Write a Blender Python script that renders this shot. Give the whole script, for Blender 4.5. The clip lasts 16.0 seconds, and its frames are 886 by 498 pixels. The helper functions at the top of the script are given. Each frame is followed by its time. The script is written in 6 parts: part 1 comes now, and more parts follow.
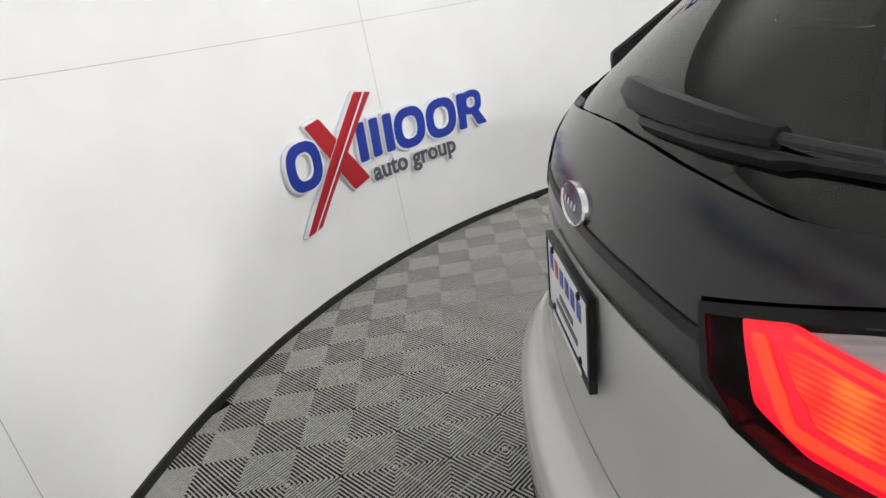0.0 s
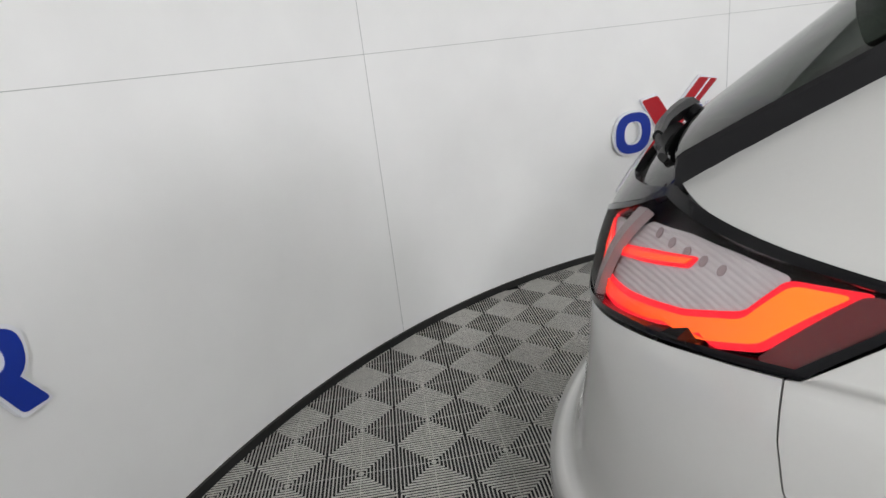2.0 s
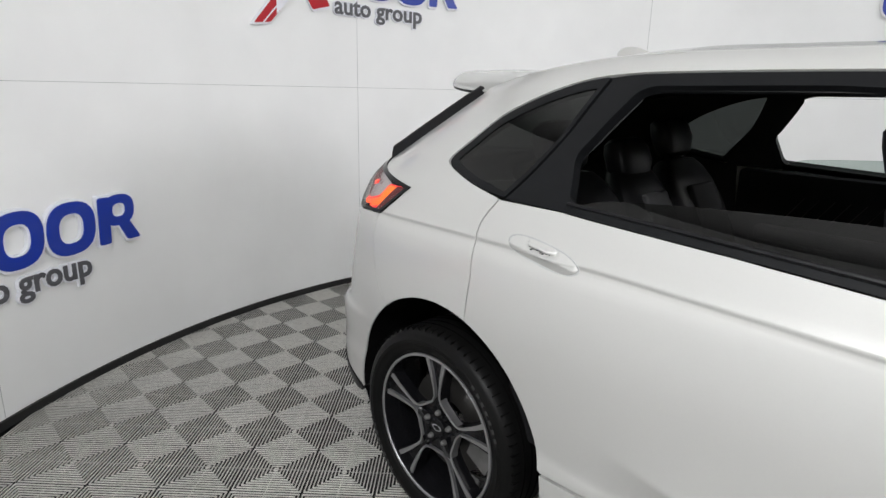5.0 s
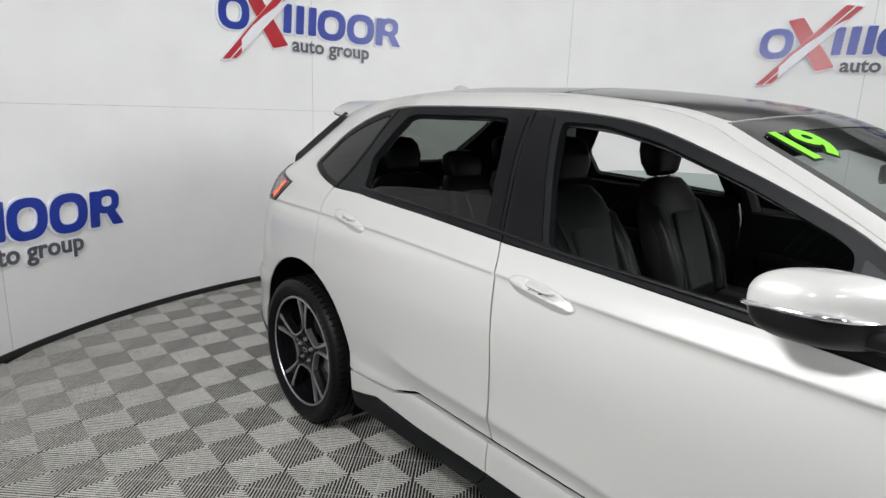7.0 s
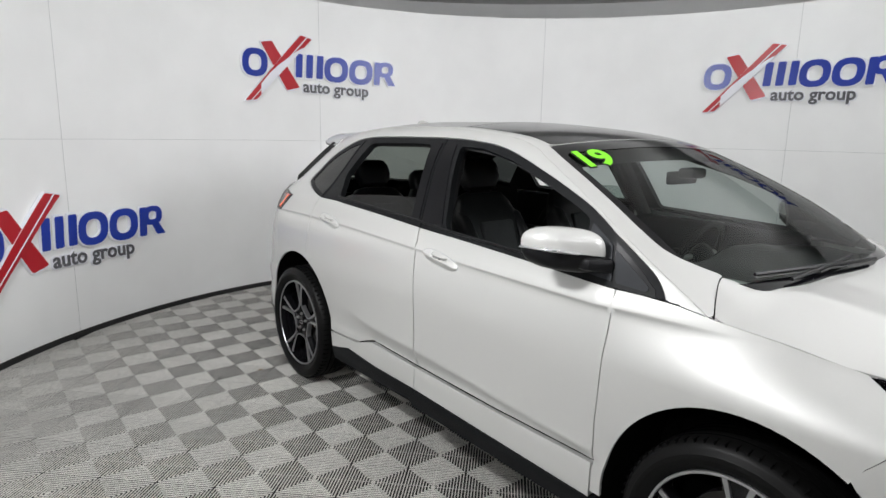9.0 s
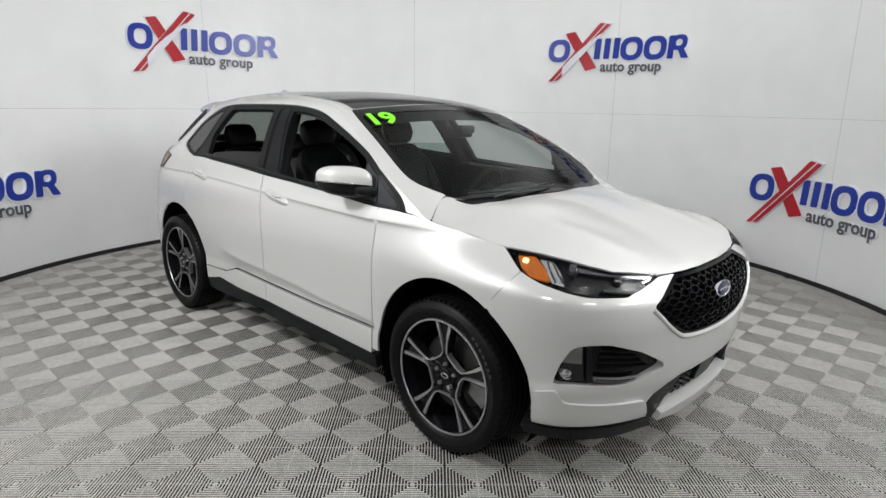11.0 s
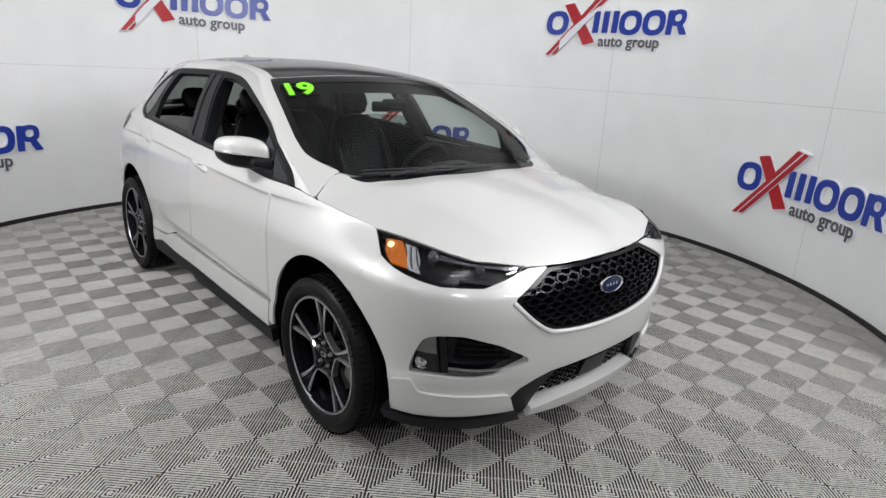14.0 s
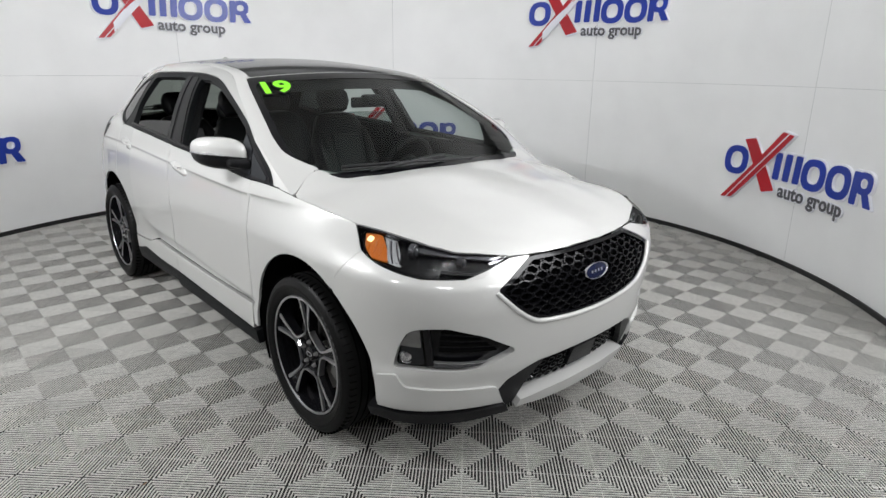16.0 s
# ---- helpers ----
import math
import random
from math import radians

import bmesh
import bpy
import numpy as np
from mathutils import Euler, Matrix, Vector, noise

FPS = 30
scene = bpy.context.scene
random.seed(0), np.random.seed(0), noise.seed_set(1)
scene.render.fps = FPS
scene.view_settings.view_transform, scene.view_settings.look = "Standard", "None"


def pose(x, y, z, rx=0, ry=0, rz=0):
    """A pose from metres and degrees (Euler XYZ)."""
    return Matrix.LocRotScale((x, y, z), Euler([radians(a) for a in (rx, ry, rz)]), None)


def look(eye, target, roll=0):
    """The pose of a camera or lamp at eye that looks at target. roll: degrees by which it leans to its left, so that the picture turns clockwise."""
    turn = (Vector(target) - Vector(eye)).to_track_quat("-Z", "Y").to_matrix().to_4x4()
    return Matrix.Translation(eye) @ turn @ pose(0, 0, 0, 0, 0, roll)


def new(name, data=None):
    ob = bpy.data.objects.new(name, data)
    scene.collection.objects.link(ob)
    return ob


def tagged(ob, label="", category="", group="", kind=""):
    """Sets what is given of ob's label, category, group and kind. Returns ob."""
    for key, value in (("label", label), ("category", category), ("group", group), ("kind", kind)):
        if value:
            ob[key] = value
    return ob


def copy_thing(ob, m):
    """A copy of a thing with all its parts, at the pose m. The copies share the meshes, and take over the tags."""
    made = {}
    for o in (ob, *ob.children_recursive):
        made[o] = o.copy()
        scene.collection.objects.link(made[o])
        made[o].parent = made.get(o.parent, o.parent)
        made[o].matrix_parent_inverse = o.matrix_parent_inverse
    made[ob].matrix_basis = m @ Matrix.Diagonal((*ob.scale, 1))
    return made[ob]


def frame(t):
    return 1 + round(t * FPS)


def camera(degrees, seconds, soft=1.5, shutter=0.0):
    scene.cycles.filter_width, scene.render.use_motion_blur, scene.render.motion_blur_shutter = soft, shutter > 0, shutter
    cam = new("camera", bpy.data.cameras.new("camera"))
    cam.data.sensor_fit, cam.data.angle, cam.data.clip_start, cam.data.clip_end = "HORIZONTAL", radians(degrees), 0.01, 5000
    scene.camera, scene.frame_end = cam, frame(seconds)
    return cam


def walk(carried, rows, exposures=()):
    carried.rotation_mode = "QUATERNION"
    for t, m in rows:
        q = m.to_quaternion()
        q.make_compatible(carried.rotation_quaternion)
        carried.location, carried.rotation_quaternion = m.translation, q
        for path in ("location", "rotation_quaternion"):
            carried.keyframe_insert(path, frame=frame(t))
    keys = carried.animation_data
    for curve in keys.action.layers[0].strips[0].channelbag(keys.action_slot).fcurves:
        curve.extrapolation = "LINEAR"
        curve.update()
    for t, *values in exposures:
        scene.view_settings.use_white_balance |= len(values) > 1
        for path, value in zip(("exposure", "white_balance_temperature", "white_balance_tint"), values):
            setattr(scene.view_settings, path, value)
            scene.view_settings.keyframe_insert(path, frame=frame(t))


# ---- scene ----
from mathutils.geometry import delaunay_2d_cdt
cam = camera(73.40, 16.0)
PATH = [
    (0, (-2.476, -0.930, 1.448), (-2.550, 0.937, 0.736), -11.13),
    (0.5, (-2.396, -1.120, 1.483), (-2.813, 0.711, 0.794), -13.73),
    (0.6, (-2.370, -1.171, 1.494), (-2.849, 0.649, 0.817), -13.70),
    (1, (-2.199, -1.339, 1.534), (-2.986, 0.400, 0.936), -13.55),
    (1.5, (-1.982, -1.466, 1.500), (-3.032, 0.134, 0.920), -11.04),
    (2, (-1.717, -1.590, 1.495), (-2.949, -0.146, 0.866), -6.63),
    (2.5, (-1.492, -1.813, 1.509), (-2.795, -0.427, 0.892), -1.14),
    (3, (-1.274, -1.957, 1.511), (-2.534, -0.521, 0.920), 3.06),
    (3.1, (-1.225, -1.969, 1.499), (-2.480, -0.529, 0.904), 3.43),
    (3.5, (-0.986, -1.970, 1.482), (-2.274, -0.563, 0.880), 3.61),
    (4, (-0.691, -2.065, 1.497), (-1.992, -0.666, 0.905), 2.83),
    (4.5, (-0.364, -2.180, 1.505), (-1.715, -0.811, 0.961), 1.15),
    (5, (-0.077, -2.203, 1.532), (-1.468, -0.864, 1.009), 1.34),
    (5.2, (0.050, -2.163, 1.519), (-1.365, -0.840, 1.020), 1.29),
    (7.3, (1.260, -2.299, 1.586), (-0.200, -1.005, 1.147), 2.06),
    (7.5, (1.359, -2.317, 1.594), (-0.115, -1.034, 1.173), 1.57),
    (7.8, (1.502, -2.362, 1.598), (0.011, -1.093, 1.187), 0.39),
    (8, (1.596, -2.397, 1.603), (0.091, -1.140, 1.211), 0.72),
    (8.2, (1.683, -2.480, 1.602), (0.165, -1.230, 1.233), 1.58),
    (10.3, (2.866, -2.671, 1.590), (1.342, -1.435, 1.203), -0.45),
    (10.5, (2.983, -2.727, 1.596), (1.517, -1.431, 1.181), -0.18),
    (11, (3.184, -2.766, 1.594), (1.836, -1.365, 1.125), 0.74),
    (11.5, (3.387, -2.764, 1.614), (2.058, -1.356, 1.111), 0.56),
    (12, (3.486, -2.762, 1.622), (2.143, -1.384, 1.075), 0.44),
    (12.5, (3.539, -2.699, 1.635), (2.191, -1.324, 1.094), 1.31),
    (13, (3.529, -2.460, 1.609), (2.171, -1.095, 1.067), 3.15),
    (13.5, (3.551, -2.292, 1.642), (2.163, -0.963, 1.085), 3.27),
    (14, (3.619, -2.195, 1.648), (2.199, -0.907, 1.077), 2.92),
    (14.5, (3.648, -2.178, 1.635), (2.195, -0.922, 1.077), 2.22),
    (15, (3.671, -2.167, 1.639), (2.216, -0.903, 1.102), 1.78),
    (15.5, (3.670, -2.155, 1.632), (2.236, -0.876, 1.077), 1.05),
    (16, (3.644, -2.135, 1.618), (2.234, -0.838, 1.042), 0.69),
]
walk(cam, [(t, look(eye, target, roll)) for t, eye, target, roll in PATH], exposures=[(0, 0.64, 6650, 10), (0.5, 0.48, 6700, 10), (1, 0.40, 6650, 10), (1.5, 0.34, 6600, 10), (2, 0.30, 6550, 10), (2.5, 0.26, 6550, 10), (3, 0.29, 6550, 10), (5, 0.32, 6500, 10), (7.5, 0.26, 6500, 10), (8, 0.23, 6500, 10), (10.5, 0.27, 6500, 10), (13, 0.30, 6450, 10), (16, 0.32, 6450, 10)])

# ---- world and lights ----
CENTRE = Vector((-0.08, 0.28, 0.0))
ROOM, TOP, CEILING = 3.806, 2.96, 4.1
world = bpy.data.worlds.new("studio")
scene.world = world
world.use_nodes = True
world.node_tree.nodes["Background"].inputs[0].default_value = (0.9, 0.95, 1.0, 1)
world.node_tree.nodes["Background"].inputs[1].default_value = 0.03


def panel_lamp(x, y, z, target, sx, sy, power, colour=(0.985, 0.99, 1.0)):
    data = bpy.data.lights.new("panel_lamp", "AREA")
    data.shape, data.size, data.size_y, data.energy, data.color = "RECTANGLE", sx, sy, power, colour
    ob = new("panel_lamp", data)
    ob.matrix_world = look((x, y, z), target)
    return ob


# assumed lamps above the rim of the wall, strongest near the way in, and two fill lamps added in the hall in front
RING = ((18, 4.4, 3.30, 66, 1.9), (12, 5.8, 2.75, 42, 0.7), (342, 3.35, 3.30, 10, 0.6), (306, 5.2, 2.70, 20, 0.6), (275, 3.4, 2.85, 68, 0.55))
LAMPS = [(CENTRE.x + r * math.cos(radians(a)), CENTRE.y + r * math.sin(radians(a)), z) for a, r, z, *_ in RING]
for (lx, ly, lz), (*_, power, wide) in zip(LAMPS, RING):
    panel_lamp(lx, ly, lz - 0.03, (lx * 0.1, ly * 0.1, 0.9), wide, wide * 0.45, power)
# added fill from the front, no lamps are seen there
HALL_FILL = [(7.0, 0.8, 3.3), (6.2, -2.4, 3.3)]
for lx, ly, lz in HALL_FILL:
    panel_lamp(lx, ly, lz - 0.04, (-1.0, 0.0, 0.9), 1.2, 0.6, 26)
# unseen fill lamps added behind the rim of the wall, turned up to the ceiling
BOUNCE_FILL = [(CENTRE.x + 4.4 * math.cos(radians(a)), CENTRE.y + 4.4 * math.sin(radians(a)), 2.75) for a in (42, 78, 115, 160, 205, 250)]
for (lx, ly, lz), power in zip(BOUNCE_FILL, (56, 40, 22, 14, 20, 32)):
    panel_lamp(lx, ly, lz + 0.04, (lx * 0.45, ly * 0.45, 4.6), 1.6, 0.3, power)


# ---- materials ----
def principled(name, colour, rough=0.5, metal=0.0, grain=0.0, scale=20.0, bump=0.0, bump_scale=200.0, rough_var=0.0, **more):
    """A surface with optional colour variation at two scales, uneven gloss and fine relief."""
    m = bpy.data.materials.new(name)
    m.use_nodes = True
    nt = m.node_tree
    b = nt.nodes["Principled BSDF"]
    b.inputs["Base Color"].default_value = (*colour, 1)
    b.inputs["Roughness"].default_value = rough
    b.inputs["Metallic"].default_value = metal
    for k, v in more.items():
        b.inputs[k.replace("_", " ")].default_value = v
    co = nt.nodes.new("ShaderNodeTexCoord")
    if grain:
        big, fine = nt.nodes.new("ShaderNodeTexNoise"), nt.nodes.new("ShaderNodeTexNoise")
        big.inputs["Scale"].default_value, fine.inputs["Scale"].default_value = scale / 6, scale
        big.inputs["Detail"].default_value = fine.inputs["Detail"].default_value = 4
        add = nt.nodes.new("ShaderNodeMath")
        add.operation = "ADD"
        ramp = nt.nodes.new("ShaderNodeMapRange")
        ramp.inputs["From Min"].default_value, ramp.inputs["From Max"].default_value = 0.6, 1.4
        ramp.inputs["To Min"].default_value, ramp.inputs["To Max"].default_value = 1 - grain, 1 + grain
        mul = nt.nodes.new("ShaderNodeVectorMath")
        mul.operation = "SCALE"
        mul.inputs[0].default_value = colour
        for n in (big, fine):
            nt.links.new(co.outputs["Object"], n.inputs["Vector"])
        nt.links.new(big.outputs["Fac"], add.inputs[0])
        nt.links.new(fine.outputs["Fac"], add.inputs[1])
        nt.links.new(add.outputs[0], ramp.inputs["Value"])
        nt.links.new(ramp.outputs[0], mul.inputs["Scale"])
        nt.links.new(mul.outputs[0], b.inputs["Base Color"])
        if rough_var:
            rr = nt.nodes.new("ShaderNodeMapRange")
            rr.inputs["From Min"].default_value, rr.inputs["From Max"].default_value = 0.35, 0.65
            rr.inputs["To Min"].default_value, rr.inputs["To Max"].default_value = max(0, rough - rough_var), min(1, rough + rough_var)
            nt.links.new(big.outputs["Fac"], rr.inputs["Value"])
            nt.links.new(rr.outputs[0], b.inputs["Roughness"])
    if bump:
        tex, bn = nt.nodes.new("ShaderNodeTexNoise"), nt.nodes.new("ShaderNodeBump")
        tex.inputs["Scale"].default_value = bump_scale
        tex.inputs["Detail"].default_value = 3
        bn.inputs["Strength"].default_value, bn.inputs["Distance"].default_value = bump, 0.002
        nt.links.new(co.outputs["Object"], tex.inputs["Vector"])
        nt.links.new(tex.outputs["Fac"], bn.inputs["Height"])
        nt.links.new(bn.outputs[0], b.inputs["Normal"])
    return m


def glass(name, tint, gloss=1.0):
    """Clear or tinted glass: tinted see-through with a mirror-like surface at grazing angles."""
    m = bpy.data.materials.new(name)
    m.use_nodes = True
    nt = m.node_tree
    nt.nodes.remove(nt.nodes["Principled BSDF"])
    tr, gl, lw, mix = (nt.nodes.new("ShaderNode" + k) for k in ("BsdfTransparent", "BsdfGlossy", "LayerWeight", "MixShader"))
    tr.inputs["Color"].default_value = (*tint, 1)
    gl.inputs["Roughness"].default_value = 0.02
    gl.inputs["Color"].default_value = (gloss, gloss, gloss, 1)
    steep, level = nt.nodes.new("ShaderNodeMath"), nt.nodes.new("ShaderNodeMath")
    steep.operation, level.operation = "POWER", "MULTIPLY_ADD"
    steep.inputs[1].default_value, level.inputs[1].default_value, level.inputs[2].default_value = 5.0, 0.93, 0.055
    nt.links.new(lw.outputs["Facing"], steep.inputs[0])
    nt.links.new(steep.outputs[0], level.inputs[0])
    nt.links.new(level.outputs[0], mix.inputs[0])
    nt.links.new(tr.outputs[0], mix.inputs[1])
    nt.links.new(gl.outputs[0], mix.inputs[2])
    nt.links.new(mix.outputs[0], nt.nodes["Material Output"].inputs["Surface"])
    return m


def glow(name, colour, strength):
    m = principled(name, tuple(0.25 * c for c in colour), 0.3)
    b = m.node_tree.nodes["Principled BSDF"]
    b.inputs["Emission Color"].default_value = (*colour, 1)
    b.inputs["Emission Strength"].default_value = strength
    return m


def wall_material():
    """White panels with faint scuffs and smears."""
    m = principled("white_wall_panel", (0.86, 0.865, 0.86), 0.42, grain=0.05, scale=2.4, bump=0.05, bump_scale=40, rough_var=0.06)
    return m


def rib_material():
    """Grey plastic, worn paler and dirtier in places, each tile a little different."""
    m = principled("grey_rib_plastic", (0.57, 0.562, 0.528), 0.38, grain=0.07, scale=14, bump=0.15, bump_scale=300, rough_var=0.08, Specular_IOR_Level=0.45)
    nt = m.node_tree
    b = nt.nodes["Principled BSDF"]
    old = b.inputs["Base Color"].links[0].from_socket
    geo = nt.nodes.new("ShaderNodeNewGeometry")
    noise_a = nt.nodes.new("ShaderNodeTexNoise")
    noise_a.inputs["Scale"].default_value, noise_a.inputs["Detail"].default_value, noise_a.inputs["Roughness"].default_value = 38.0, 8, 0.75
    info = nt.nodes.new("ShaderNodeObjectInfo")
    rng = nt.nodes.new("ShaderNodeMapRange")
    rng.inputs["To Min"].default_value, rng.inputs["To Max"].default_value = 0.93, 1.07
    dirt = nt.nodes.new("ShaderNodeMapRange")
    dirt.inputs["From Min"].default_value, dirt.inputs["From Max"].default_value = 0.38, 0.62
    dirt.inputs["To Min"].default_value, dirt.inputs["To Max"].default_value = 0.80, 1.08
    mul = nt.nodes.new("ShaderNodeMath")
    mul.operation = "MULTIPLY"
    sc = nt.nodes.new("ShaderNodeVectorMath")
    sc.operation = "SCALE"
    nt.links.new(geo.outputs["Position"], noise_a.inputs["Vector"])
    nt.links.new(noise_a.outputs["Fac"], dirt.inputs["Value"])
    nt.links.new(info.outputs["Random"], rng.inputs["Value"])
    nt.links.new(dirt.outputs[0], mul.inputs[0])
    nt.links.new(rng.outputs[0], mul.inputs[1])
    nt.links.new(old, sc.inputs[0])
    nt.links.new(mul.outputs[0], sc.inputs["Scale"])
    nt.links.new(sc.outputs[0], b.inputs["Base Color"])
    return m


WALL = wall_material()
RIB = rib_material()
# near-black colour stands in for the shade deep between the floor ribs
PIT = principled("shade_black_subfloor", (0.008, 0.008, 0.008), 0.8, grain=0.3, scale=30)
SEAM = principled("panel_joint", (0.42, 0.43, 0.43), 0.6, grain=0.2, scale=12)
BLACK = principled("black_rubber", (0.012, 0.012, 0.012), 0.55, grain=0.3, scale=30, bump=0.2)
BLUE = principled("blue_acrylic", (0.008, 0.035, 0.33), 0.28, grain=0.12, scale=3)
RED = principled("red_acrylic", (0.45, 0.008, 0.018), 0.28, grain=0.12, scale=3)
GREY = principled("grey_acrylic", (0.09, 0.09, 0.10), 0.4, grain=0.1, scale=5)
EDGE = principled("white_acrylic", (0.82, 0.83, 0.88), 0.35, grain=0.03, scale=5)
HALLWALL = principled("grey_hall_wall", (0.40, 0.40, 0.40), 0.8, grain=0.15, scale=3)
CEIL = principled("grey_ceiling", (0.7, 0.7, 0.69), 0.8, grain=0.1, scale=4)
PAINT = principled("pearl_white_paint", (0.53, 0.53, 0.515), 0.42, metal=0.25, grain=0.012, scale=900, Specular_IOR_Level=0.25, Coat_Weight=1.0, Coat_Roughness=0.05, Coat_IOR=1.5)
SATIN = principled("satin_black_plastic", (0.007, 0.007, 0.008), 0.38, grain=0.15, scale=60, bump=0.12, bump_scale=700, Specular_IOR_Level=0.22)
CHARCOAL = principled("matte_charcoal_plastic", (0.028, 0.030, 0.034), 0.55, grain=0.1, scale=50, bump=0.15, bump_scale=600, Specular_IOR_Level=0.2)
GREYBLACK = principled("black_frame_plastic", (0.007, 0.0075, 0.0085), 0.5, grain=0.1, scale=50, bump=0.15, bump_scale=600, Specular_IOR_Level=0.14)
PIANO = principled("gloss_black_plastic", (0.004, 0.004, 0.005), 0.12, grain=0.05, scale=20, Specular_IOR_Level=0.18)
CELLBLACK = principled("gloss_black_grille_plastic", (0.006, 0.006, 0.007), 0.22, grain=0.05, scale=20, Specular_IOR_Level=0.12)
GATE = principled("gloss_black_tailgate_paint", (0.008, 0.008, 0.009), 0.17, grain=0.05, scale=20, Specular_IOR_Level=0.45)
LINER = principled("black_felt", (0.004, 0.004, 0.004), 0.95, grain=0.2, scale=80, Specular_IOR_Level=0.03)
TYRE = principled("tyre_rubber", (0.004, 0.004, 0.004), 0.44, grain=0.2, scale=40, bump=0.08, bump_scale=250, Specular_IOR_Level=0.13)
TYRE_TEXT = principled("raised_tyre_lettering", (0.035, 0.035, 0.035), 0.6, grain=0.1)
SILVER = principled("machined_aluminium", (0.42, 0.42, 0.43), 0.30, 0.85, grain=0.06, scale=60)
RIMBLACK = principled("gloss_black_rim", (0.006, 0.006, 0.007), 0.12, grain=0.05, Specular_IOR_Level=0.3)
DISC = principled("dark_brake_steel", (0.045, 0.043, 0.041), 0.4, 0.6, grain=0.25, scale=25)
LAMPSILVER = principled("silvered_lamp_reflector", (0.62, 0.63, 0.66), 0.22, 0.9, grain=0.15, scale=60, bump=0.5, bump_scale=120)
STEEL = principled("worn_steel", (0.20, 0.198, 0.195), 0.45, 0.7, grain=0.25, scale=25)
CHROME = principled("chrome", (0.75, 0.75, 0.77), 0.08, 1.0, grain=0.03)
LEATHER = principled("black_leather", (0.010, 0.010, 0.011), 0.42, grain=0.12, scale=25, bump=0.35, bump_scale=160, Specular_IOR_Level=0.3)
SUEDE = principled("grey_suede", (0.04, 0.04, 0.042), 0.9, grain=0.15, scale=60, bump=0.2, bump_scale=300)
HEADLINER = principled("dark_headliner", (0.014, 0.014, 0.015), 0.95, grain=0.1, scale=100)
PRIVACY = glass("privacy_glass", (0.045, 0.050, 0.048), 0.7)
CLEAR = glass("windshield_glass", (0.44, 0.50, 0.475), 0.4)
SIDEGLASS = glass("side_glass", (0.62, 0.70, 0.67), 0.8)
BACKGLASS = glass("dark_back_glass", (0.20, 0.225, 0.205), 0.8)
LENS = glass("clear_lens", (0.97, 0.97, 0.97), 0.14)
REFLECTOR = principled("reflector_grey", (0.52, 0.47, 0.48), 0.25, 0.0, grain=0.08, scale=30, bump=0.4, bump_scale=90)
DARKCHROME = principled("dark_chrome", (0.10, 0.10, 0.11), 0.22, 0.8, grain=0.1, scale=40)
CLOUDY = principled("cloudy_pink_plastic", (0.31, 0.245, 0.25), 0.2, grain=0.1, scale=30)
SMOKE = principled("smoked_red_plastic", (0.11, 0.010, 0.013), 0.12, grain=0.1)
PILLAR = principled("satin_black_pillar_film", (0.006, 0.006, 0.007), 0.3, grain=0.06, scale=20, Specular_IOR_Level=0.10)
PROJECTOR = principled("dark_projector_glass", (0.03, 0.032, 0.036), 0.06, grain=0.1, scale=40)
FOGGLASS = principled("smoky_fog_lens", (0.018, 0.019, 0.021), 0.12, grain=0.15, scale=40, Specular_IOR_Level=0.2)
DARKLAMP = principled("dark_lamp_housing", (0.004, 0.004, 0.005), 0.25, grain=0.1, Specular_IOR_Level=0.2)
nt = REFLECTOR.node_tree
flute, relief = nt.nodes.new("ShaderNodeTexWave"), nt.nodes.new("ShaderNodeBump")
flute.inputs["Scale"].default_value, flute.inputs["Distortion"].default_value = 42.0, 1.0
flute.bands_direction = "DIAGONAL"
relief.inputs["Strength"].default_value, relief.inputs["Distance"].default_value = 0.35, 0.003
spot = nt.nodes.new("ShaderNodeTexCoord")
nt.links.new(spot.outputs["Object"], flute.inputs["Vector"])
nt.links.new(flute.outputs["Fac"], relief.inputs["Height"])
nt.links.new(relief.outputs[0], nt.nodes["Principled BSDF"].inputs["Normal"])
REDGLOW = glow("red_light", (1.0, 0.005, 0.022), 0.85)
ORANGEGLOW = glow("orange_red_light", (1.0, 0.13, 0.006), 1.3)
LAMPFIELD = glow("red_orange_lamp_field", (1.0, 0.05, 0.01), 0.75)
nt = LAMPFIELD.node_tree
wave, soft, mixer, tone = (nt.nodes.new("ShaderNode" + k) for k in ("TexWave", "TexNoise", "Math", "ValToRGB"))
wave.inputs["Scale"].default_value, wave.inputs["Distortion"].default_value = 55.0, 1.0
wave.bands_direction = "Z"
soft.inputs["Scale"].default_value = 16.0
mixer.operation = "MULTIPLY_ADD"
mixer.inputs[1].default_value = 0.18
where = nt.nodes.new("ShaderNodeTexCoord")
for n in (wave, soft):
    nt.links.new(where.outputs["Object"], n.inputs["Vector"])
nt.links.new(wave.outputs["Fac"], mixer.inputs[0])
nt.links.new(soft.outputs["Fac"], mixer.inputs[2])
nt.links.new(mixer.outputs[0], tone.inputs["Fac"])
tone.color_ramp.elements[0].position, tone.color_ramp.elements[0].color = 0.50, (0.75, 0.005, 0.012, 1)
tone.color_ramp.elements[1].position, tone.color_ramp.elements[1].color = 0.86, (1.0, 0.22, 0.02, 1)
nt.links.new(tone.outputs[0], nt.nodes["Principled BSDF"].inputs["Emission Color"])
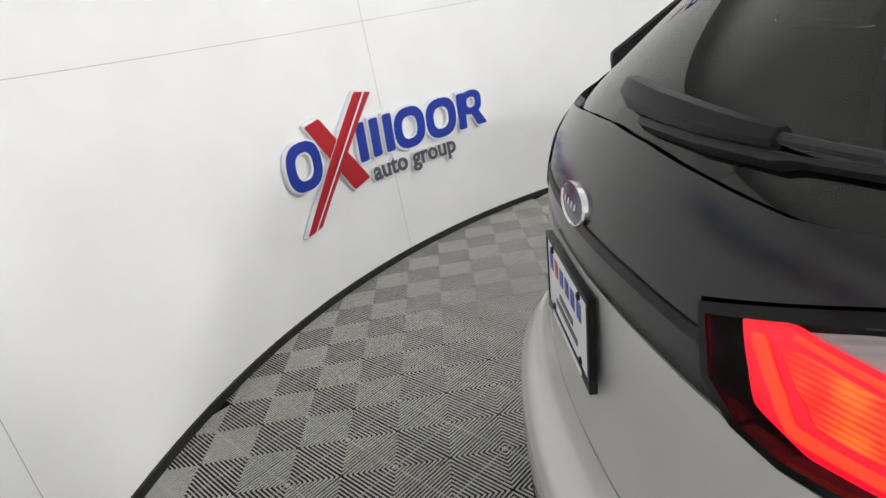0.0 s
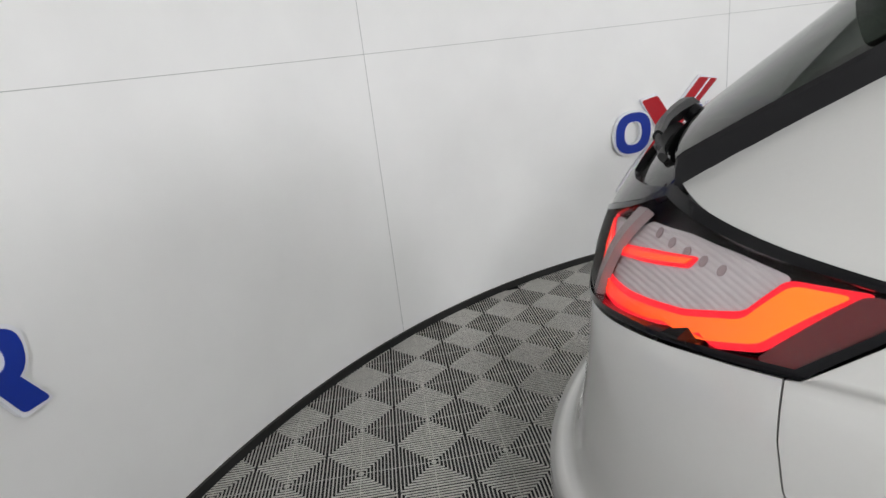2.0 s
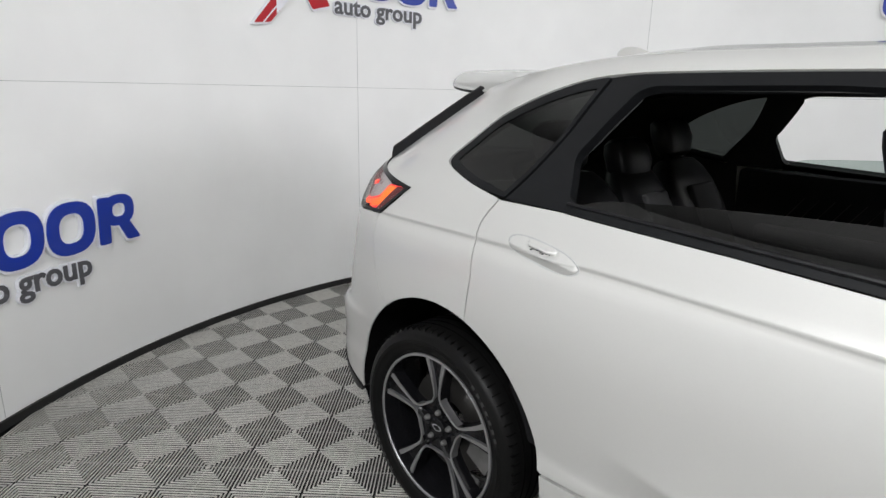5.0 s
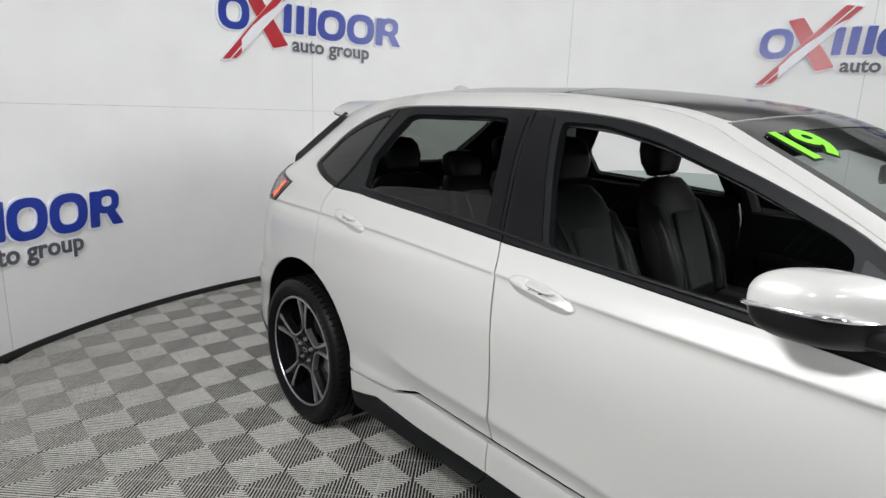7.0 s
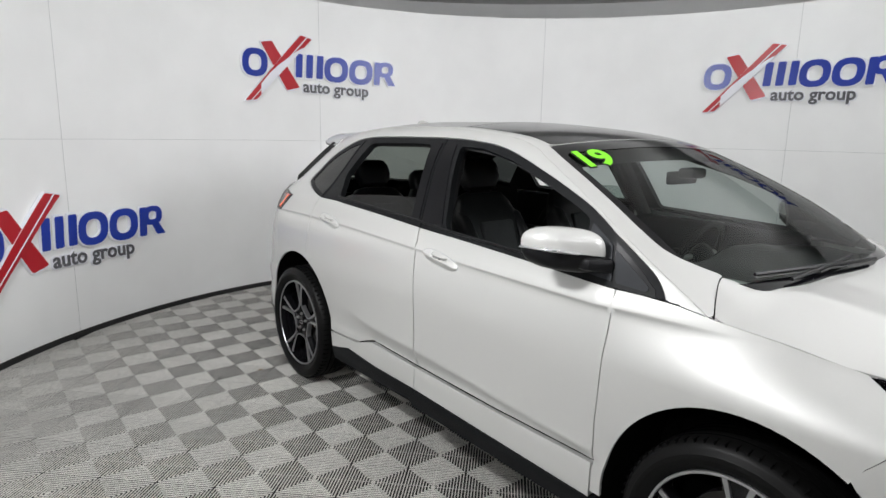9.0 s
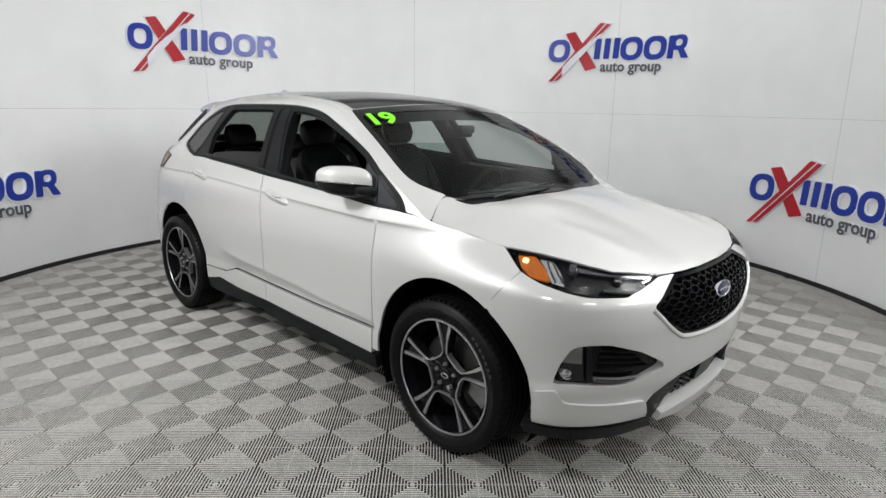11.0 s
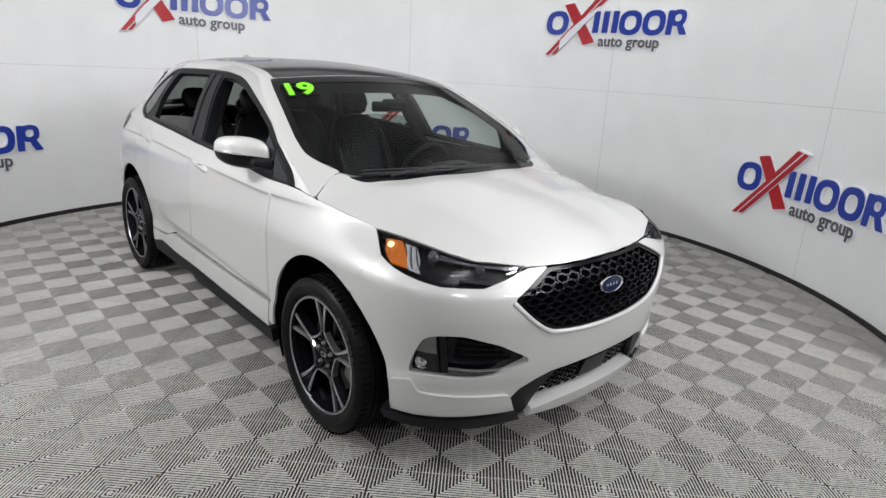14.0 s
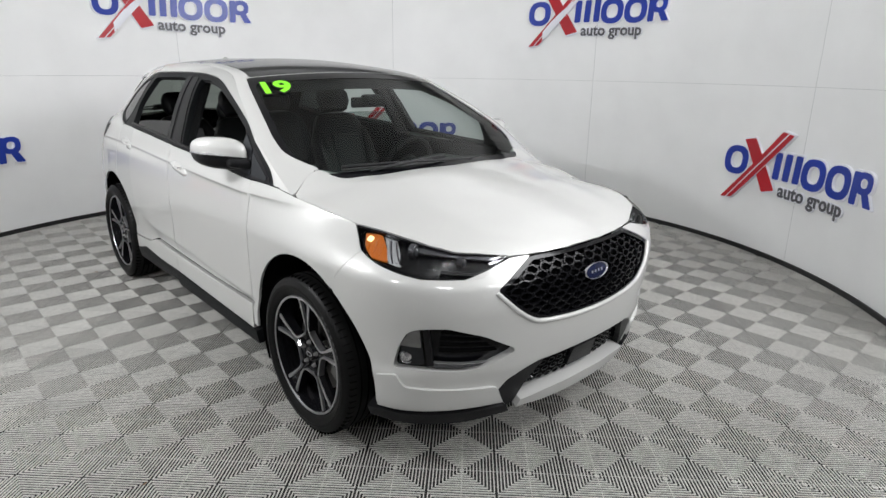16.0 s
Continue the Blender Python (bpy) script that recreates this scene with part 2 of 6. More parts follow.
def shade_along(material, axis, low, high, first, second):
    """Lets the glow change colour along an axis, as the light thins out in the guide."""
    nt = material.node_tree
    co, sep, rng, tone = (nt.nodes.new("ShaderNode" + k) for k in ("TexCoord", "SeparateXYZ", "MapRange", "ValToRGB"))
    rng.inputs["From Min"].default_value, rng.inputs["From Max"].default_value = low, high
    tone.color_ramp.elements[0].color, tone.color_ramp.elements[1].color = (*first, 1), (*second, 1)
    nt.links.new(co.outputs["Object"], sep.inputs[0])
    nt.links.new(sep.outputs[axis], rng.inputs["Value"])
    nt.links.new(rng.outputs[0], tone.inputs["Fac"])
    nt.links.new(tone.outputs[0], nt.nodes["Principled BSDF"].inputs["Emission Color"])


shade_along(ORANGEGLOW, "X", -2.10, -1.82, (1.0, 0.025, 0.010), (1.0, 0.15, 0.006))
AMBER = glow("amber_lamp", (0.85, 0.21, 0.006), 0.22)
WHITEGLOW = glow("white_lamp", (1.0, 0.80, 0.35), 1.6)
OVAL = principled("dark_blue_enamel", (0.012, 0.016, 0.045), 0.15, grain=0.05)
GREEN = principled("fluorescent_green_vinyl", (0.22, 0.85, 0.015), 0.5, grain=0.03, scale=30)
GREEN_EDGE = principled("black_vinyl", (0.01, 0.012, 0.01), 0.6, grain=0.05)
PLATE = principled("white_plate", (0.78, 0.78, 0.8), 0.3, grain=0.03)
LINING = principled("matt_black_lining", (0.010, 0.010, 0.011), 0.85, grain=0.12, scale=30, bump=0.3, bump_scale=200, Specular_IOR_Level=0.2)
LEAF = principled("dry_brown_leaf", (0.16, 0.09, 0.03), 0.8, grain=0.3, scale=90)
SCREEN = principled("dark_screen", (0.01, 0.011, 0.013), 0.1, grain=0.05)


# ---- mesh helpers ----
def mesh_of(name, bm, material, flat=False):
    me = bpy.data.meshes.new(name)
    bm.to_mesh(me)
    bm.free()
    for mat in material if isinstance(material, (list, tuple)) else [material]:
        me.materials.append(mat)
    if not flat:
        for p in me.polygons:
            p.use_smooth = True
        me.set_sharp_from_angle(angle=radians(32))
    return me


def part(name, bm, material, parent=None, label="", flat=False):
    ob = new(name, mesh_of(name, bm, material, flat))
    if parent is not None:
        ob.parent = parent
    if label:
        ob["label"] = label
    return ob


def box(bm, x0, x1, y0, y1, z0, z1, bevel=0.0, m=None, segments=2):
    r = bmesh.ops.create_cube(bm, size=1, matrix=(m or Matrix()) @ Matrix.LocRotScale(((x0 + x1) / 2, (y0 + y1) / 2, (z0 + z1) / 2), None, (x1 - x0, y1 - y0, z1 - z0)))
    if bevel:
        es = list({e for v in r["verts"] for e in v.link_edges})
        bmesh.ops.bevel(bm, geom=es, offset=bevel, segments=segments, affect="EDGES", profile=0.5)


def lathe(bm, profile, steps=48, m=None, a0=0.0, a1=360.0):
    """Turns (radius, height) points about the z axis, then moves them by m."""
    m = m or Matrix()
    full = abs(a1 - a0) >= 360
    rings = []
    for i in range(steps if full else steps + 1):
        a = radians(a0 + (a1 - a0) * i / steps)
        rings.append([bm.verts.new(m @ Vector((r * math.cos(a), r * math.sin(a), h))) for r, h in profile])
    for i in range(len(rings) if full else len(rings) - 1):
        p, q = rings[i], rings[(i + 1) % len(rings)]
        for k in range(len(profile) - 1):
            bm.faces.new((p[k], q[k], q[k + 1], p[k + 1]))


def prism(bm, outline, put, depth):
    """A solid from a flat outline: put(a, b, d) places a point at depth d."""
    n = len(outline)
    top = [bm.verts.new(put(a, b, depth)) for a, b in outline]
    low = [bm.verts.new(put(a, b, 0.0)) for a, b in outline]
    bm.faces.new(top)
    bm.faces.new(low[::-1])
    for i in range(n):
        bm.faces.new((top[i], low[i], low[(i + 1) % n], top[(i + 1) % n]))


def tube(bm, points, radius, sides=8):
    pts = [Vector(p) for p in points]
    rings = []
    for i, p in enumerate(pts):
        d = (pts[min(i + 1, len(pts) - 1)] - pts[max(i - 1, 0)]).normalized()
        a = d.cross(Vector((0, 0, 1)) if abs(d.z) < 0.9 else Vector((1, 0, 0))).normalized()
        b = d.cross(a)
        rings.append([bm.verts.new(p + radius * (a * math.cos(t) + b * math.sin(t))) for t in (2 * math.pi * k / sides for k in range(sides))])
    for p, q in zip(rings, rings[1:]):
        for k in range(sides):
            bm.faces.new((p[k], q[k], q[(k + 1) % sides], p[(k + 1) % sides]))
    bm.faces.new(rings[0][::-1])
    bm.faces.new(rings[-1])


def rounded(outline, radius, steps=4):
    """The outline with its corners rounded."""
    out = []
    n = len(outline)
    for i in range(n):
        p, a, b = Vector(outline[i]), Vector(outline[i - 1]), Vector(outline[(i + 1) % n])
        r = min(radius, 0.45 * (a - p).length, 0.45 * (b - p).length)
        s, e = p + (a - p).normalized() * r, p + (b - p).normalized() * r
        for k in range(steps + 1):
            t = k / steps
            out.append(tuple(s * (1 - t) ** 2 + p * 2 * t * (1 - t) + e * t * t))
    return out


def arc(cx, cz, r, a0, a1, n=16):
    return [(cx + r * math.cos(radians(a0 + (a1 - a0) * i / n)), cz + r * math.sin(radians(a0 + (a1 - a0) * i / n))) for i in range(n + 1)]


def within(p, poly):
    hit = False
    for i in range(len(poly)):
        (x1, y1), (x2, y2) = poly[i - 1], poly[i]
        if (y1 > p[1]) != (y2 > p[1]) and p[0] < (x2 - x1) * (p[1] - y1) / (y2 - y1) + x1:
            hit = not hit
    return hit


def resample(poly, step):
    out = []
    for i in range(len(poly)):
        a, b = Vector(poly[i - 1]), Vector(poly[i])
        n = max(1, int((b - a).length / step + 0.5))
        out += [tuple(a + (b - a) * k / n) for k in range(n)]
    return out


def skin(name, outline, fn, material, parent, holes=(), step=0.03, depth=0.012, lift=0.0, label="", up=None, mirror=False, rows=(), bend=None):
    """A curved sheet metal or glass piece: the outline (and holes) in the surface's own coordinates, laid on fn, with turned-in edges."""
    sgn = -1.0 if mirror else 1.0
    loops = [resample([(sgn * a, b) for a, b in lp], step) for lp in (outline, *holes)]
    verts, edges = [], []
    for lp in loops:
        k = len(verts)
        verts += [Vector(p) for p in lp]
        edges += [(k + i, k + (i + 1) % len(lp)) for i in range(len(lp))]
    xs, ys = [p[0] for p in loops[0]], [p[1] for p in loops[0]]
    flatb = np.array([tuple(v) for v in verts])
    sharp = np.array([(sgn * a, b) for a, b in rows]) if len(rows) else np.array([(99.0, 99.0)])
    nx, ny = int((max(xs) - min(xs)) / step), int((max(ys) - min(ys)) / step)
    for i in range(nx + 1):
        for j in range(ny + 1):
            p = (min(xs) + (i + 0.5 * (j % 2)) * step, min(ys) + (j + 0.5) * step)
            if within(p, loops[0]) and not any(within(p, h) for h in loops[1:]) and np.min(np.sum((flatb - p) ** 2, 1)) > (0.45 * step) ** 2 and np.min(np.sum((sharp - p) ** 2, 1)) > 0.014 ** 2:
                verts.append(Vector(p))
    for a, b in rows:
        p = (sgn * a, b)
        if within(p, loops[0]) and not any(within(p, h) for h in loops[1:]) and np.min(np.sum((flatb - p) ** 2, 1)) > 0.004 ** 2:
            verts.append(Vector(p))
    vs, _, tris, *_ = delaunay_2d_cdt(verts, edges, [], 0, 1e-5)
    keep = []
    for t in tris:
        c = sum((vs[i] for i in t), Vector((0, 0))) / 3
        if within(c, loops[0]) and not any(within(c, h) for h in loops[1:]):
            keep.append(tuple(t))
    e = 0.002
    place, normal = [], []
    for v in vs:
        p = fn(v[0], v[1])
        n = (fn(v[0] + e, v[1]) - fn(v[0] - e, v[1])).cross(fn(v[0], v[1] + e) - fn(v[0], v[1] - e))
        n = -n.normalized() if n.length > 1e-12 else Vector((0, 0, 1))
        if up is not None and n.dot(up) < 0:
            n = -n
        place.append(p + n * lift)
        normal.append(bend(p, n).normalized() if bend else n)
    faces = []
    for t in keep:
        g = (place[t[1]] - place[t[0]]).cross(place[t[2]] - place[t[0]])
        faces.append(t if g.dot(normal[t[0]]) > 0 else t[::-1])
    norms = list(normal)
    if depth:
        count = {}
        for f in faces:
            for a, b in zip(f, f[1:] + f[:1]):
                count[(a, b)] = True
        for a, b in list(count):
            if (b, a) not in count:
                side = (place[b] - place[a]).cross(normal[a]).normalized()
                k = len(place)
                place += [place[a].copy(), place[b].copy(), place[b] - normal[b] * depth, place[a] - normal[a] * depth]
                norms += [side] * 4
                faces.append((k + 1, k, k + 3, k + 2))
    me = bpy.data.meshes.new(name)
    me.from_pydata([tuple(p) for p in place], [], faces)
    me.materials.append(material)
    for p in me.polygons:
        p.use_smooth = True
    me.normals_split_custom_set_from_vertices([tuple(n) for n in norms])
    ob = new(name, me)
    ob.parent = parent
    if label:
        ob["label"] = label
    return ob


# ---- room ----
def ring_wall(name, r, thick, z0, z1, a0, a1, material, parent=None, steps=200):
    bm = bmesh.new()
    prev = None
    for i in range(steps + 1):
        a = radians(a0 + (a1 - a0) * i / steps)
        c = Vector((math.cos(a), math.sin(a), 0))
        now = [bm.verts.new(CENTRE + c * rr + Vector((0, 0, z))) for rr, z in ((r, z0), (r, z1), (r + thick, z1), (r + thick, z0))]
        if prev:
            for k in range(4):
                bm.faces.new((prev[k], prev[(k + 1) % 4], now[(k + 1) % 4], now[k]))
        else:
            bm.faces.new(now)
        prev = now
    bm.faces.new(prev[::-1])
    bmesh.ops.recalc_face_normals(bm, faces=bm.faces)
    return part(name, bm, material, parent)


# the round wall is open towards the way in, where the camera stands at the end
WALL_FROM, WALL_TO = 30.0, 292.0
tagged(ring_wall("wall_round", ROOM, 0.1, 0, TOP, WALL_FROM, WALL_TO, WALL), "round white panelled studio wall with faint seams and scuffs", "wall", kind="structure")
tagged(ring_wall("baseboard", ROOM - 0.014, 0.0135, 0, 0.042, WALL_FROM, WALL_TO, BLACK), "thin black rubber skirting along the round wall", "baseboard", kind="structure")
# assumed hall walls, never in view; the front one greyer to dim reflections
tagged(ring_wall("wall_hall_front", 8.6, 0.15, 0, CEILING + 0.2, -75, 35, HALLWALL, steps=80), "assumed grey wall out of view in front of the studio, dims reflections", "wall", kind="structure")
tagged(ring_wall("wall_hall_back", 8.6, 0.15, 0, CEILING + 0.2, 35.1, 284.9, WALL), "assumed pale wall out of view behind the studio", "wall", kind="structure")


def disc(name, r, z, material, thick=0.05):
    bm = bmesh.new()
    bmesh.ops.create_cone(bm, cap_ends=True, radius1=r, radius2=r, depth=thick, segments=96, matrix=Matrix.Translation(CENTRE + Vector((0, 0, z))))
    return part(name, bm, material, flat=True)


tagged(disc("subfloor", 8.7, -0.055, PIT), "floor under the tile ribs, coloured near-black for the shade in the gaps", "floor", kind="structure")
tagged(disc("ceiling", 8.7, CEILING + 0.03, CEIL), "plain grey ceiling above the round wall", "ceiling", kind="structure")


def studio_lamp(place, target, w, h):
    root = tagged(new("studio_light"), "assumed unseen light panel, flat, rectangular and white, on a short bracket", "studio light", "studio light panels")
    root.matrix_basis = look(place, target)
    bm = bmesh.new()
    for a, b in ((-w / 2 - 0.02, -w / 2), (w / 2, w / 2 + 0.02)):
        box(bm, a, b, -h / 2 - 0.02, h / 2 + 0.02, -0.01, 0.05)
    for a, b in ((-h / 2 - 0.02, -h / 2), (h / 2, h / 2 + 0.02)):
        box(bm, -w / 2, w / 2, a, b, -0.01, 0.05)
    part("frame", bm, EDGE, root)
    bm = bmesh.new()
    box(bm, -w / 2, w / 2, -h / 2, h / 2, 0.02, 0.05)
    part("back", bm, EDGE, root)
    bm = bmesh.new()
    tube(bm, [(0, 0, 0.05), (0, 0, 0.20)], 0.012)
    part("bracket", bm, SATIN, root)


for place, (*_, wide) in zip(LAMPS, RING):
    studio_lamp(place, (place[0] * 0.1, place[1] * 0.1, 0.9), wide, wide * 0.45)
for place in BOUNCE_FILL:
    studio_lamp(place, (place[0] * 0.45, place[1] * 0.45, 4.6), 1.6, 0.3)
for place in HALL_FILL:
    studio_lamp(place, (-1.0, 0.0, 0.9), 1.2, 0.6)


def on_wall(s, h, d, a):
    """A point s metres along the wall clockwise from angle a, h up and d out from the wall."""
    t = radians(a) - s / ROOM
    return CENTRE + Vector(((ROOM - d) * math.cos(t), (ROOM - d) * math.sin(t), h))


def wall_seam(name, s0, s1, h0, h1, a):
    bm = bmesh.new()
    n = max(1, int(abs(s1 - s0) / 0.05))
    for i in range(n):
        p, q = s0 + (s1 - s0) * i / n, s0 + (s1 - s0) * (i + 1) / n
        bm.faces.new([bm.verts.new(on_wall(s, h, 0.0012, a)) for s, h in ((p, h0), (q, h0), (q, h1), (p, h1))])
    return tagged(part(name, bm, SEAM, flat=True), "hairline joint between white wall panels", "trim", kind="structure")


# panel joints: one level line, and upright lines every 2.64 m
for k in range(-3, 4):
    wall_seam("trim", -0.0016, 0.0016, 0.045, TOP, 176.3 + 39.8 * k)
LENGTH = radians(WALL_TO - WALL_FROM) * ROOM
wall_seam("trim", 0.0, LENGTH, 1.5190, 1.5212, WALL_TO)


# signs of raised shapes on the wall: rings, crossed bars and blocks
def ring_shape(bm, cs, ch, w, h, thick, put, depth, lean=0.0, steps=28, m0=0.0, m1=360.0):
    loops = []
    for i in range(steps + (0 if m1 - m0 >= 360 else 1)):
        t = radians(m0 + (m1 - m0) * i / steps)
        c, s = math.cos(t), math.sin(t)
        c, s = math.copysign(abs(c) ** 0.8, c), math.copysign(abs(s) ** 0.8, s)
        o, q = (cs + c * w / 2, ch + s * h / 2), (cs + c * (w / 2 - thick), ch + s * (h / 2 - thick * 0.85))
        loops.append([bm.verts.new(put(p[0] + lean * (p[1] - ch), p[1], d)) for p, d in ((o, 0.0), (o, depth), (q, depth), (q, 0.0))])
    n = len(loops)
    for i in range(n if m1 - m0 >= 360 else n - 1):
        p, q = loops[i], loops[(i + 1) % n]
        for k in range(4):
            bm.faces.new((p[k], q[k], q[(k + 1) % 4], p[(k + 1) % 4]))
    if m1 - m0 < 360:
        bm.faces.new(loops[0][::-1])
        bm.faces.new(loops[-1])
    bmesh.ops.recalc_face_normals(bm, faces=bm.faces)


def letters(name, grow, put, text="auto group", s0=0.636, s1=1.385, h=0.121, slope=-0.021):
    """Solid letters in the built-in font between s0 and s1 along the wall, one mesh each, in reading order."""
    cu = bpy.data.curves.new(name, "FONT")
    cu.body, cu.size, cu.offset, cu.extrude, cu.resolution_u = text, 0.166, grow, 0.5, 3
    ob = bpy.data.objects.new(name, cu)
    scene.collection.objects.link(ob)
    me = bpy.data.meshes.new_from_object(ob.evaluated_get(bpy.context.evaluated_depsgraph_get()))
    bpy.data.objects.remove(ob)
    bm = bmesh.new()
    bm.from_mesh(me)
    bmesh.ops.remove_doubles(bm, verts=bm.verts, dist=1e-6)
    left, right = min(v.co.x for v in bm.verts) + grow, max(v.co.x for v in bm.verts) - grow
    todo, out = set(bm.verts), []
    while todo:
        group, edge = [], [todo.pop()]
        while edge:
            v = edge.pop()
            group.append(v)
            for g in v.link_edges:
                w = g.other_vert(v)
                if w in todo:
                    todo.discard(w)
                    edge.append(w)
        index = {v: i for i, v in enumerate(group)}
        places = []
        for v in group:
            s = s0 + (s1 - s0) * (v.co.x - left) / (right - left)
            places.append(tuple(put(s, h + v.co.y + slope * (s - s0), v.co.z + 0.5)))
        fs = [tuple(index[v] for v in f.verts) for f in {f for v in group for f in v.link_faces}]
        piece_ = bpy.data.meshes.new(name)
        piece_.from_pydata(places, [], sorted(fs))
        out.append((min(v.co.x for v in group), piece_))
    bm.free()
    return [m for _, m in sorted(out, key=lambda p: p[0])]


def wall_sign(a, z, high):
    root = tagged(new("wall_sign"), "raised sign of blue rings and blocks with red cross, %s up" % ("high" if high else "lower"), "wall sign", "signs on the round wall")
    root.location = on_wall(0, z, 0, a)

    def placed(out):
        def put(s, h, d):
            return on_wall(s, z + h, out + d, a) - root.location
        return put

    def piece(name, shape, material, front=0.022, rim=0.012):
        """The coloured face on a white backing that shows as its rim."""
        back = bmesh.new()
        shape(back, rim, placed(0.004), front)
        ob = part(name, back, EDGE, root, "white backing of the raised sign")
        face = bmesh.new()
        shape(face, 0.0, placed(front + 0.0045), 0.004)
        part("face", face, material, ob, "")
        return ob

    def bar(corners):
        def shape(bm, grow, put, depth):
            c = Vector((sum(p[0] for p in corners) / 4, sum(p[1] for p in corners) / 4))
            pts = []
            for p in corners:
                v = Vector(p) - c
                pts.append(tuple(c + v + v.normalized() * grow * 1.3))
            prism(bm, resample(rounded(pts, 0.015, 3), 0.06), put, depth)
            bmesh.ops.recalc_face_normals(bm, faces=bm.faces)
        return shape

    def ring(cs, ch, w, h, thick=0.068):
        def shape(bm, grow, put, depth):
            ring_shape(bm, cs, ch, w + 2 * grow, h + 2 * grow, thick + 2 * grow, put, depth, 0.06)
        return shape

    piece("ring", ring(0.10, 0.372, 0.275, 0.27), BLUE)
    piece("cross_bar", bar([(0.448, 0.125), (0.590, 0.160), (0.292, 0.594), (0.170, 0.572)]), RED)
    long_bar = piece("cross_bar", bar([(-0.025, 0.0), (0.102, 0.014), (0.735, 0.655), (0.605, 0.680)]), RED, 0.032)
    bm = bmesh.new()
    prism(bm, [(0.040, 0.008), (0.052, 0.009), (0.682, 0.663), (0.670, 0.666)], lambda s, h, d: placed(0.041)(s, h, d), 0.002)
    part("stripe", bm, EDGE, long_bar, "thin white line")
    for k in range(3):
        s = 0.545 + 0.118 * k
        piece("block", bar([(s, 0.262), (s + 0.074, 0.262), (s + 0.088, 0.498), (s + 0.014, 0.498)]), BLUE)
    piece("ring", ring(1.012, 0.368, 0.275, 0.262), BLUE)
    piece("ring", ring(1.300, 0.362, 0.275, 0.262), BLUE)
    piece("block", bar([(1.450, 0.236), (1.520, 0.236), (1.532, 0.482), (1.462, 0.482)]), BLUE)
    piece("ring", ring(1.585, 0.405, 0.19, 0.165, 0.055), BLUE)
    piece("block", bar([(1.622, 0.236), (1.706, 0.236), (1.640, 0.345), (1.566, 0.345)]), BLUE)
    backs = letters("letter", 0.011, lambda s, h, f: placed(0.004 + 0.016 * f)(s, h, 0.0))
    faces = letters("face", 0.004, lambda s, h, f: placed(0.0205 + 0.004 * f)(s, h, 0.0))
    for back, front in zip(backs, faces):
        back.materials.append(EDGE)
        front.materials.append(GREY)
        ob = new("letter", back)
        ob.parent = root
        ob["label"] = "small grey raised letter on a white backing"
        new("face", front).parent = ob
    return root


for k in range(5):
    wall_sign(228.62 - 39.82 * k, 1.906 if k % 2 else 0.463, k % 2)


# ---- car body surface ----
def curve(*pts):
    """A smooth monotone curve through (a, b) points."""
    xs = np.array([p[0] for p in pts], float)
    ys = np.array([p[1] for p in pts], float)
    h, d = np.diff(xs), np.diff(ys) / np.diff(xs)
    m = np.zeros(len(xs))
    m[0], m[-1] = d[0], d[-1]
    for i in range(1, len(xs) - 1):
        if d[i - 1] * d[i] > 0:
            w1, w2 = 2 * h[i] + h[i - 1], h[i] + 2 * h[i - 1]
            m[i] = (w1 + w2) / (w1 / d[i - 1] + w2 / d[i])

    def at(x):
        if x <= xs[0]:
            return float(ys[0])
        if x >= xs[-1]:
            return float(ys[-1])
        i = int(np.searchsorted(xs, x, side="right")) - 1
        t = (x - xs[i]) / h[i]
        return float((2 * t ** 3 - 3 * t ** 2 + 1) * ys[i] + (t ** 3 - 2 * t ** 2 + t) * h[i] * m[i] + (3 * t ** 2 - 2 * t ** 3) * ys[i + 1] + (t ** 3 - t ** 2) * h[i] * m[i + 1])
    return at


half_width = curve((0.15, 0.90), (0.27, 0.93), (0.36, 0.945), (0.46, 0.944), (0.51, 0.937), (0.60, 0.943), (0.72, 0.95), (0.85, 0.955), (0.95, 0.952), (1.04, 0.945), (1.10, 0.92),
                   (1.20, 0.89), (1.30, 0.845), (1.40, 0.797), (1.50, 0.737), (1.56, 0.69), (1.62, 0.635), (1.68, 0.55))
nose_x = curve((0.15, 2.20), (0.27, 2.25), (0.40, 2.285), (0.49, 2.31), (0.62, 2.325), (0.72, 2.33), (0.82, 2.305), (0.90, 2.245), (0.96, 2.20), (1.05, 2.12))
nose_p = curve((0.3, 4.6), (0.6, 4.7), (0.85, 5.5), (1.0, 6.0))
tail_x = curve((0.15, -2.30), (0.25, -2.36), (0.40, -2.42), (0.56, -2.425), (0.64, -2.418), (0.69, -2.350), (0.76, -2.328), (0.9, -2.308), (1.05, -2.302), (1.14, -2.284), (1.22, -2.24), (1.29, -2.182),
               (1.36, -2.10), (1.45, -1.985), (1.55, -1.86), (1.66, -1.73))
tail_p = curve((0.3, 6.9), (0.64, 7.2), (0.70, 7.3), (1.0, 7.3), (1.14, 7.2), (1.25, 6.7), (1.40, 5.0), (1.5, 4.0))
rear_taper = curve((0.8, 0.03), (1.08, 0.05), (1.19, 0.065), (1.30, 0.13), (1.5, 0.15))
X0, X1 = 1.25, -1.0


def smooth(a, b, v):
    t = min(1.0, max(0.0, (v - a) / (b - a)))
    return t * t * (3 - 2 * t)


crease_line = curve((-1.9, 1.082), (-1.5, 1.0895), (-1.2, 1.0925), (-0.85, 1.0915), (-0.6, 1.085), (-0.2, 1.072), (0.3, 1.0575), (0.9, 1.045), (1.9, 1.033))


def crease_z(x):
    return crease_line(x)


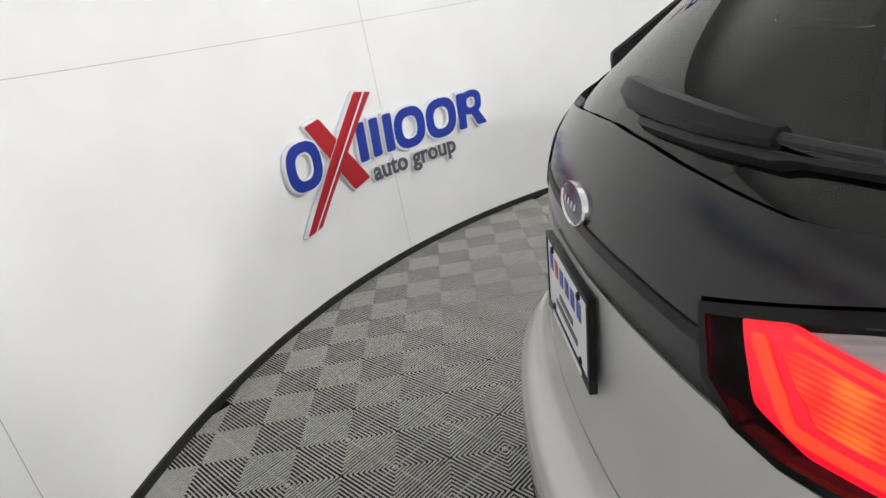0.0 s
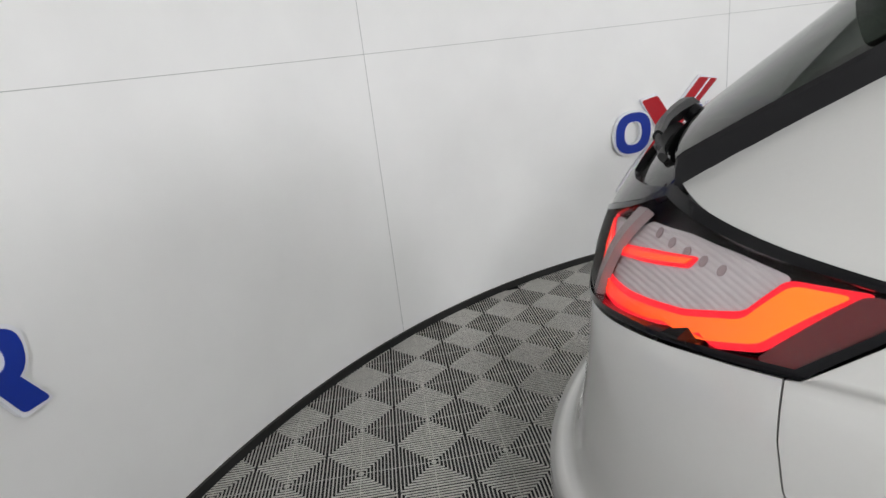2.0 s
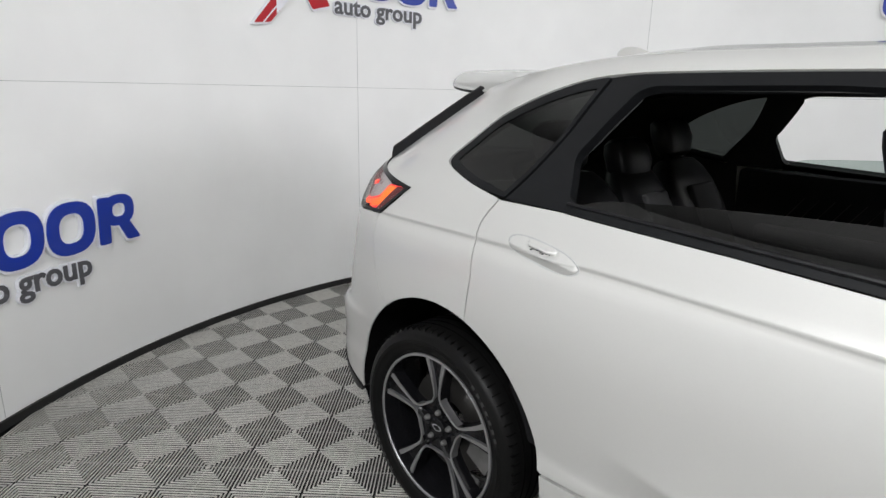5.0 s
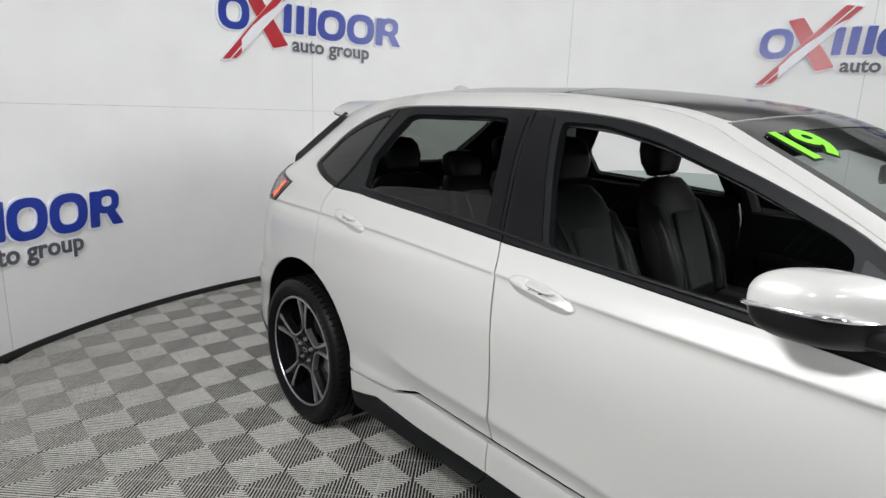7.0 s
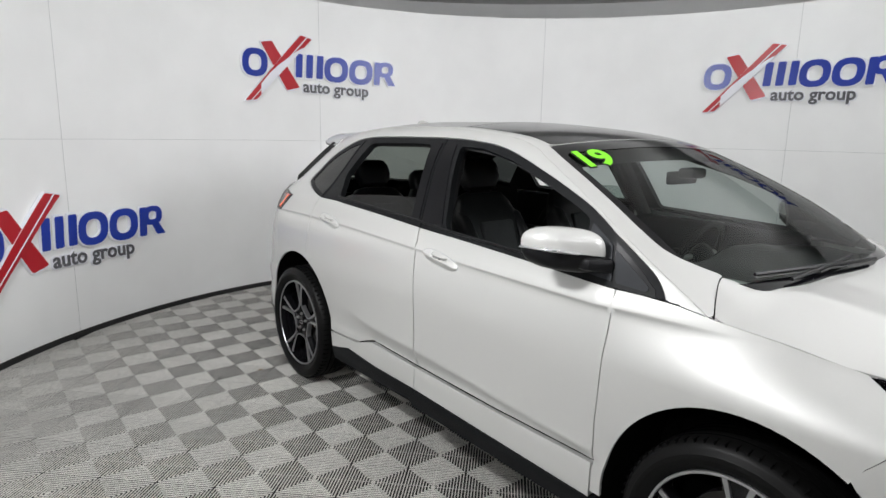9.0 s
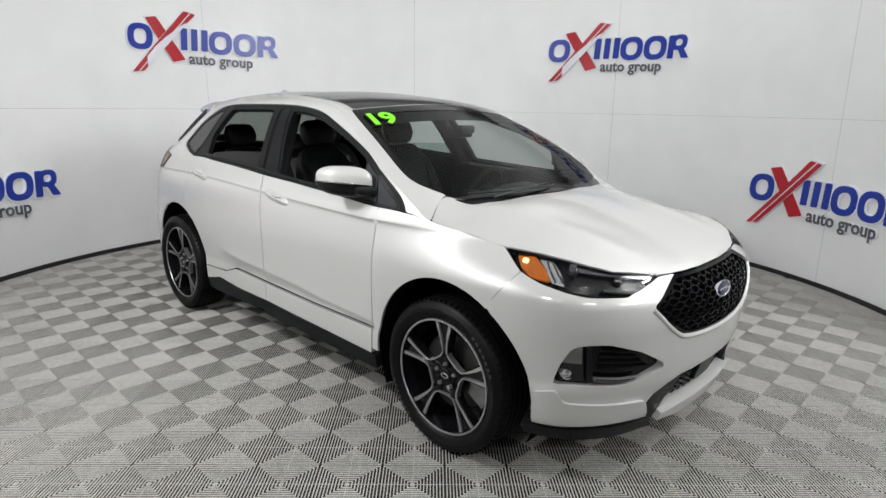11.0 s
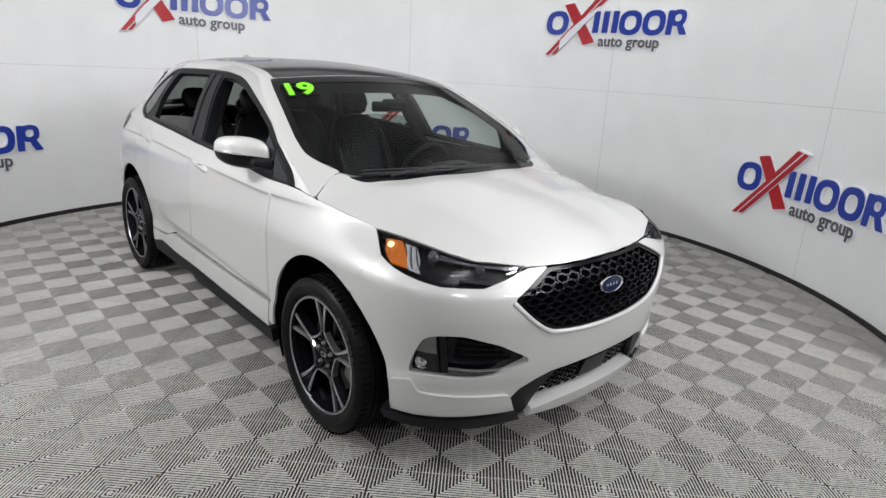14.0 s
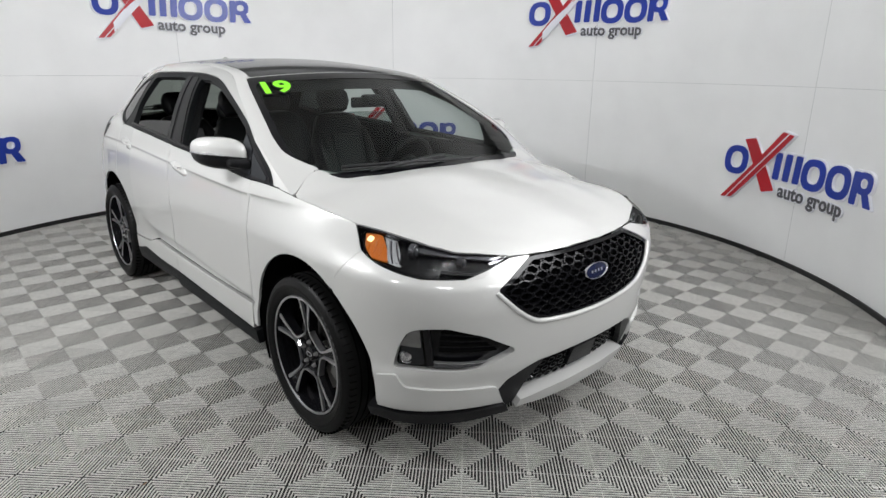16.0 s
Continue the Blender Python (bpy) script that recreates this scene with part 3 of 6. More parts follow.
fold_line = curve((-0.95, 0.645), (-0.79, 0.627), (-0.476, 0.590), (-0.13, 0.576), (0.18, 0.561), (0.5, 0.536), (0.95, 0.512))
SILL_TOP = ((-0.957, 0.4465), (-0.66, 0.459), (-0.545, 0.4955), (-0.521, 0.501), (-0.12, 0.489), (0.4, 0.4775), (0.93, 0.4775))


def sill_top(x):
    return float(np.interp(x, [p[0] for p in SILL_TOP], [p[1] for p in SILL_TOP]))


def door_fold(x, z):
    """How far the doors swell towards the fold low on them, and turn in under it."""
    full = smooth(-0.84, -0.52, x) * smooth(1.02, 0.86, x)
    fold, low = fold_line(x), sill_top(x)
    if full <= 0 or z < low:
        return 0.0
    if z > fold:
        return 0.013 * full * math.exp(-(z - fold) / 0.075)
    return full * (0.013 - 0.029 * (fold - z) / (fold - low))


shoulder = curve((1.2, 0.0), (1.45, 0.010), (1.54, 0.022), (1.65, 0.042), (1.8, 0.040), (1.9, 0.024), (2.0, 0.010), (2.1, 0.0))
HOOD_LINE = ((1.24, 1.077), (1.30, 1.067), (1.45, 1.047), (1.655, 1.010), (1.80, 1.004), (1.915, 0.993), (2.005, 0.975), (2.083, 0.953))
hood_line = curve(*HOOD_LINE)


def width(x, z):
    """Half width of the body's side at x and z, before the rounding of the ends."""
    w = half_width(z)
    w -= 0.17 * max(0.0, x - 0.9) * smooth(0.86, 1.06, z)
    w -= rear_taper(z) * max(0.0, -0.9 - x)
    w += door_fold(x, z)
    if x > 1.2:
        edge = hood_line(x)
        w -= shoulder(x) * smooth(edge - 0.075, edge + 0.005, z)
    below = crease_z(x) - z
    if below > 0:
        w -= 0.017 * (1 - math.exp(-below / 0.012)) * math.exp(-below / 0.085) * smooth(1.40, 0.95, x)
    return w


def side_y(x, z):
    if x > X0:
        r = min(1.0, (x - X0) / (nose_x(z) - X0))
        return width(x, z) * math.sqrt(max(0.0, 1 - r ** nose_p(z)))
    if x < X1:
        r = min(1.0, (X1 - x) / (X1 - tail_x(z)))
        return width(x, z) * math.sqrt(max(0.0, 1 - r ** tail_p(z)))
    return width(x, z)


def nose_at(y, z):
    xf, p = nose_x(z), nose_p(z)
    x = xf
    for _ in range(3):
        s = min(1.0, abs(y) / width(x, z))
        x = X0 + (xf - X0) * (1 - s * s) ** (1 / p)
    return x


def tail_at(y, z):
    xe, p = tail_x(z), tail_p(z)
    x = xe
    for _ in range(3):
        s = min(1.0, abs(y) / width(x, z))
        x = X1 + (xe - X1) * (1 - s * s) ** (1 / p)
    return x


FRONT, FLANK, REAR = 1.4, X0 - X1, 1.4
AROUND = FRONT + FLANK + REAR


def bow(angle, p):
    """A point of r**p + s**2 = 1 at that angle."""
    c, s = math.cos(angle), math.sin(angle)
    k = 1.0
    for _ in range(7):
        k -= ((k * c) ** p + (k * s) ** 2 - 1) / (p * max(k * c, 1e-9) ** (p - 1) * c + 2 * k * s * s + 1e-9)
        k = min(1.5, max(0.5, k))
    return k * c, k * s


def shell(u, z):
    """The body's skin; u runs from the nose along the right side to the tail, in metres, and below 0 along the left."""
    side = -1.0
    if u < 0:
        u, side = -u, 1.0
    if u > AROUND:
        u, side = 2 * AROUND - u, -side
    if u < FRONT:
        r, s = bow(math.pi / 2 * u / FRONT, nose_p(z))
        x = X0 + (nose_x(z) - X0) * r
    elif u < FRONT + FLANK:
        x, s = X0 - (u - FRONT), 1.0
    else:
        r, s = bow(math.pi / 2 * (AROUND - u) / REAR, tail_p(z))
        x = X1 - (X1 - tail_x(z)) * r
    return Vector((x, side * width(x, z) * s, z))


def at_x(x, z):
    """The place on the shell, as (u, z), of a point of the right side at x."""
    if x > X0:
        r = min(1.0, (x - X0) / (nose_x(z) - X0))
        return FRONT * 2 / math.pi * math.atan2(math.sqrt(max(0.0, 1 - r ** nose_p(z))), r), z
    if x < X1:
        r = min(1.0, (X1 - x) / (X1 - tail_x(z)))
        return AROUND - REAR * 2 / math.pi * math.atan2(math.sqrt(max(0.0, 1 - r ** tail_p(z))), r), z
    return FRONT + X0 - x, z


def nose(y, z):
    """The same for a point of the nose, y metres to the right of its middle."""
    x = nose_at(y, z)
    s = min(1.0, abs(y) / width(x, z))
    return math.copysign(FRONT * 2 / math.pi * math.atan2(s, (1 - s * s) ** (1 / nose_p(z))), y), z


def tail(y, z):
    """The same for a point of the tail, y metres to the right of its middle."""
    x = tail_at(y, z)
    s = min(1.0, abs(y) / width(x, z))
    return AROUND - math.copysign(REAR * 2 / math.pi * math.atan2(s, (1 - s * s) ** (1 / tail_p(z))), y), z


# ---- car ----
car = tagged(new("car"), "pearl white five-door utility car with black trim and alloy wheels", "car")
SIDES = (False, True)

top_z = curve((-1.65, 1.505), (-1.5, 1.552), (-1.2, 1.606), (-0.8, 1.637), (-0.3, 1.637), (0.1, 1.610), (0.25, 1.590), (0.38, 1.556), (0.47, 1.516), (0.7, 1.407), (0.9, 1.300), (1.05, 1.208), (1.21, 1.106), (1.30, 1.050))
bulge_x = curve((-0.3, 0.0), (0.2, 0.05), (0.38, 0.085), (1.2, 0.20))
bulge_z = curve((-1.6, 0.075), (-0.8, 0.05), (0.44, 0.042), (1.2, 0.028))


def crown(x, w):
    """Roof and windscreen: x at the edge, w from -0.75 (left) to 0.75 (right)."""
    v = w / 0.75
    z = top_z(x)
    return Vector((x + bulge_x(x) * (1 - v * v), -v * side_y(x, z), z + bulge_z(x) * (1 - v * v)))


HOOD_SIDE = [(x, side_y(x, z) - 0.005, z + 0.001) for x, z in HOOD_LINE]
HOOD_FRONT = [(nose_at(y, z) - 0.005, y, z + 0.001) for y, z in ((0.44, 0.922), (0.36, 0.918), (0.25, 0.914), (0.12, 0.912))]
hood_mid = curve((1.1, 1.165), (1.4, 1.147), (1.7, 1.093), (1.95, 1.03), (2.1, 0.985), (2.2, 0.938), (2.245, 0.905))
hood_rim = curve((1.1, 1.094), *[(x, z) for x, y, z in HOOD_SIDE + HOOD_FRONT])
hood_half = curve((1.1, 0.885), *[(x, y) for x, y, z in HOOD_SIDE + HOOD_FRONT])


REAR_RISE = 0.058


def bonnet(x, y):
    """The hood over the plan: a crown with a soft ridge along each side."""
    f = min(1.15, abs(y) / max(0.12, hood_half(x)))
    z = hood_mid(x) + (hood_rim(x) - hood_mid(x)) * f ** 2.3
    ridge = 0.52 - 0.12 * (x - 1.3)
    z += REAR_RISE * smooth(1.38, 1.16, x) * smooth(0.42, 0.74, abs(y)) * (1 - smooth(0.86, 1.0, f))
    return Vector((x, -y, z + 0.005 * math.exp(-((abs(y) - ridge) / 0.07) ** 2) * smooth(2.2, 1.9, x)))


def on_side(points):
    return [at_x(x, z) for x, z in points]


def arch(cx, a0, a1, n=18, r=0.462):
    return arc(cx, 0.385, r, a0, a1, n)


def smooth_line(pts, n=5):
    """A soft curve through the points."""
    p = [Vector(q) for q in pts]
    out = []
    for i in range(len(p) - 1):
        a, b, c, d = p[max(0, i - 1)], p[i], p[i + 1], p[min(len(p) - 1, i + 2)]
        for k in range(n):
            t = k / n
            out.append(tuple(0.5 * (2 * b + (c - a) * t + (2 * a - 5 * b + 4 * c - d) * t * t + (3 * b - a - 3 * c + d) * t ** 3)))
    return out + [tuple(p[-1])]


# extra rows of points that keep the shoulder line sharp
CREASE = [at_x(x, crease_z(x) + dz) for x in (1.75 - 0.018 * k for k in range(200)) for dz in (0.006, 0.0, -0.005, -0.012, -0.022, -0.036)]
FOLD = CREASE + [at_x(x, fold_line(x) + dz) for x in (0.94 - 0.02 * k for k in range(95)) for dz in (0.03, 0.012, 0.0, -0.012)]
WINDOW_TOP = smooth_line([(-1.552, 1.305), (-1.47, 1.375), (-1.36, 1.463), (-1.17, 1.545), (-0.99, 1.580), (-0.67, 1.590), (-0.25, 1.590), (0.0, 1.578), (0.23, 1.545), (0.52, 1.455), (0.740, 1.372), (0.83, 1.326), (0.90, 1.285), (1.002, 1.222), (1.072, 1.173), (1.106, 1.132), (1.122, 1.103)])
EDGE_TOP = [(x, top_z(x)) for x in (1.21, 1.1, 1.0, 0.9, 0.8, 0.7, 0.6, 0.5, 0.44, 0.38, 0.28, 0.18, 0.05, -0.1, -0.3, -0.55, -0.8, -1.0, -1.2, -1.35, -1.5, -1.585)]
LAMP_TOP = [(-1.662, 1.190), (-1.84, 1.212), (-1.95, 1.230), (-2.02, 1.252)]

# each handle: its rear end, front end and half height
HANDLES = (((-0.076, 1.066), (0.172, 1.034), 0.030), ((-1.148, 1.112), (-0.900, 1.080), 0.030))


def handle_point(h, a, b):
    """a from -1 at the rear to 1 at the front, b from -1 to 1 upwards."""
    (x0, z0), (x1, z1), tall = h
    return (x0 + x1) / 2 + (x1 - x0) / 2 * a, (z0 + z1) / 2 + (z1 - z0) / 2 * a + tall * b


def handle_outline(h, grow=1.0):
    pts = []
    for k in range(44):
        t = 2 * math.pi * k / 44
        c, n = math.cos(t), math.sin(t)
        pts.append(at_x(*handle_point(h, grow * math.copysign(abs(c) ** 0.8, c), (1 + (grow - 1) * 3) * math.copysign(abs(n) ** 0.9, n))))
    return pts


def pull_surface(h):
    (x0, z0), (x1, z1), tall = h

    def fn(u, z):
        p = shell(u, z)
        a = (p.x - (x0 + x1) / 2) / ((x1 - x0) / 2)
        b = (z - (z0 + z1) / 2 - (z1 - z0) / 2 * a) / tall
        room = max(0.0, 1 - abs(a) ** 2.5 - b * b * 0.9)
        ridge = 0.0 - 0.12 * a * a
        tent = 1 - abs(b - ridge) / (1 - ridge if b > ridge else 1 + ridge)
        out = 0.020 * max(0.0, tent) ** 0.85 * room ** 0.3
        scoop = smooth(-0.05, 0.55, b) * smooth(1.0, 0.6, b) * smooth(-0.50, -0.32, a) * smooth(0.55, 0.15, a)
        out += (-0.020 - out) * scoop
        return p + Vector((0, math.copysign(out, p.y), 0))
    return fn


def round_edge(p, n):
    """Turns the normals along the roof's edge so that roof and side flow into one another."""
    if p.x < -1.5 or p.x > 1.2:
        return n
    gap = top_z(p.x) - p.z
    soft = 1 - 0.25 * smooth(0.1, 0.5, p.x)
    if abs(n.y) > 0.55:
        return n.lerp(Vector((n.x, 0.25 * n.y, 1.0)).normalized(), 0.5 * soft * smooth(0.05, 0.0, gap))
    edge = side_y(p.x, top_z(p.x)) - abs(p.y)
    return n.lerp(Vector((n.x, math.copysign(0.95, p.y), 0.35)).normalized(), 0.45 * soft * smooth(0.06, 0.0, edge))


for left in SIDES:
    # side frame: quarter panel, rear pillar, roof rail and front pillar in one pressing
    outline = [(-1.2350, 1.214), (-1.30, 1.225), (-1.37, 1.237), (-1.43, 1.250), (-1.50, 1.268), (-1.540, 1.281), (-1.554, 1.291), *WINDOW_TOP, (1.135, 1.098), (1.165, 1.096), *EDGE_TOP, (-1.63, 1.495), (-1.74, 1.425), (-1.88, 1.342), *LAMP_TOP[::-1],
               (-1.725, 1.137), (-1.803, 1.076), (-1.820, 1.072), (-1.818, 1.0), (-1.806, 0.94), (-1.76, 0.84), (-1.706, 0.752), *arch(-1.4245, 128, 72.8), (-1.2825, 0.90), (-1.2775, 0.973), (-1.2860, 1.06), (-1.2865, 1.11), (-1.281, 1.14), (-1.262, 1.173)]
    skin("side_frame", on_side(outline), shell, PAINT, car, mirror=left, step=0.03, rows=CREASE, bend=round_edge)
    skin("inner_frame", on_side(outline), shell, HEADLINER, car, mirror=left, step=0.06, lift=-0.016, depth=0.0, label="dark inner lining of the side frame")
    # front door
    outline = [(0.953, 1.104), (0.955, 0.96), (0.943, 0.78), (0.932, 0.63), *[(x, sill_top(x) + 0.004) for x in (0.93, 0.66, 0.4, 0.1, -0.1175)], (-0.118, 0.60), (-0.122, 0.80), (-0.135, 1.0), (-0.151, 1.166), (0.20, 1.150), (0.54, 1.131)]
    fdoor = skin("front_door", on_side(outline), shell, PAINT, car, holes=[handle_outline(HANDLES[0])], mirror=left, step=0.028, rows=FOLD)
    outline = [*[(x, sill_top(x) + 0.004) for x in (-0.123, -0.32, -0.521, -0.545, -0.66, -0.8, -0.957)], *arch(-1.4245, 9, 72.2), (-1.2780, 0.90), (-1.2730, 0.973), (-1.2815, 1.06), (-1.2820, 1.11), (-1.2765, 1.14), (-1.2575, 1.173), (-1.2300, 1.2115), (-1.0, 1.2135), (-0.8, 1.203), (-0.53, 1.190), (-0.157, 1.167), (-0.141, 1.0), (-0.128, 0.80), (-0.124, 0.60)]
    rdoor = skin("rear_door", on_side(outline), shell, PAINT, car, holes=[handle_outline(HANDLES[1])], mirror=left, step=0.028, rows=FOLD)
    # door seals: black window surrounds with openings
    fhole = rounded([(0.03, 1.186), (0.51, 1.163), (0.785, 1.150), (0.782, 1.312), (0.745, 1.336), (0.54, 1.418), (0.26, 1.507), (0.05, 1.548), (-0.105, 1.552)], 0.025)
    outline = [(-0.149, 1.170), (0.20, 1.154), (0.54, 1.135), (0.953, 1.108), (1.08, 1.102), (1.116, 1.101), *[(x - 0.003 * smooth(0.9, 1.1, x), z - 0.003) for x, z in WINDOW_TOP[::-1] if -0.2 < x < 1.112], (-0.236, 1.585)]
    skin("window_frame", on_side(outline), shell, GREYBLACK, fdoor, holes=[on_side(fhole)], mirror=left, lift=-0.004, depth=0.03, label="black window frame with mirror patch")
    rhole = rounded([(-0.212, 1.206), (-0.60, 1.226), (-0.985, 1.243), (-1.02, 1.36), (-0.90, 1.540), (-0.86, 1.553), (-0.45, 1.559), (-0.335, 1.555)], 0.025)
    outline = [(-0.155, 1.171), (-0.53, 1.194), (-0.8, 1.207), (-1.0, 1.2175), (-1.215, 1.218), (-1.075, 1.405), (-1.002, 1.573), *[(x, z - 0.003) for x, z in WINDOW_TOP if -0.98 < x < -0.24], (-0.242, 1.585)]
    skin("window_frame", on_side(outline), shell, GREYBLACK, rdoor, holes=[on_side(rhole)], mirror=left, lift=-0.004, depth=0.03, label="black window frame")
    # glossy pillar covers
    outline = rounded([(-0.225, 1.562), (-0.140, 1.562), (0.004, 1.198), (-0.136, 1.186)], 0.008)
    skin("pillar_cover", on_side(outline), shell, PILLAR, fdoor, mirror=left, lift=0.001, depth=0.004, label="black pillar cover")
    outline = rounded([(-0.254, 1.565), (-0.318, 1.565), (-0.232, 1.200), (-0.170, 1.190)], 0.008)
    skin("pillar_cover", on_side(outline), shell, PILLAR, rdoor, mirror=left, lift=0.001, depth=0.004, label="black pillar cover")
    # rear quarter window
    outline = rounded([(-1.222, 1.222), (-1.30, 1.229), (-1.37, 1.241), (-1.43, 1.254), (-1.50, 1.272), (-1.537, 1.284), (-1.548, 1.293), *[(x, z - 0.004) for x, z in WINDOW_TOP if -1.545 < x < -1.02], (-1.012, 1.574), (-1.084, 1.405)], 0.008)
    hole = rounded([(-1.232, 1.236), (-1.36, 1.258), (-1.44, 1.276), (-1.510, 1.300), *[(x + 0.010, z - 0.030) for x, z in WINDOW_TOP if -1.50 < x < -1.05], (-1.040, 1.542), (-1.098, 1.405)], 0.006)
    quarter = skin("quarter_window", on_side(outline), shell, GREYBLACK, car, holes=[on_side(hole)], mirror=left, lift=-0.003, depth=0.02, label="fixed rear side window in a black surround")
    skin("pane", on_side(hole), shell, PRIVACY, quarter, mirror=left, lift=-0.006, depth=0.0, label="dark tinted pane")
    # dark lining of the boot's side
    outline = [(-1.18, 0.87), (-1.18, 1.235), (-1.40, 1.25), (-1.54, 1.285), (-1.66, 1.36), (-1.80, 1.30), (-1.98, 1.20), (-2.04, 1.10), (-2.04, 0.80), (-1.75, 0.82), (-1.62, 0.87)]
    skin("cargo_lining", on_side(outline), shell, HEADLINER, car, mirror=left, lift=-0.05, depth=0.0, step=0.06, label="dark lining of the boot's side")
    # dark lining inside the rail and the rear door pillar
    top_in = [(x, z + 0.02) for x, z in WINDOW_TOP if x < 1.1]
    skin("rail_lining", on_side(top_in + [(x, z - 0.055) for x, z in top_in[::-1]]), shell, HEADLINER, car, mirror=left, lift=-0.024, depth=0.0, step=0.05, label="dark lining along the roof rail")
    outline = [(-0.985, 1.22), (-1.02, 1.36), (-0.90, 1.530), (-0.90, 1.59), (-1.03, 1.57), (-1.115, 1.40), (-1.255, 1.25), (-1.22, 1.22)]
    skin("pillar_trim", on_side(outline), shell, HEADLINER, car, mirror=left, lift=-0.036, depth=0.0, step=0.05, label="dark inner pillar trim")
    # wound-down panes
    outline = [(-0.200, 1.19), (-0.265, 1.304), (-0.42, 1.299), (-0.64, 1.287), (-0.80, 1.275), (-0.91, 1.262), (-0.99, 1.235), (-0.99, 1.20), (-0.6, 1.19)]
    skin("pane", on_side(rounded(outline, 0.01)), shell, PRIVACY if not left else SIDEGLASS, rdoor, mirror=left, lift=-0.022, depth=0.004, label="half-lowered dark tinted window pane")
    # door handles: a ridged pull over a scooped bowl
    for door, bx in ((fdoor, HANDLES[0]), (rdoor, HANDLES[1])):
        skin("handle", handle_outline(bx), pull_surface(bx), PAINT, door, mirror=left, step=0.0045, depth=0.0, label="body-coloured pull handle")
        skin("handle_seam", handle_outline(bx, 1.035), shell, SEAM, door, holes=[handle_outline(bx, 0.985)], mirror=left, step=0.012, lift=0.0012, depth=0.003, label="thin grey joint round the handle")
        # small black triangle laid in as the shade of the recess behind the pull
        hx, hz = handle_point(bx, -0.30, 0.30)
        dark = [at_x(hx - 0.008, hz + 0.002), at_x(hx + 0.010, hz + 0.012), at_x(hx + 0.014, hz - 0.006)]
        skin("handle_recess_shade", dark, shell, LINER, door, mirror=left, lift=-0.001, depth=0.002, step=0.01)
    # sills
    outline = [*[(x, sill_top(x) - 0.004) for x in (0.93, 0.66, 0.4, 0.1, -0.1175)], (-0.1175, 0.376), (0.24, 0.364), (0.93, 0.343)]
    skin("sill_panel", on_side(outline), shell, PAINT, car, mirror=left, lift=0.004, depth=0.03)
    outline = [*[(x, sill_top(x) - 0.004) for x in (-0.1215, -0.32, -0.521, -0.545, -0.66, -0.8, -0.957)], (-0.945, 0.356), (-0.86, 0.372), (-0.76, 0.397), (-0.68, 0.392), (-0.478, 0.378), (-0.1215, 0.376)]
    skin("sill_panel", on_side(outline), shell, PAINT, car, mirror=left, lift=0.004, depth=0.03)
    outline = [(0.965, 0.339), (0.24, 0.360), (-0.10, 0.371), (-0.16, 0.310), (-0.14, 0.278), (0.96, 0.262)]
    skin("sill_trim", on_side(outline), shell, GREYBLACK, car, mirror=left, lift=0.010, depth=0.10, label="charcoal plastic sill cladding")
    outline = [(-0.105, 0.372), (-0.478, 0.374), (-0.68, 0.388), (-0.76, 0.393), (-0.86, 0.368), (-0.945, 0.352), (-0.93, 0.285), (-0.5, 0.288), (-0.17, 0.306)]
    skin("sill_trim", on_side(outline), shell, GREYBLACK, car, mirror=left, lift=0.006, depth=0.10, label="charcoal plastic sill cladding")
    outline = [(-0.175, 0.304), (-0.5, 0.286), (-0.92, 0.283), (-0.90, 0.262), (-0.16, 0.276)]
    skin("sill_trim", on_side(outline), shell, PIANO, car, mirror=left, lift=-0.01, depth=0.06, label="black underside of the sill cladding")
    # front fender
    outline = [(0.9575, 1.104), (0.9590, 0.96), (0.9470, 0.78), (0.9360, 0.63), (0.934, 0.366), (0.975, 0.366), *arch(1.4345, 176, 57, 24), (1.718, 0.8285), (1.7775, 0.903), (1.800, 0.944), (1.70, 0.987), (1.655, 1.009), (1.45, 1.047), (1.30, 1.067), (1.165, 1.0905), (1.06, 1.100)]
    skin("front_fender", on_side(outline), shell, PAINT, car, mirror=left, step=0.028, rows=CREASE)
    # cowl corner between the fender, the hood and the front pillar
    outline = [(1.168, 1.0925), (1.30, 1.0705), (1.275, 1.073), (1.215, 1.103), (1.172, 1.106)]
    skin("cowl_cover", on_side(outline), shell, PAINT, car, mirror=left, step=0.02)
    # wheel-arch liners
    for cx in (-1.4245, 1.4345):
        bm = bmesh.new()
        prev = None
        for a, b in arc(cx, 0.385, 0.468, -25, 205, 36):
            now = [bm.verts.new((a, (1 if left else -1) * y, b)) for y in (0.56, 0.80, min(0.918, side_y(a, max(0.25, b)) - 0.008))]
            if prev:
                for k in range(2):
                    bm.faces.new((prev[k], now[k], now[k + 1], prev[k + 1]))
            prev = now
        bm.faces.new([bm.verts.new((a, (1 if left else -1) * 0.56, b)) for a, b in arc(cx, 0.385, 0.468, -25, 205, 36)])
        part("arch_liner", bm, LINER, car, "black felt wheel-arch liner")
    # tail light in two halves
    tail_light = new("tail_light")
    tail_light.parent = car
    tail_light["label"] = "lit red tail light with a clear upper half"
    bottom = [at_x(-1.803, 1.080), at_x(-1.93, 1.073), at_x(-2.06, 1.058), tail(0.715, 1.047), tail(0.655, 1.036)]
    upper = [tail(0.618, 1.214), at_x(-2.03, 1.248), *on_side(LAMP_TOP[:3][::-1])]
    outline = [at_x(-1.668, 1.185), at_x(-1.728, 1.140), *bottom, tail(0.57, 1.028), tail(0.51, 1.022), tail(0.455, 1.030), tail(0.41, 1.06), tail(0.383, 1.132), tail(0.47, 1.160), tail(0.55, 1.186), *upper]
    housing = skin("housing", outline, shell, DARKLAMP, tail_light, mirror=left, step=0.022, lift=-0.026, depth=0.01, label="dark lamp housing")
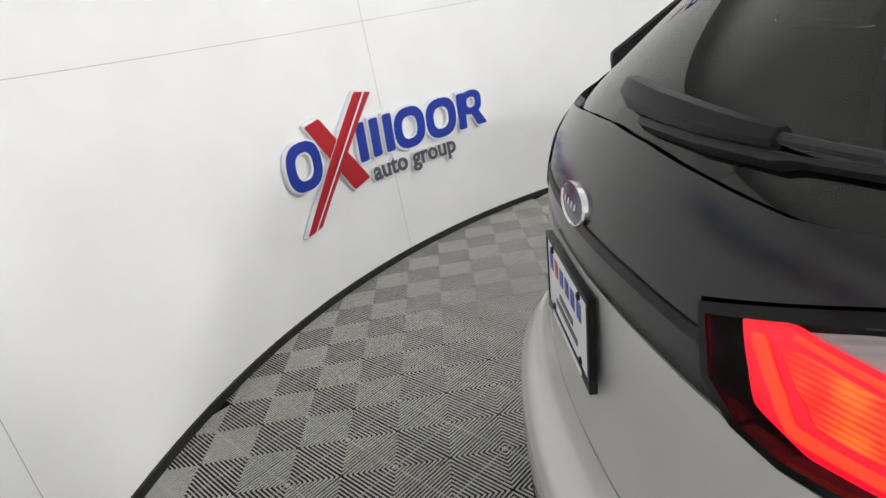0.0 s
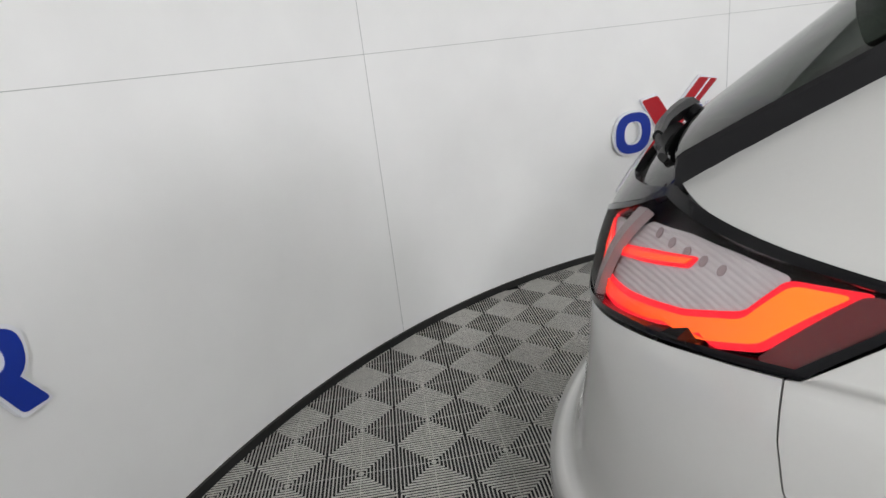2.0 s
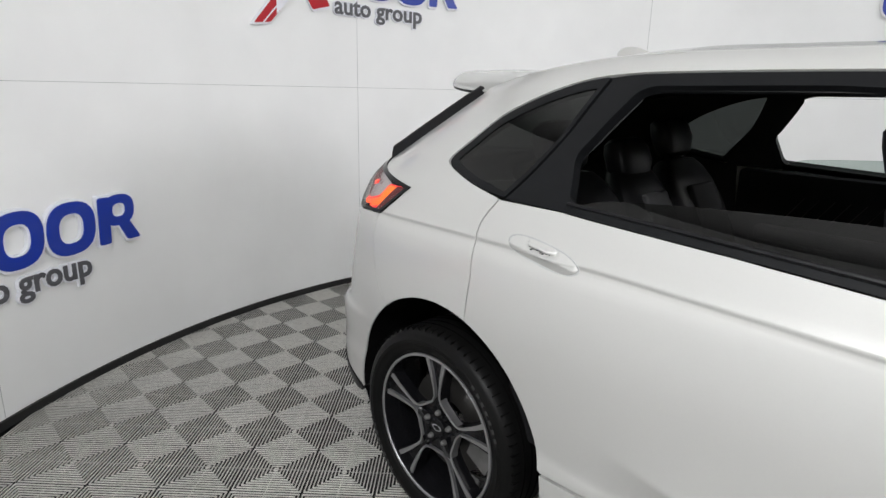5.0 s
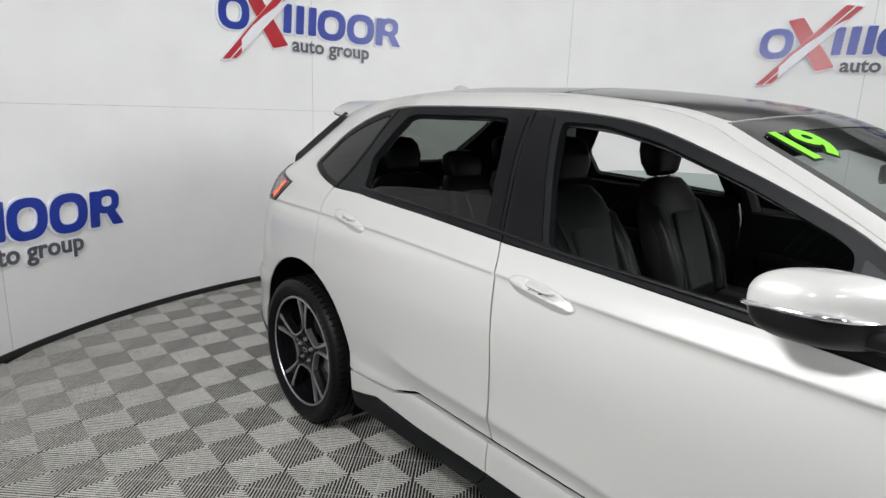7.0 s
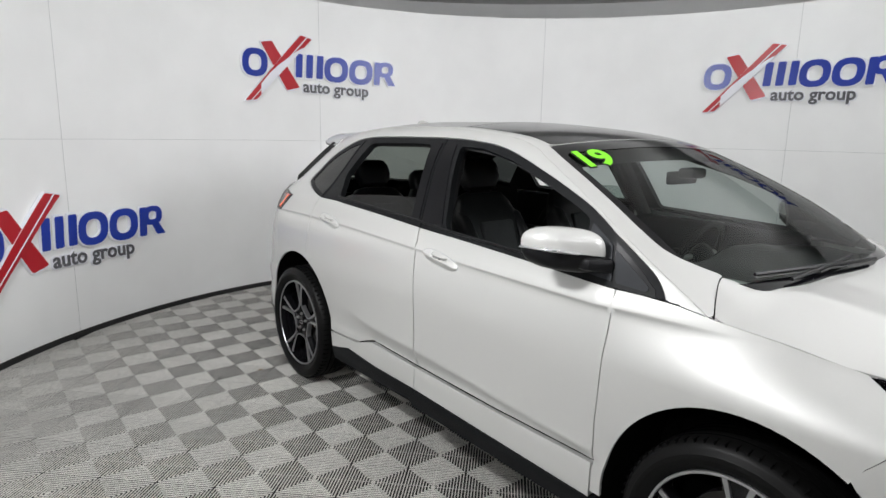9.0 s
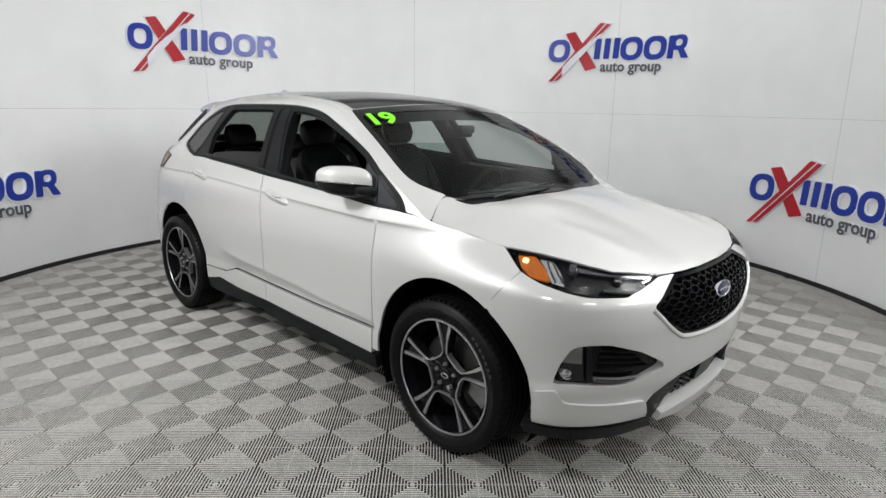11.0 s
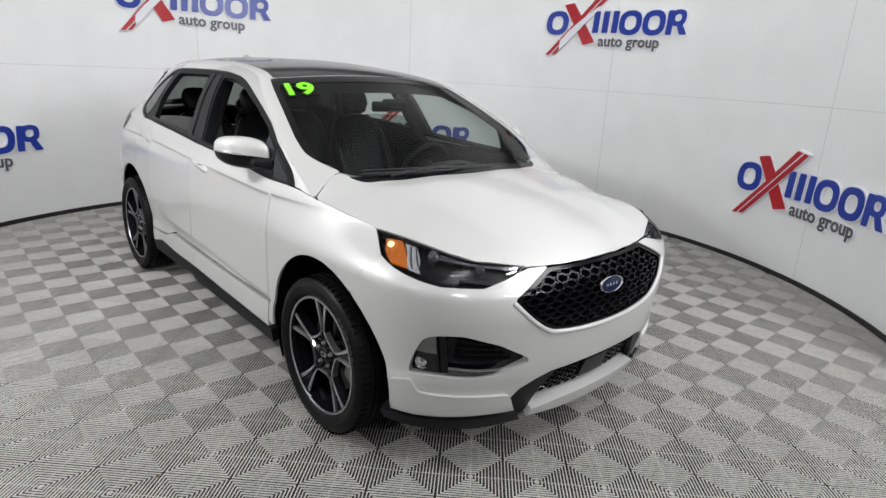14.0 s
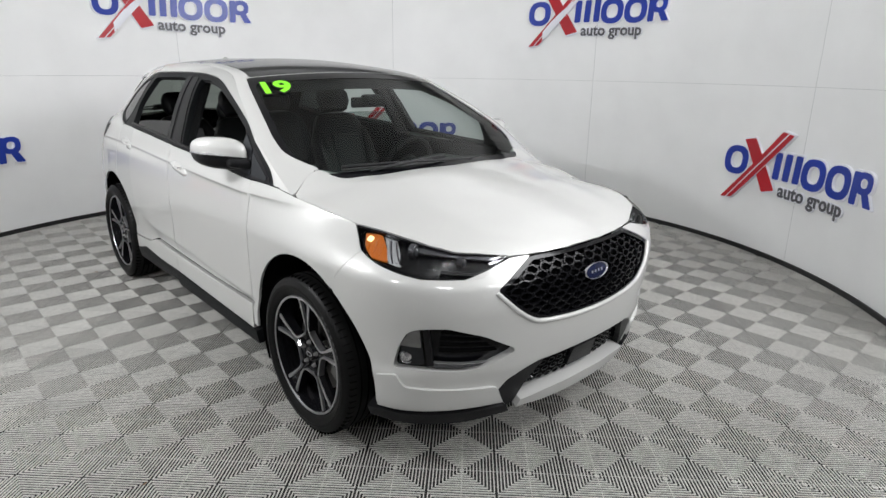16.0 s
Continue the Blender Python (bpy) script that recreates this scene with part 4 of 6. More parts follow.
    # clear reflector halves
    ref = [at_x(-1.83, 1.190), at_x(-1.90, 1.112), at_x(-2.02, 1.090), tail(0.665, 1.075), tail(0.640, 1.165), at_x(-2.07, 1.205), at_x(-1.98, 1.212), at_x(-1.9, 1.205)]
    skin("reflector", rounded(ref, 0.012), shell, REFLECTOR, housing, mirror=left, step=0.015, lift=-0.021, depth=0.003, label="pale pink-grey ribbed reflector")
    ref = [tail(0.634, 1.19), tail(0.634, 1.06), tail(0.53, 1.072), tail(0.462, 1.135), tail(0.53, 1.164)]
    skin("reflector", rounded(ref, 0.012), shell, REFLECTOR, housing, mirror=left, step=0.015, lift=-0.021, depth=0.003, label="pale pink-grey ribbed reflector")
    # glowing light guides
    main = [at_x(-1.742, 1.188), at_x(-1.838, 1.186), at_x(-1.885, 1.136), at_x(-1.97, 1.115), at_x(-2.08, 1.100), tail(0.650, 1.092), tail(0.652, 1.050), at_x(-2.03, 1.066), at_x(-1.93, 1.082), at_x(-1.855, 1.096)]
    skin("light_guide", rounded(main, 0.008), shell, REDGLOW, housing, mirror=left, step=0.015, lift=-0.018, depth=0.006, label="glowing red light guide")
    main = [at_x(-1.765, 1.181), at_x(-1.832, 1.180), at_x(-1.885, 1.126), at_x(-1.97, 1.106), at_x(-2.08, 1.091), tail(0.654, 1.083), tail(0.654, 1.058), at_x(-2.03, 1.075), at_x(-1.93, 1.089), at_x(-1.862, 1.103)]
    skin("light_core", rounded(main, 0.008), shell, ORANGEGLOW, housing, mirror=left, step=0.015, lift=-0.0155, depth=0.003, label="glowing orange-red core")
    strip = [at_x(-1.962, 1.186), at_x(-1.975, 1.168), at_x(-2.05, 1.152), tail(0.655, 1.130), tail(0.645, 1.150), at_x(-2.05, 1.172)]
    skin("light_guide", rounded(strip, 0.005), shell, REDGLOW, housing, mirror=left, step=0.012, lift=-0.018, depth=0.006, label="glowing red light guide")
    strip = [at_x(-1.972, 1.181), at_x(-1.982, 1.172), at_x(-2.05, 1.157), tail(0.655, 1.136), tail(0.648, 1.145), at_x(-2.05, 1.166)]
    skin("light_core", strip, shell, ORANGEGLOW, housing, mirror=left, step=0.012, lift=-0.0155, depth=0.003, label="glowing orange-red core")
    inner = [tail(0.420, 1.130), tail(0.47, 1.146), tail(0.634, 1.128), tail(0.635, 1.112), tail(0.49, 1.126), tail(0.468, 1.118), tail(0.52, 1.066), tail(0.636, 1.066), tail(0.638, 1.044), tail(0.52, 1.034), tail(0.46, 1.052)]
    skin("light_guide", rounded(inner, 0.006), shell, REDGLOW, housing, mirror=left, step=0.014, lift=-0.018, depth=0.006, label="glowing red light guide")
    glow_area = [tail(0.425, 1.124), tail(0.468, 1.134), tail(0.560, 1.124), tail(0.612, 1.096), tail(0.634, 1.074), tail(0.634, 1.050), tail(0.50, 1.043), tail(0.455, 1.060)]
    skin("light_field", rounded(glow_area, 0.008), shell, LAMPFIELD, housing, mirror=left, step=0.014, lift=-0.019, depth=0.004, label="glowing red and orange lamp field")
    core = [tail(0.435, 1.122), tail(0.452, 1.126), tail(0.505, 1.058), tail(0.634, 1.060), tail(0.634, 1.050), tail(0.50, 1.044)]
    skin("light_core", rounded(core, 0.005), shell, ORANGEGLOW, housing, mirror=left, step=0.012, lift=-0.0155, depth=0.003, label="glowing orange-red core")
    core = [tail(0.478, 1.140), tail(0.632, 1.123), tail(0.632, 1.117), tail(0.478, 1.134)]
    skin("light_core", core, shell, ORANGEGLOW, housing, mirror=left, step=0.012, lift=-0.0155, depth=0.003, label="glowing orange-red core")
    for k in range(5):
        fx, fz = -2.045 + 0.030 * k, 1.196 - 0.0045 * k
        facet = [at_x(fx + 0.006 * math.cos(2 * math.pi * j / 10) + 0.003 * math.sin(2 * math.pi * j / 10), fz + 0.008 * math.sin(2 * math.pi * j / 10)) for j in range(10)]
        skin("facet", facet, shell, CLOUDY, housing, mirror=left, step=0.02, lift=-0.0185, depth=0.002, label="small shaded facet")
    smoke = [at_x(-1.694, 1.184), at_x(-1.752, 1.183), at_x(-1.857, 1.088), at_x(-1.808, 1.085), at_x(-1.740, 1.140)]
    skin("corner_reflector", rounded(smoke, 0.006), shell, SMOKE, housing, mirror=left, step=0.015, lift=-0.004, depth=0.012, label="dark red side reflector")
    divider = [tail(0.625, 1.208), tail(0.647, 1.212), tail(0.661, 1.048), tail(0.637, 1.046)]
    skin("divider", divider, shell, CLOUDY, housing, mirror=left, step=0.015, lift=-0.001, depth=0.016, label="clear divider between the lamp halves")
    clear = on_side([(-1.692, 1.183), (-1.738, 1.145), (-1.809, 1.090), (-1.93, 1.083), (-2.06, 1.068)]) + [tail(0.715, 1.057), tail(0.655, 1.046), tail(0.57, 1.038), tail(0.51, 1.032), tail(0.462, 1.039), tail(0.420, 1.066), tail(0.396, 1.124), tail(0.475, 1.149), tail(0.55, 1.173), tail(0.612, 1.198)] + on_side([(-2.035, 1.232), (-1.95, 1.216), (-1.84, 1.200), (-1.715, 1.186)])
    skin("bezel", outline, shell, PIANO, tail_light, holes=[clear], mirror=left, step=0.02, lift=0.0045, depth=0.028, label="gloss black border of the tail light")
    skin("lens", outline, shell, LENS, tail_light, mirror=left, step=0.03, lift=0.003, depth=0.006, label="clear outer lens")
    # headlight
    headlight = new("headlight")
    headlight.parent = car
    headlight["label"] = "dark headlight with an amber corner and projector lenses"
    outline = rounded(on_side([(1.668, 1.009), (1.80, 1.004), (1.915, 0.993), (2.005, 0.975), (2.083, 0.953)]) + [nose(0.438, 0.928), nose(0.52, 0.892), nose(0.59, 0.866), nose(0.655, 0.867)] + on_side([(2.07, 0.880), (2.0, 0.898), (1.90, 0.922), (1.825, 0.937), (1.775, 0.962), (1.71, 0.985)]), 0.010)
    hl = skin("housing", outline, shell, DARKLAMP, headlight, mirror=left, step=0.022, lift=-0.034, depth=0.02, label="dark lamp housing")
    skin("border", outline, shell, PIANO, headlight, holes=[[(u + (sum(p[0] for p in outline) / len(outline) - u) * 0.022, z + (0.938 - z) * 0.08) for u, z in outline]], mirror=left, step=0.02, lift=-0.004, depth=0.030, label="gloss black border of the headlight")
    amber = on_side([(1.725, 0.995), (1.80, 0.998), (1.885, 0.961), (1.925, 0.931), (1.85, 0.938), (1.775, 0.966)])
    skin("side_marker", rounded(amber, 0.008), shell, AMBER, hl, mirror=left, step=0.012, lift=-0.014, depth=0.01, label="amber side marker")
    for k in range(3):
        ridge = on_side([(1.765 + 0.035 * k, 0.990 - 0.006 * k), (1.771 + 0.035 * k, 0.990 - 0.006 * k), (1.815 + 0.033 * k, 0.952 - 0.004 * k), (1.809 + 0.033 * k, 0.952 - 0.004 * k)])
        skin("marker_ridge", ridge, shell, AMBER, hl, mirror=left, step=0.02, lift=-0.009, depth=0.006)
    spot = on_side([(1.762, 0.988), (1.790, 0.985), (1.797, 0.972), (1.768, 0.975)])
    skin("bulb", rounded(spot, 0.008), shell, WHITEGLOW, hl, mirror=left, step=0.008, lift=-0.004, depth=0.004, label="bright bulb glint")
    bright = on_side([(1.815, 0.996), (1.88, 0.990), (1.935, 0.960), (1.985, 0.917), (1.932, 0.927), (1.893, 0.958)])
    skin("side_reflector", rounded(bright, 0.006), shell, LAMPSILVER, hl, mirror=left, step=0.012, lift=-0.016, depth=0.01, label="silvered side reflector")
    for k in range(4):
        f = 0.18 + 0.2 * k
        x0, x1 = 1.835 + 0.06 * f, 1.915 + 0.07 * f
        flute = on_side([(x0, 0.988 - 0.004 * f), (x0 + 0.006, 0.988 - 0.004 * f), (x1 + 0.006, 0.932 - 0.006 * f), (x1, 0.932 - 0.006 * f)])
        skin("reflector_flute", flute, shell, DARKCHROME if k % 2 else LAMPSILVER, hl, mirror=left, step=0.02, lift=-0.012, depth=0.006)
    for hy, hz, size in ((0.752, 0.950, 1.0), (0.625, 0.912, 0.85)):
        p = shell(*nose(hy, hz))
        q = Vector((p.x - 0.030, (1 if left else -1) * (abs(p.y) - 0.016), hz))
        m = Matrix.Translation(q) @ Matrix.Rotation(radians(-14 if left else 14), 4, "Z") @ Matrix.Rotation(math.pi / 2, 4, "Y") @ Matrix.Scale(size, 4)
        bm = bmesh.new()
        lathe(bm, [(0.0, 0.012), (0.012, 0.009), (0.021, 0.0), (0.023, -0.006)], 24, m)
        projector = part("projector", bm, PROJECTOR, hl, "dark glassy projector lens")
        bm = bmesh.new()
        lathe(bm, [(0.022, 0.0), (0.025, 0.004), (0.029, 0.002), (0.031, -0.02)], 24, m)
        part("ring", bm, DARKCHROME, projector, "dim chrome ring")
    brow = [nose(0.745, 0.979), nose(0.64, 0.962), nose(0.54, 0.945), nose(0.462, 0.928), nose(0.50, 0.917), nose(0.56, 0.929), nose(0.65, 0.945), nose(0.74, 0.960)]
    skin("brow", brow, shell, DARKCHROME, hl, mirror=left, step=0.015, lift=-0.012, depth=0.012, label="dark grey brow over the lamps")
    for y0, z0, y1, z1 in ((0.535, 0.907, 0.488, 0.914), (0.515, 0.921, 0.480, 0.925)):
        skin("light_strip", [nose(y0, z0), nose(y1, z1), nose(y1, z1 + 0.004), nose(y0, z0 + 0.005)], shell, LAMPSILVER, hl, mirror=left, step=0.02, lift=-0.008, depth=0.006, label="small bright strip")
    step_ = [nose(0.72, 0.897), nose(0.60, 0.880), nose(0.545, 0.893), nose(0.56, 0.899), nose(0.605, 0.889), nose(0.715, 0.907)]
    skin("lower_bezel", step_, shell, SATIN, hl, mirror=left, step=0.02, lift=-0.014, depth=0.012, label="black stepped lower bezel")
    skin("lens", outline, shell, LENS, headlight, mirror=left, step=0.03, lift=0.002, depth=0.01, label="clear headlight cover")
    # fog light pocket
    pocket = rounded(on_side([(1.972, 0.503), (1.980, 0.540), (2.000, 0.597), (2.036, 0.664), (2.064, 0.680)]) + [nose(0.782, 0.686), nose(0.728, 0.685), nose(0.60, 0.640), nose(0.468, 0.566), nose(0.463, 0.545), nose(0.565, 0.506), nose(0.61, 0.496), nose(0.67, 0.491), nose(0.761, 0.499)], 0.014)
    fog = skin("fog_pocket", pocket, shell, PIANO, car, mirror=left, step=0.022, lift=-0.035, depth=0.02, label="gloss black fog light recess")
    lamp = rounded(on_side([(1.990, 0.514), (2.006, 0.592), (2.038, 0.654), (2.056, 0.668)]) + [nose(0.806, 0.668), nose(0.783, 0.514)], 0.010)
    fl = skin("fog_light", lamp, shell, FOGGLASS, fog, mirror=left, step=0.015, lift=-0.018, depth=0.015, label="smoky fog light")
    p = shell(*at_x(2.022, 0.548))
    bm = bmesh.new()
    lathe(bm, [(0.0, 0.010), (0.016, 0.006), (0.022, -0.004), (0.028, 0.002), (0.030, -0.012)], 24, Matrix.Translation((p.x - 0.010, (1 if left else -1) * (abs(p.y) - 0.014), 0.550)) @ Matrix.Rotation(radians(38 if left else -38), 4, "Z") @ Matrix.Rotation(math.pi / 2, 4, "Y"))
    part("lens", bm, CHROME, fl, "round bright fog lens")
    panel = on_side([(1.996, 0.597), (2.006, 0.604), (2.040, 0.660), (2.052, 0.668)]) + [nose(0.808, 0.667), nose(0.798, 0.592)]
    skin("reflector", panel, shell, STEEL, fl, mirror=left, step=0.02, lift=-0.016, depth=0.006, label="grey reflector above the lens")
    post = [nose(0.800, 0.676), nose(0.784, 0.678), nose(0.757, 0.520), nose(0.775, 0.512)]
    skin("divider", post, shell, SATIN, fog, mirror=left, step=0.015, lift=-0.006, depth=0.03, label="black upright bar")
    trimline = [nose(0.757, 0.531), nose(0.757, 0.510), nose(0.66, 0.501), nose(0.60, 0.507), nose(0.575, 0.518), nose(0.66, 0.519)]
    skin("trim_line", trimline, shell, DARKCHROME, fog, mirror=left, step=0.015, lift=-0.008, depth=0.016, label="satin grey trim wedge")
    skin("trim_edge", [nose(0.757, 0.535), nose(0.757, 0.531), nose(0.66, 0.519), nose(0.573, 0.517), nose(0.572, 0.5205), nose(0.66, 0.523)], shell, SILVER, fog, mirror=left, step=0.02, lift=-0.006, depth=0.012, label="thin satin silver edge")
    for k in range(4):
        z0 = 0.552 + 0.027 * k
        slat = [nose(0.745, z0 + 0.018), nose(0.53 + 0.035 * k, z0), nose(0.53 + 0.035 * k, z0 + 0.006), nose(0.745, z0 + 0.025)]
        skin("slat", slat, shell, LINER, fog, mirror=left, step=0.02, lift=-0.026, depth=0.01)
    # mirrors
    mirror_ob = new("side_mirror")
    mirror_ob.parent = car
    mirror_ob["label"] = "white and black door mirror with a clear turn signal"
    sg = 1 if left else -1

    def mirror_shape(z0, z1, grow, lo):
        bm = bmesh.new()
        bmesh.ops.create_icosphere(bm, subdivisions=4, radius=1)
        for v in bm.verts:
            x, y, z = v.co
            x, y, z = (math.copysign(abs(c) ** 0.72, c) for c in (x, y, z))
            taper = 0.5 - 0.5 * y
            X = 0.772 + x * (0.072 + 0.012 * taper) + (0.055 * (0.5 + 0.5 * y) if x > 0 else 0.0) * 0.6 + 0.055 * y
            Y = sg * (0.987 - 0.10 * y)
            Z = 1.225 + z * (0.083 - 0.018 * taper * (1 if z > 0 else 0.2)) - 0.012 * y
            v.co = (X + grow * x, Y, Z + grow * z)
        cut = bmesh.ops.bisect_plane(bm, geom=bm.verts[:] + bm.edges[:] + bm.faces[:], plane_co=(0, sg * 0.987, z0), plane_no=Vector((0, -sg * 0.14, 1)).normalized(), clear_inner=lo > 0, clear_outer=lo < 0)
        es = [e for e in cut["geom_cut"] if isinstance(e, bmesh.types.BMEdge)]
        bmesh.ops.edgeloop_fill(bm, edges=es)
        bmesh.ops.recalc_face_normals(bm, faces=bm.faces)
        return bm
    part("cap", mirror_shape(1.217, 0, 0.0, 1), PAINT, mirror_ob, "white mirror cap")
    part("base_shell", mirror_shape(1.217, 0, -0.003, -1), SATIN, mirror_ob, "black lower mirror shell")
    bm = bmesh.new()
    bmesh.ops.create_icosphere(bm, subdivisions=3, radius=1)
    for v in bm.verts:
        x, y, z = v.co
        x, y, z = (math.copysign(abs(c) ** 0.72, c) for c in (x, y, z))
        y = -1 + 0.66 * (y + 1)
        v.co = (0.772 + 0.088 * x + 0.055 * y + (0.022 if x > 0 else 0), sg * (0.9885 - 0.10 * y), 1.214 - 0.014 * y + 0.010 * z * (1 - 0.35 * (y + 1)) + 0.004 * x)
    part("turn_signal", bm, CHROME, mirror_ob, "bright turn signal strip")
    bm = bmesh.new()
    box(bm, 0.80, 0.932, min(sg * 0.885, sg * 0.985), max(sg * 0.885, sg * 0.985), 1.150, 1.202, 0.016)
    for v in bm.verts:
        out = smooth(0.90, 0.985, abs(v.co.y))
        v.co.x += -0.035 * out
        v.co.z += 0.012 * out * (1 if v.co.z < 1.176 else 0.3)
    part("arm", bm, SATIN, mirror_ob, "black mirror arm")
    bm = bmesh.new()
    box(bm, 0.722, 0.727, min(sg * 0.92, sg * 1.02), max(sg * 0.92, sg * 1.02), 1.185, 1.265, 0.002)
    part("mirror_glass", bm, CHROME, mirror_ob, "mirror glass")
    # upright mirror patch ahead of the front window
    outline = rounded([(0.800, 1.142), (0.935, 1.128), (0.906, 1.246), (0.800, 1.306)], 0.008)
    skin("mirror_patch", on_side(outline), shell, CHARCOAL, fdoor, mirror=left, lift=0.002, depth=0.006, label="charcoal mirror patch")
    outline = rounded([(0.945, 1.110), (1.088, 1.104), (1.084, 1.124), (1.013, 1.188), (0.914, 1.258)], 0.008)
    skin("corner_seal", on_side(outline), shell, SATIN, fdoor, mirror=left, lift=-0.001, depth=0.004, label="black rubber seal")
    outline = rounded([(0.949, 1.124), (1.056, 1.113), (1.064, 1.128), (1.011, 1.168), (0.922, 1.232)], 0.008)
    skin("corner_pane", on_side(outline), shell, CHARCOAL, fdoor, mirror=left, lift=0.002, depth=0.006, label="small charcoal corner panel")
    bm = bmesh.new()
    pts = []
    for x, z in ((-0.985, 1.238), (-0.60, 1.221), (-0.212, 1.200), (0.03, 1.181), (0.51, 1.158), (0.79, 1.145)):
        u, zz = at_x(x, z)
        pts.append(shell(-u if left else u, zz) + Vector((0, sg * 0.001, 0)))
    tube(bm, pts, 0.006, 8)
    part("belt_seal", bm, SATIN, car, "black rubber window seal")

# full-width panels: outlines run from the right to the left
def across(right):
    """Closes a right-hand outline, from the middle to the side and back, with its mirror image."""
    return right + [(-u, z) for u, z in reversed(right) if abs(u) > 1e-6]


def across_tail(right):
    return right + [(2 * AROUND - u, z) for u, z in reversed(right) if abs(u - AROUND) > 1e-6]


GRILLE = [nose(0, 0.909), nose(0.20, 0.910), nose(0.345, 0.912), nose(0.45, 0.868), nose(0.535, 0.826), nose(0.545, 0.808), nose(0.475, 0.738), nose(0.395, 0.683), nose(0.33, 0.664), nose(0.18, 0.652), nose(0, 0.648)]
right = [*GRILLE[:1:-1], nose(0.352, 0.9165), nose(0.44, 0.917), nose(0.555, 0.889), nose(0.655, 0.868), *on_side([(2.07, 0.876), (2.0, 0.892), (1.90, 0.916), (1.8025, 0.9435), (1.7785, 0.9015), (1.7195, 0.8275), (1.688, 0.7845)]),
         *on_side(arch(1.4345, 54, -6, 16)), *on_side([(1.895, 0.31)]), *on_side([(1.98, 0.302)]), nose(0.76, 0.300), nose(0.60, 0.296), nose(0.455, 0.290), nose(0.497, 0.370), nose(0.468, 0.412), nose(0.40, 0.450), nose(0.33, 0.474), nose(0.15, 0.482), nose(0, 0.484)]
POCKET = rounded(on_side([(1.972, 0.503), (1.980, 0.540), (2.000, 0.597), (2.036, 0.664), (2.064, 0.680)]) + [nose(0.782, 0.686), nose(0.728, 0.685), nose(0.60, 0.640), nose(0.468, 0.566), nose(0.463, 0.545), nose(0.565, 0.506), nose(0.61, 0.496), nose(0.67, 0.491), nose(0.761, 0.499)], 0.014)
bumper = skin("front_bumper", across(right), shell, PAINT, car, holes=[POCKET, [(-u, z) for u, z in POCKET]], step=0.026, depth=0.04)
# sculpted ledge low on the bumper's corners
for left in SIDES:
    ledge = on_side([(1.905, 0.462), (1.985, 0.478), (2.01, 0.425)]) + [nose(0.77, 0.418), nose(0.54, 0.40), nose(0.515, 0.392), nose(0.50, 0.372), nose(0.475, 0.318), nose(0.60, 0.312), nose(0.76, 0.316)] + on_side([(1.98, 0.318), (1.91, 0.325)])
    skin("corner_blade", rounded(ledge, 0.012), shell, PAINT, bumper, mirror=left, step=0.022, lift=0.012, depth=0.018)
    lipz = on_side([(1.855, 0.305), (1.98, 0.298)]) + [nose(0.76, 0.296), nose(0.60, 0.292), nose(0.45, 0.286), nose(0.42, 0.245), nose(0.60, 0.238), nose(0.76, 0.242)] + on_side([(1.98, 0.248), (1.86, 0.262)])
    skin("lip", lipz, shell, SATIN, bumper, mirror=left, step=0.03, lift=0.014, depth=0.09, label="black chin spoiler")
    cheek = [nose(0.452, 0.290), nose(0.494, 0.370), nose(0.466, 0.410), nose(0.40, 0.446), nose(0.33, 0.470), nose(0.30, 0.470), nose(0.37, 0.36), nose(0.40, 0.275), nose(0.43, 0.262)]
    skin("intake_cheek", cheek, shell, SATIN, bumper, mirror=left, step=0.02, lift=-0.004, depth=0.05, label="black intake surround")
right = [nose(0, 0.480), nose(0.30, 0.470), nose(0.40, 0.32), nose(0.38, 0.30), nose(0, 0.318)]
skin("lower_intake", across(right), shell, LINER, bumper, step=0.04, lift=-0.055, depth=0.02, label="dark lower air intake")
for r in range(4):
    for c in range(-8, 9):
        cy, cz = 0.052 * c + (0.026 if r % 2 else 0), 0.345 + 0.034 * r
        if abs(cy) > 0.40 - 0.3 * (cz - 0.33) or abs(cy) < 0.1:
            continue
        cell = [nose(cy + 0.024 * math.cos(radians(60 * k)), cz + 0.015 * math.sin(radians(60 * k))) for k in range(6)]
        hole = [nose(cy + 0.017 * math.cos(radians(60 * k)), cz + 0.009 * math.sin(radians(60 * k))) for k in range(6)]
        skin("intake_cell", cell, shell, PIANO, bumper, holes=[hole], step=0.03, lift=-0.03, depth=0.012)
right = [nose(0, 0.44), nose(0.085, 0.44), nose(0.095, 0.35), nose(0, 0.35)]
skin("sensor_cover", rounded(across(right), 0.01), shell, SATIN, bumper, step=0.03, lift=-0.02, depth=0.02, label="square black sensor cover")
right = [nose(0, 0.322), nose(0.25, 0.315), nose(0.385, 0.300), nose(0.40, 0.268), nose(0.25, 0.258), nose(0, 0.256)]
skin("skid_plate", across(right), shell, PAINT, bumper, step=0.03, lift=0.022, depth=0.07, label="pale skid plate under the lower intake")

# rounded lip below the grille
bm = bmesh.new()
low = [(u * 1.012, 0.776 + (z - 0.776) * 1.05) for u, z in GRILLE[5:]]
loop = smooth_line(low + [(-u, z) for u, z in reversed(low) if abs(u) > 1e-6], 4)
tube(bm, [shell(u, z) - Vector((0.004, 0, 0)) for u, z in loop], 0.011, 12)
part("grille_lip", bm, PAINT, bumper, "rounded white lip below the grille")

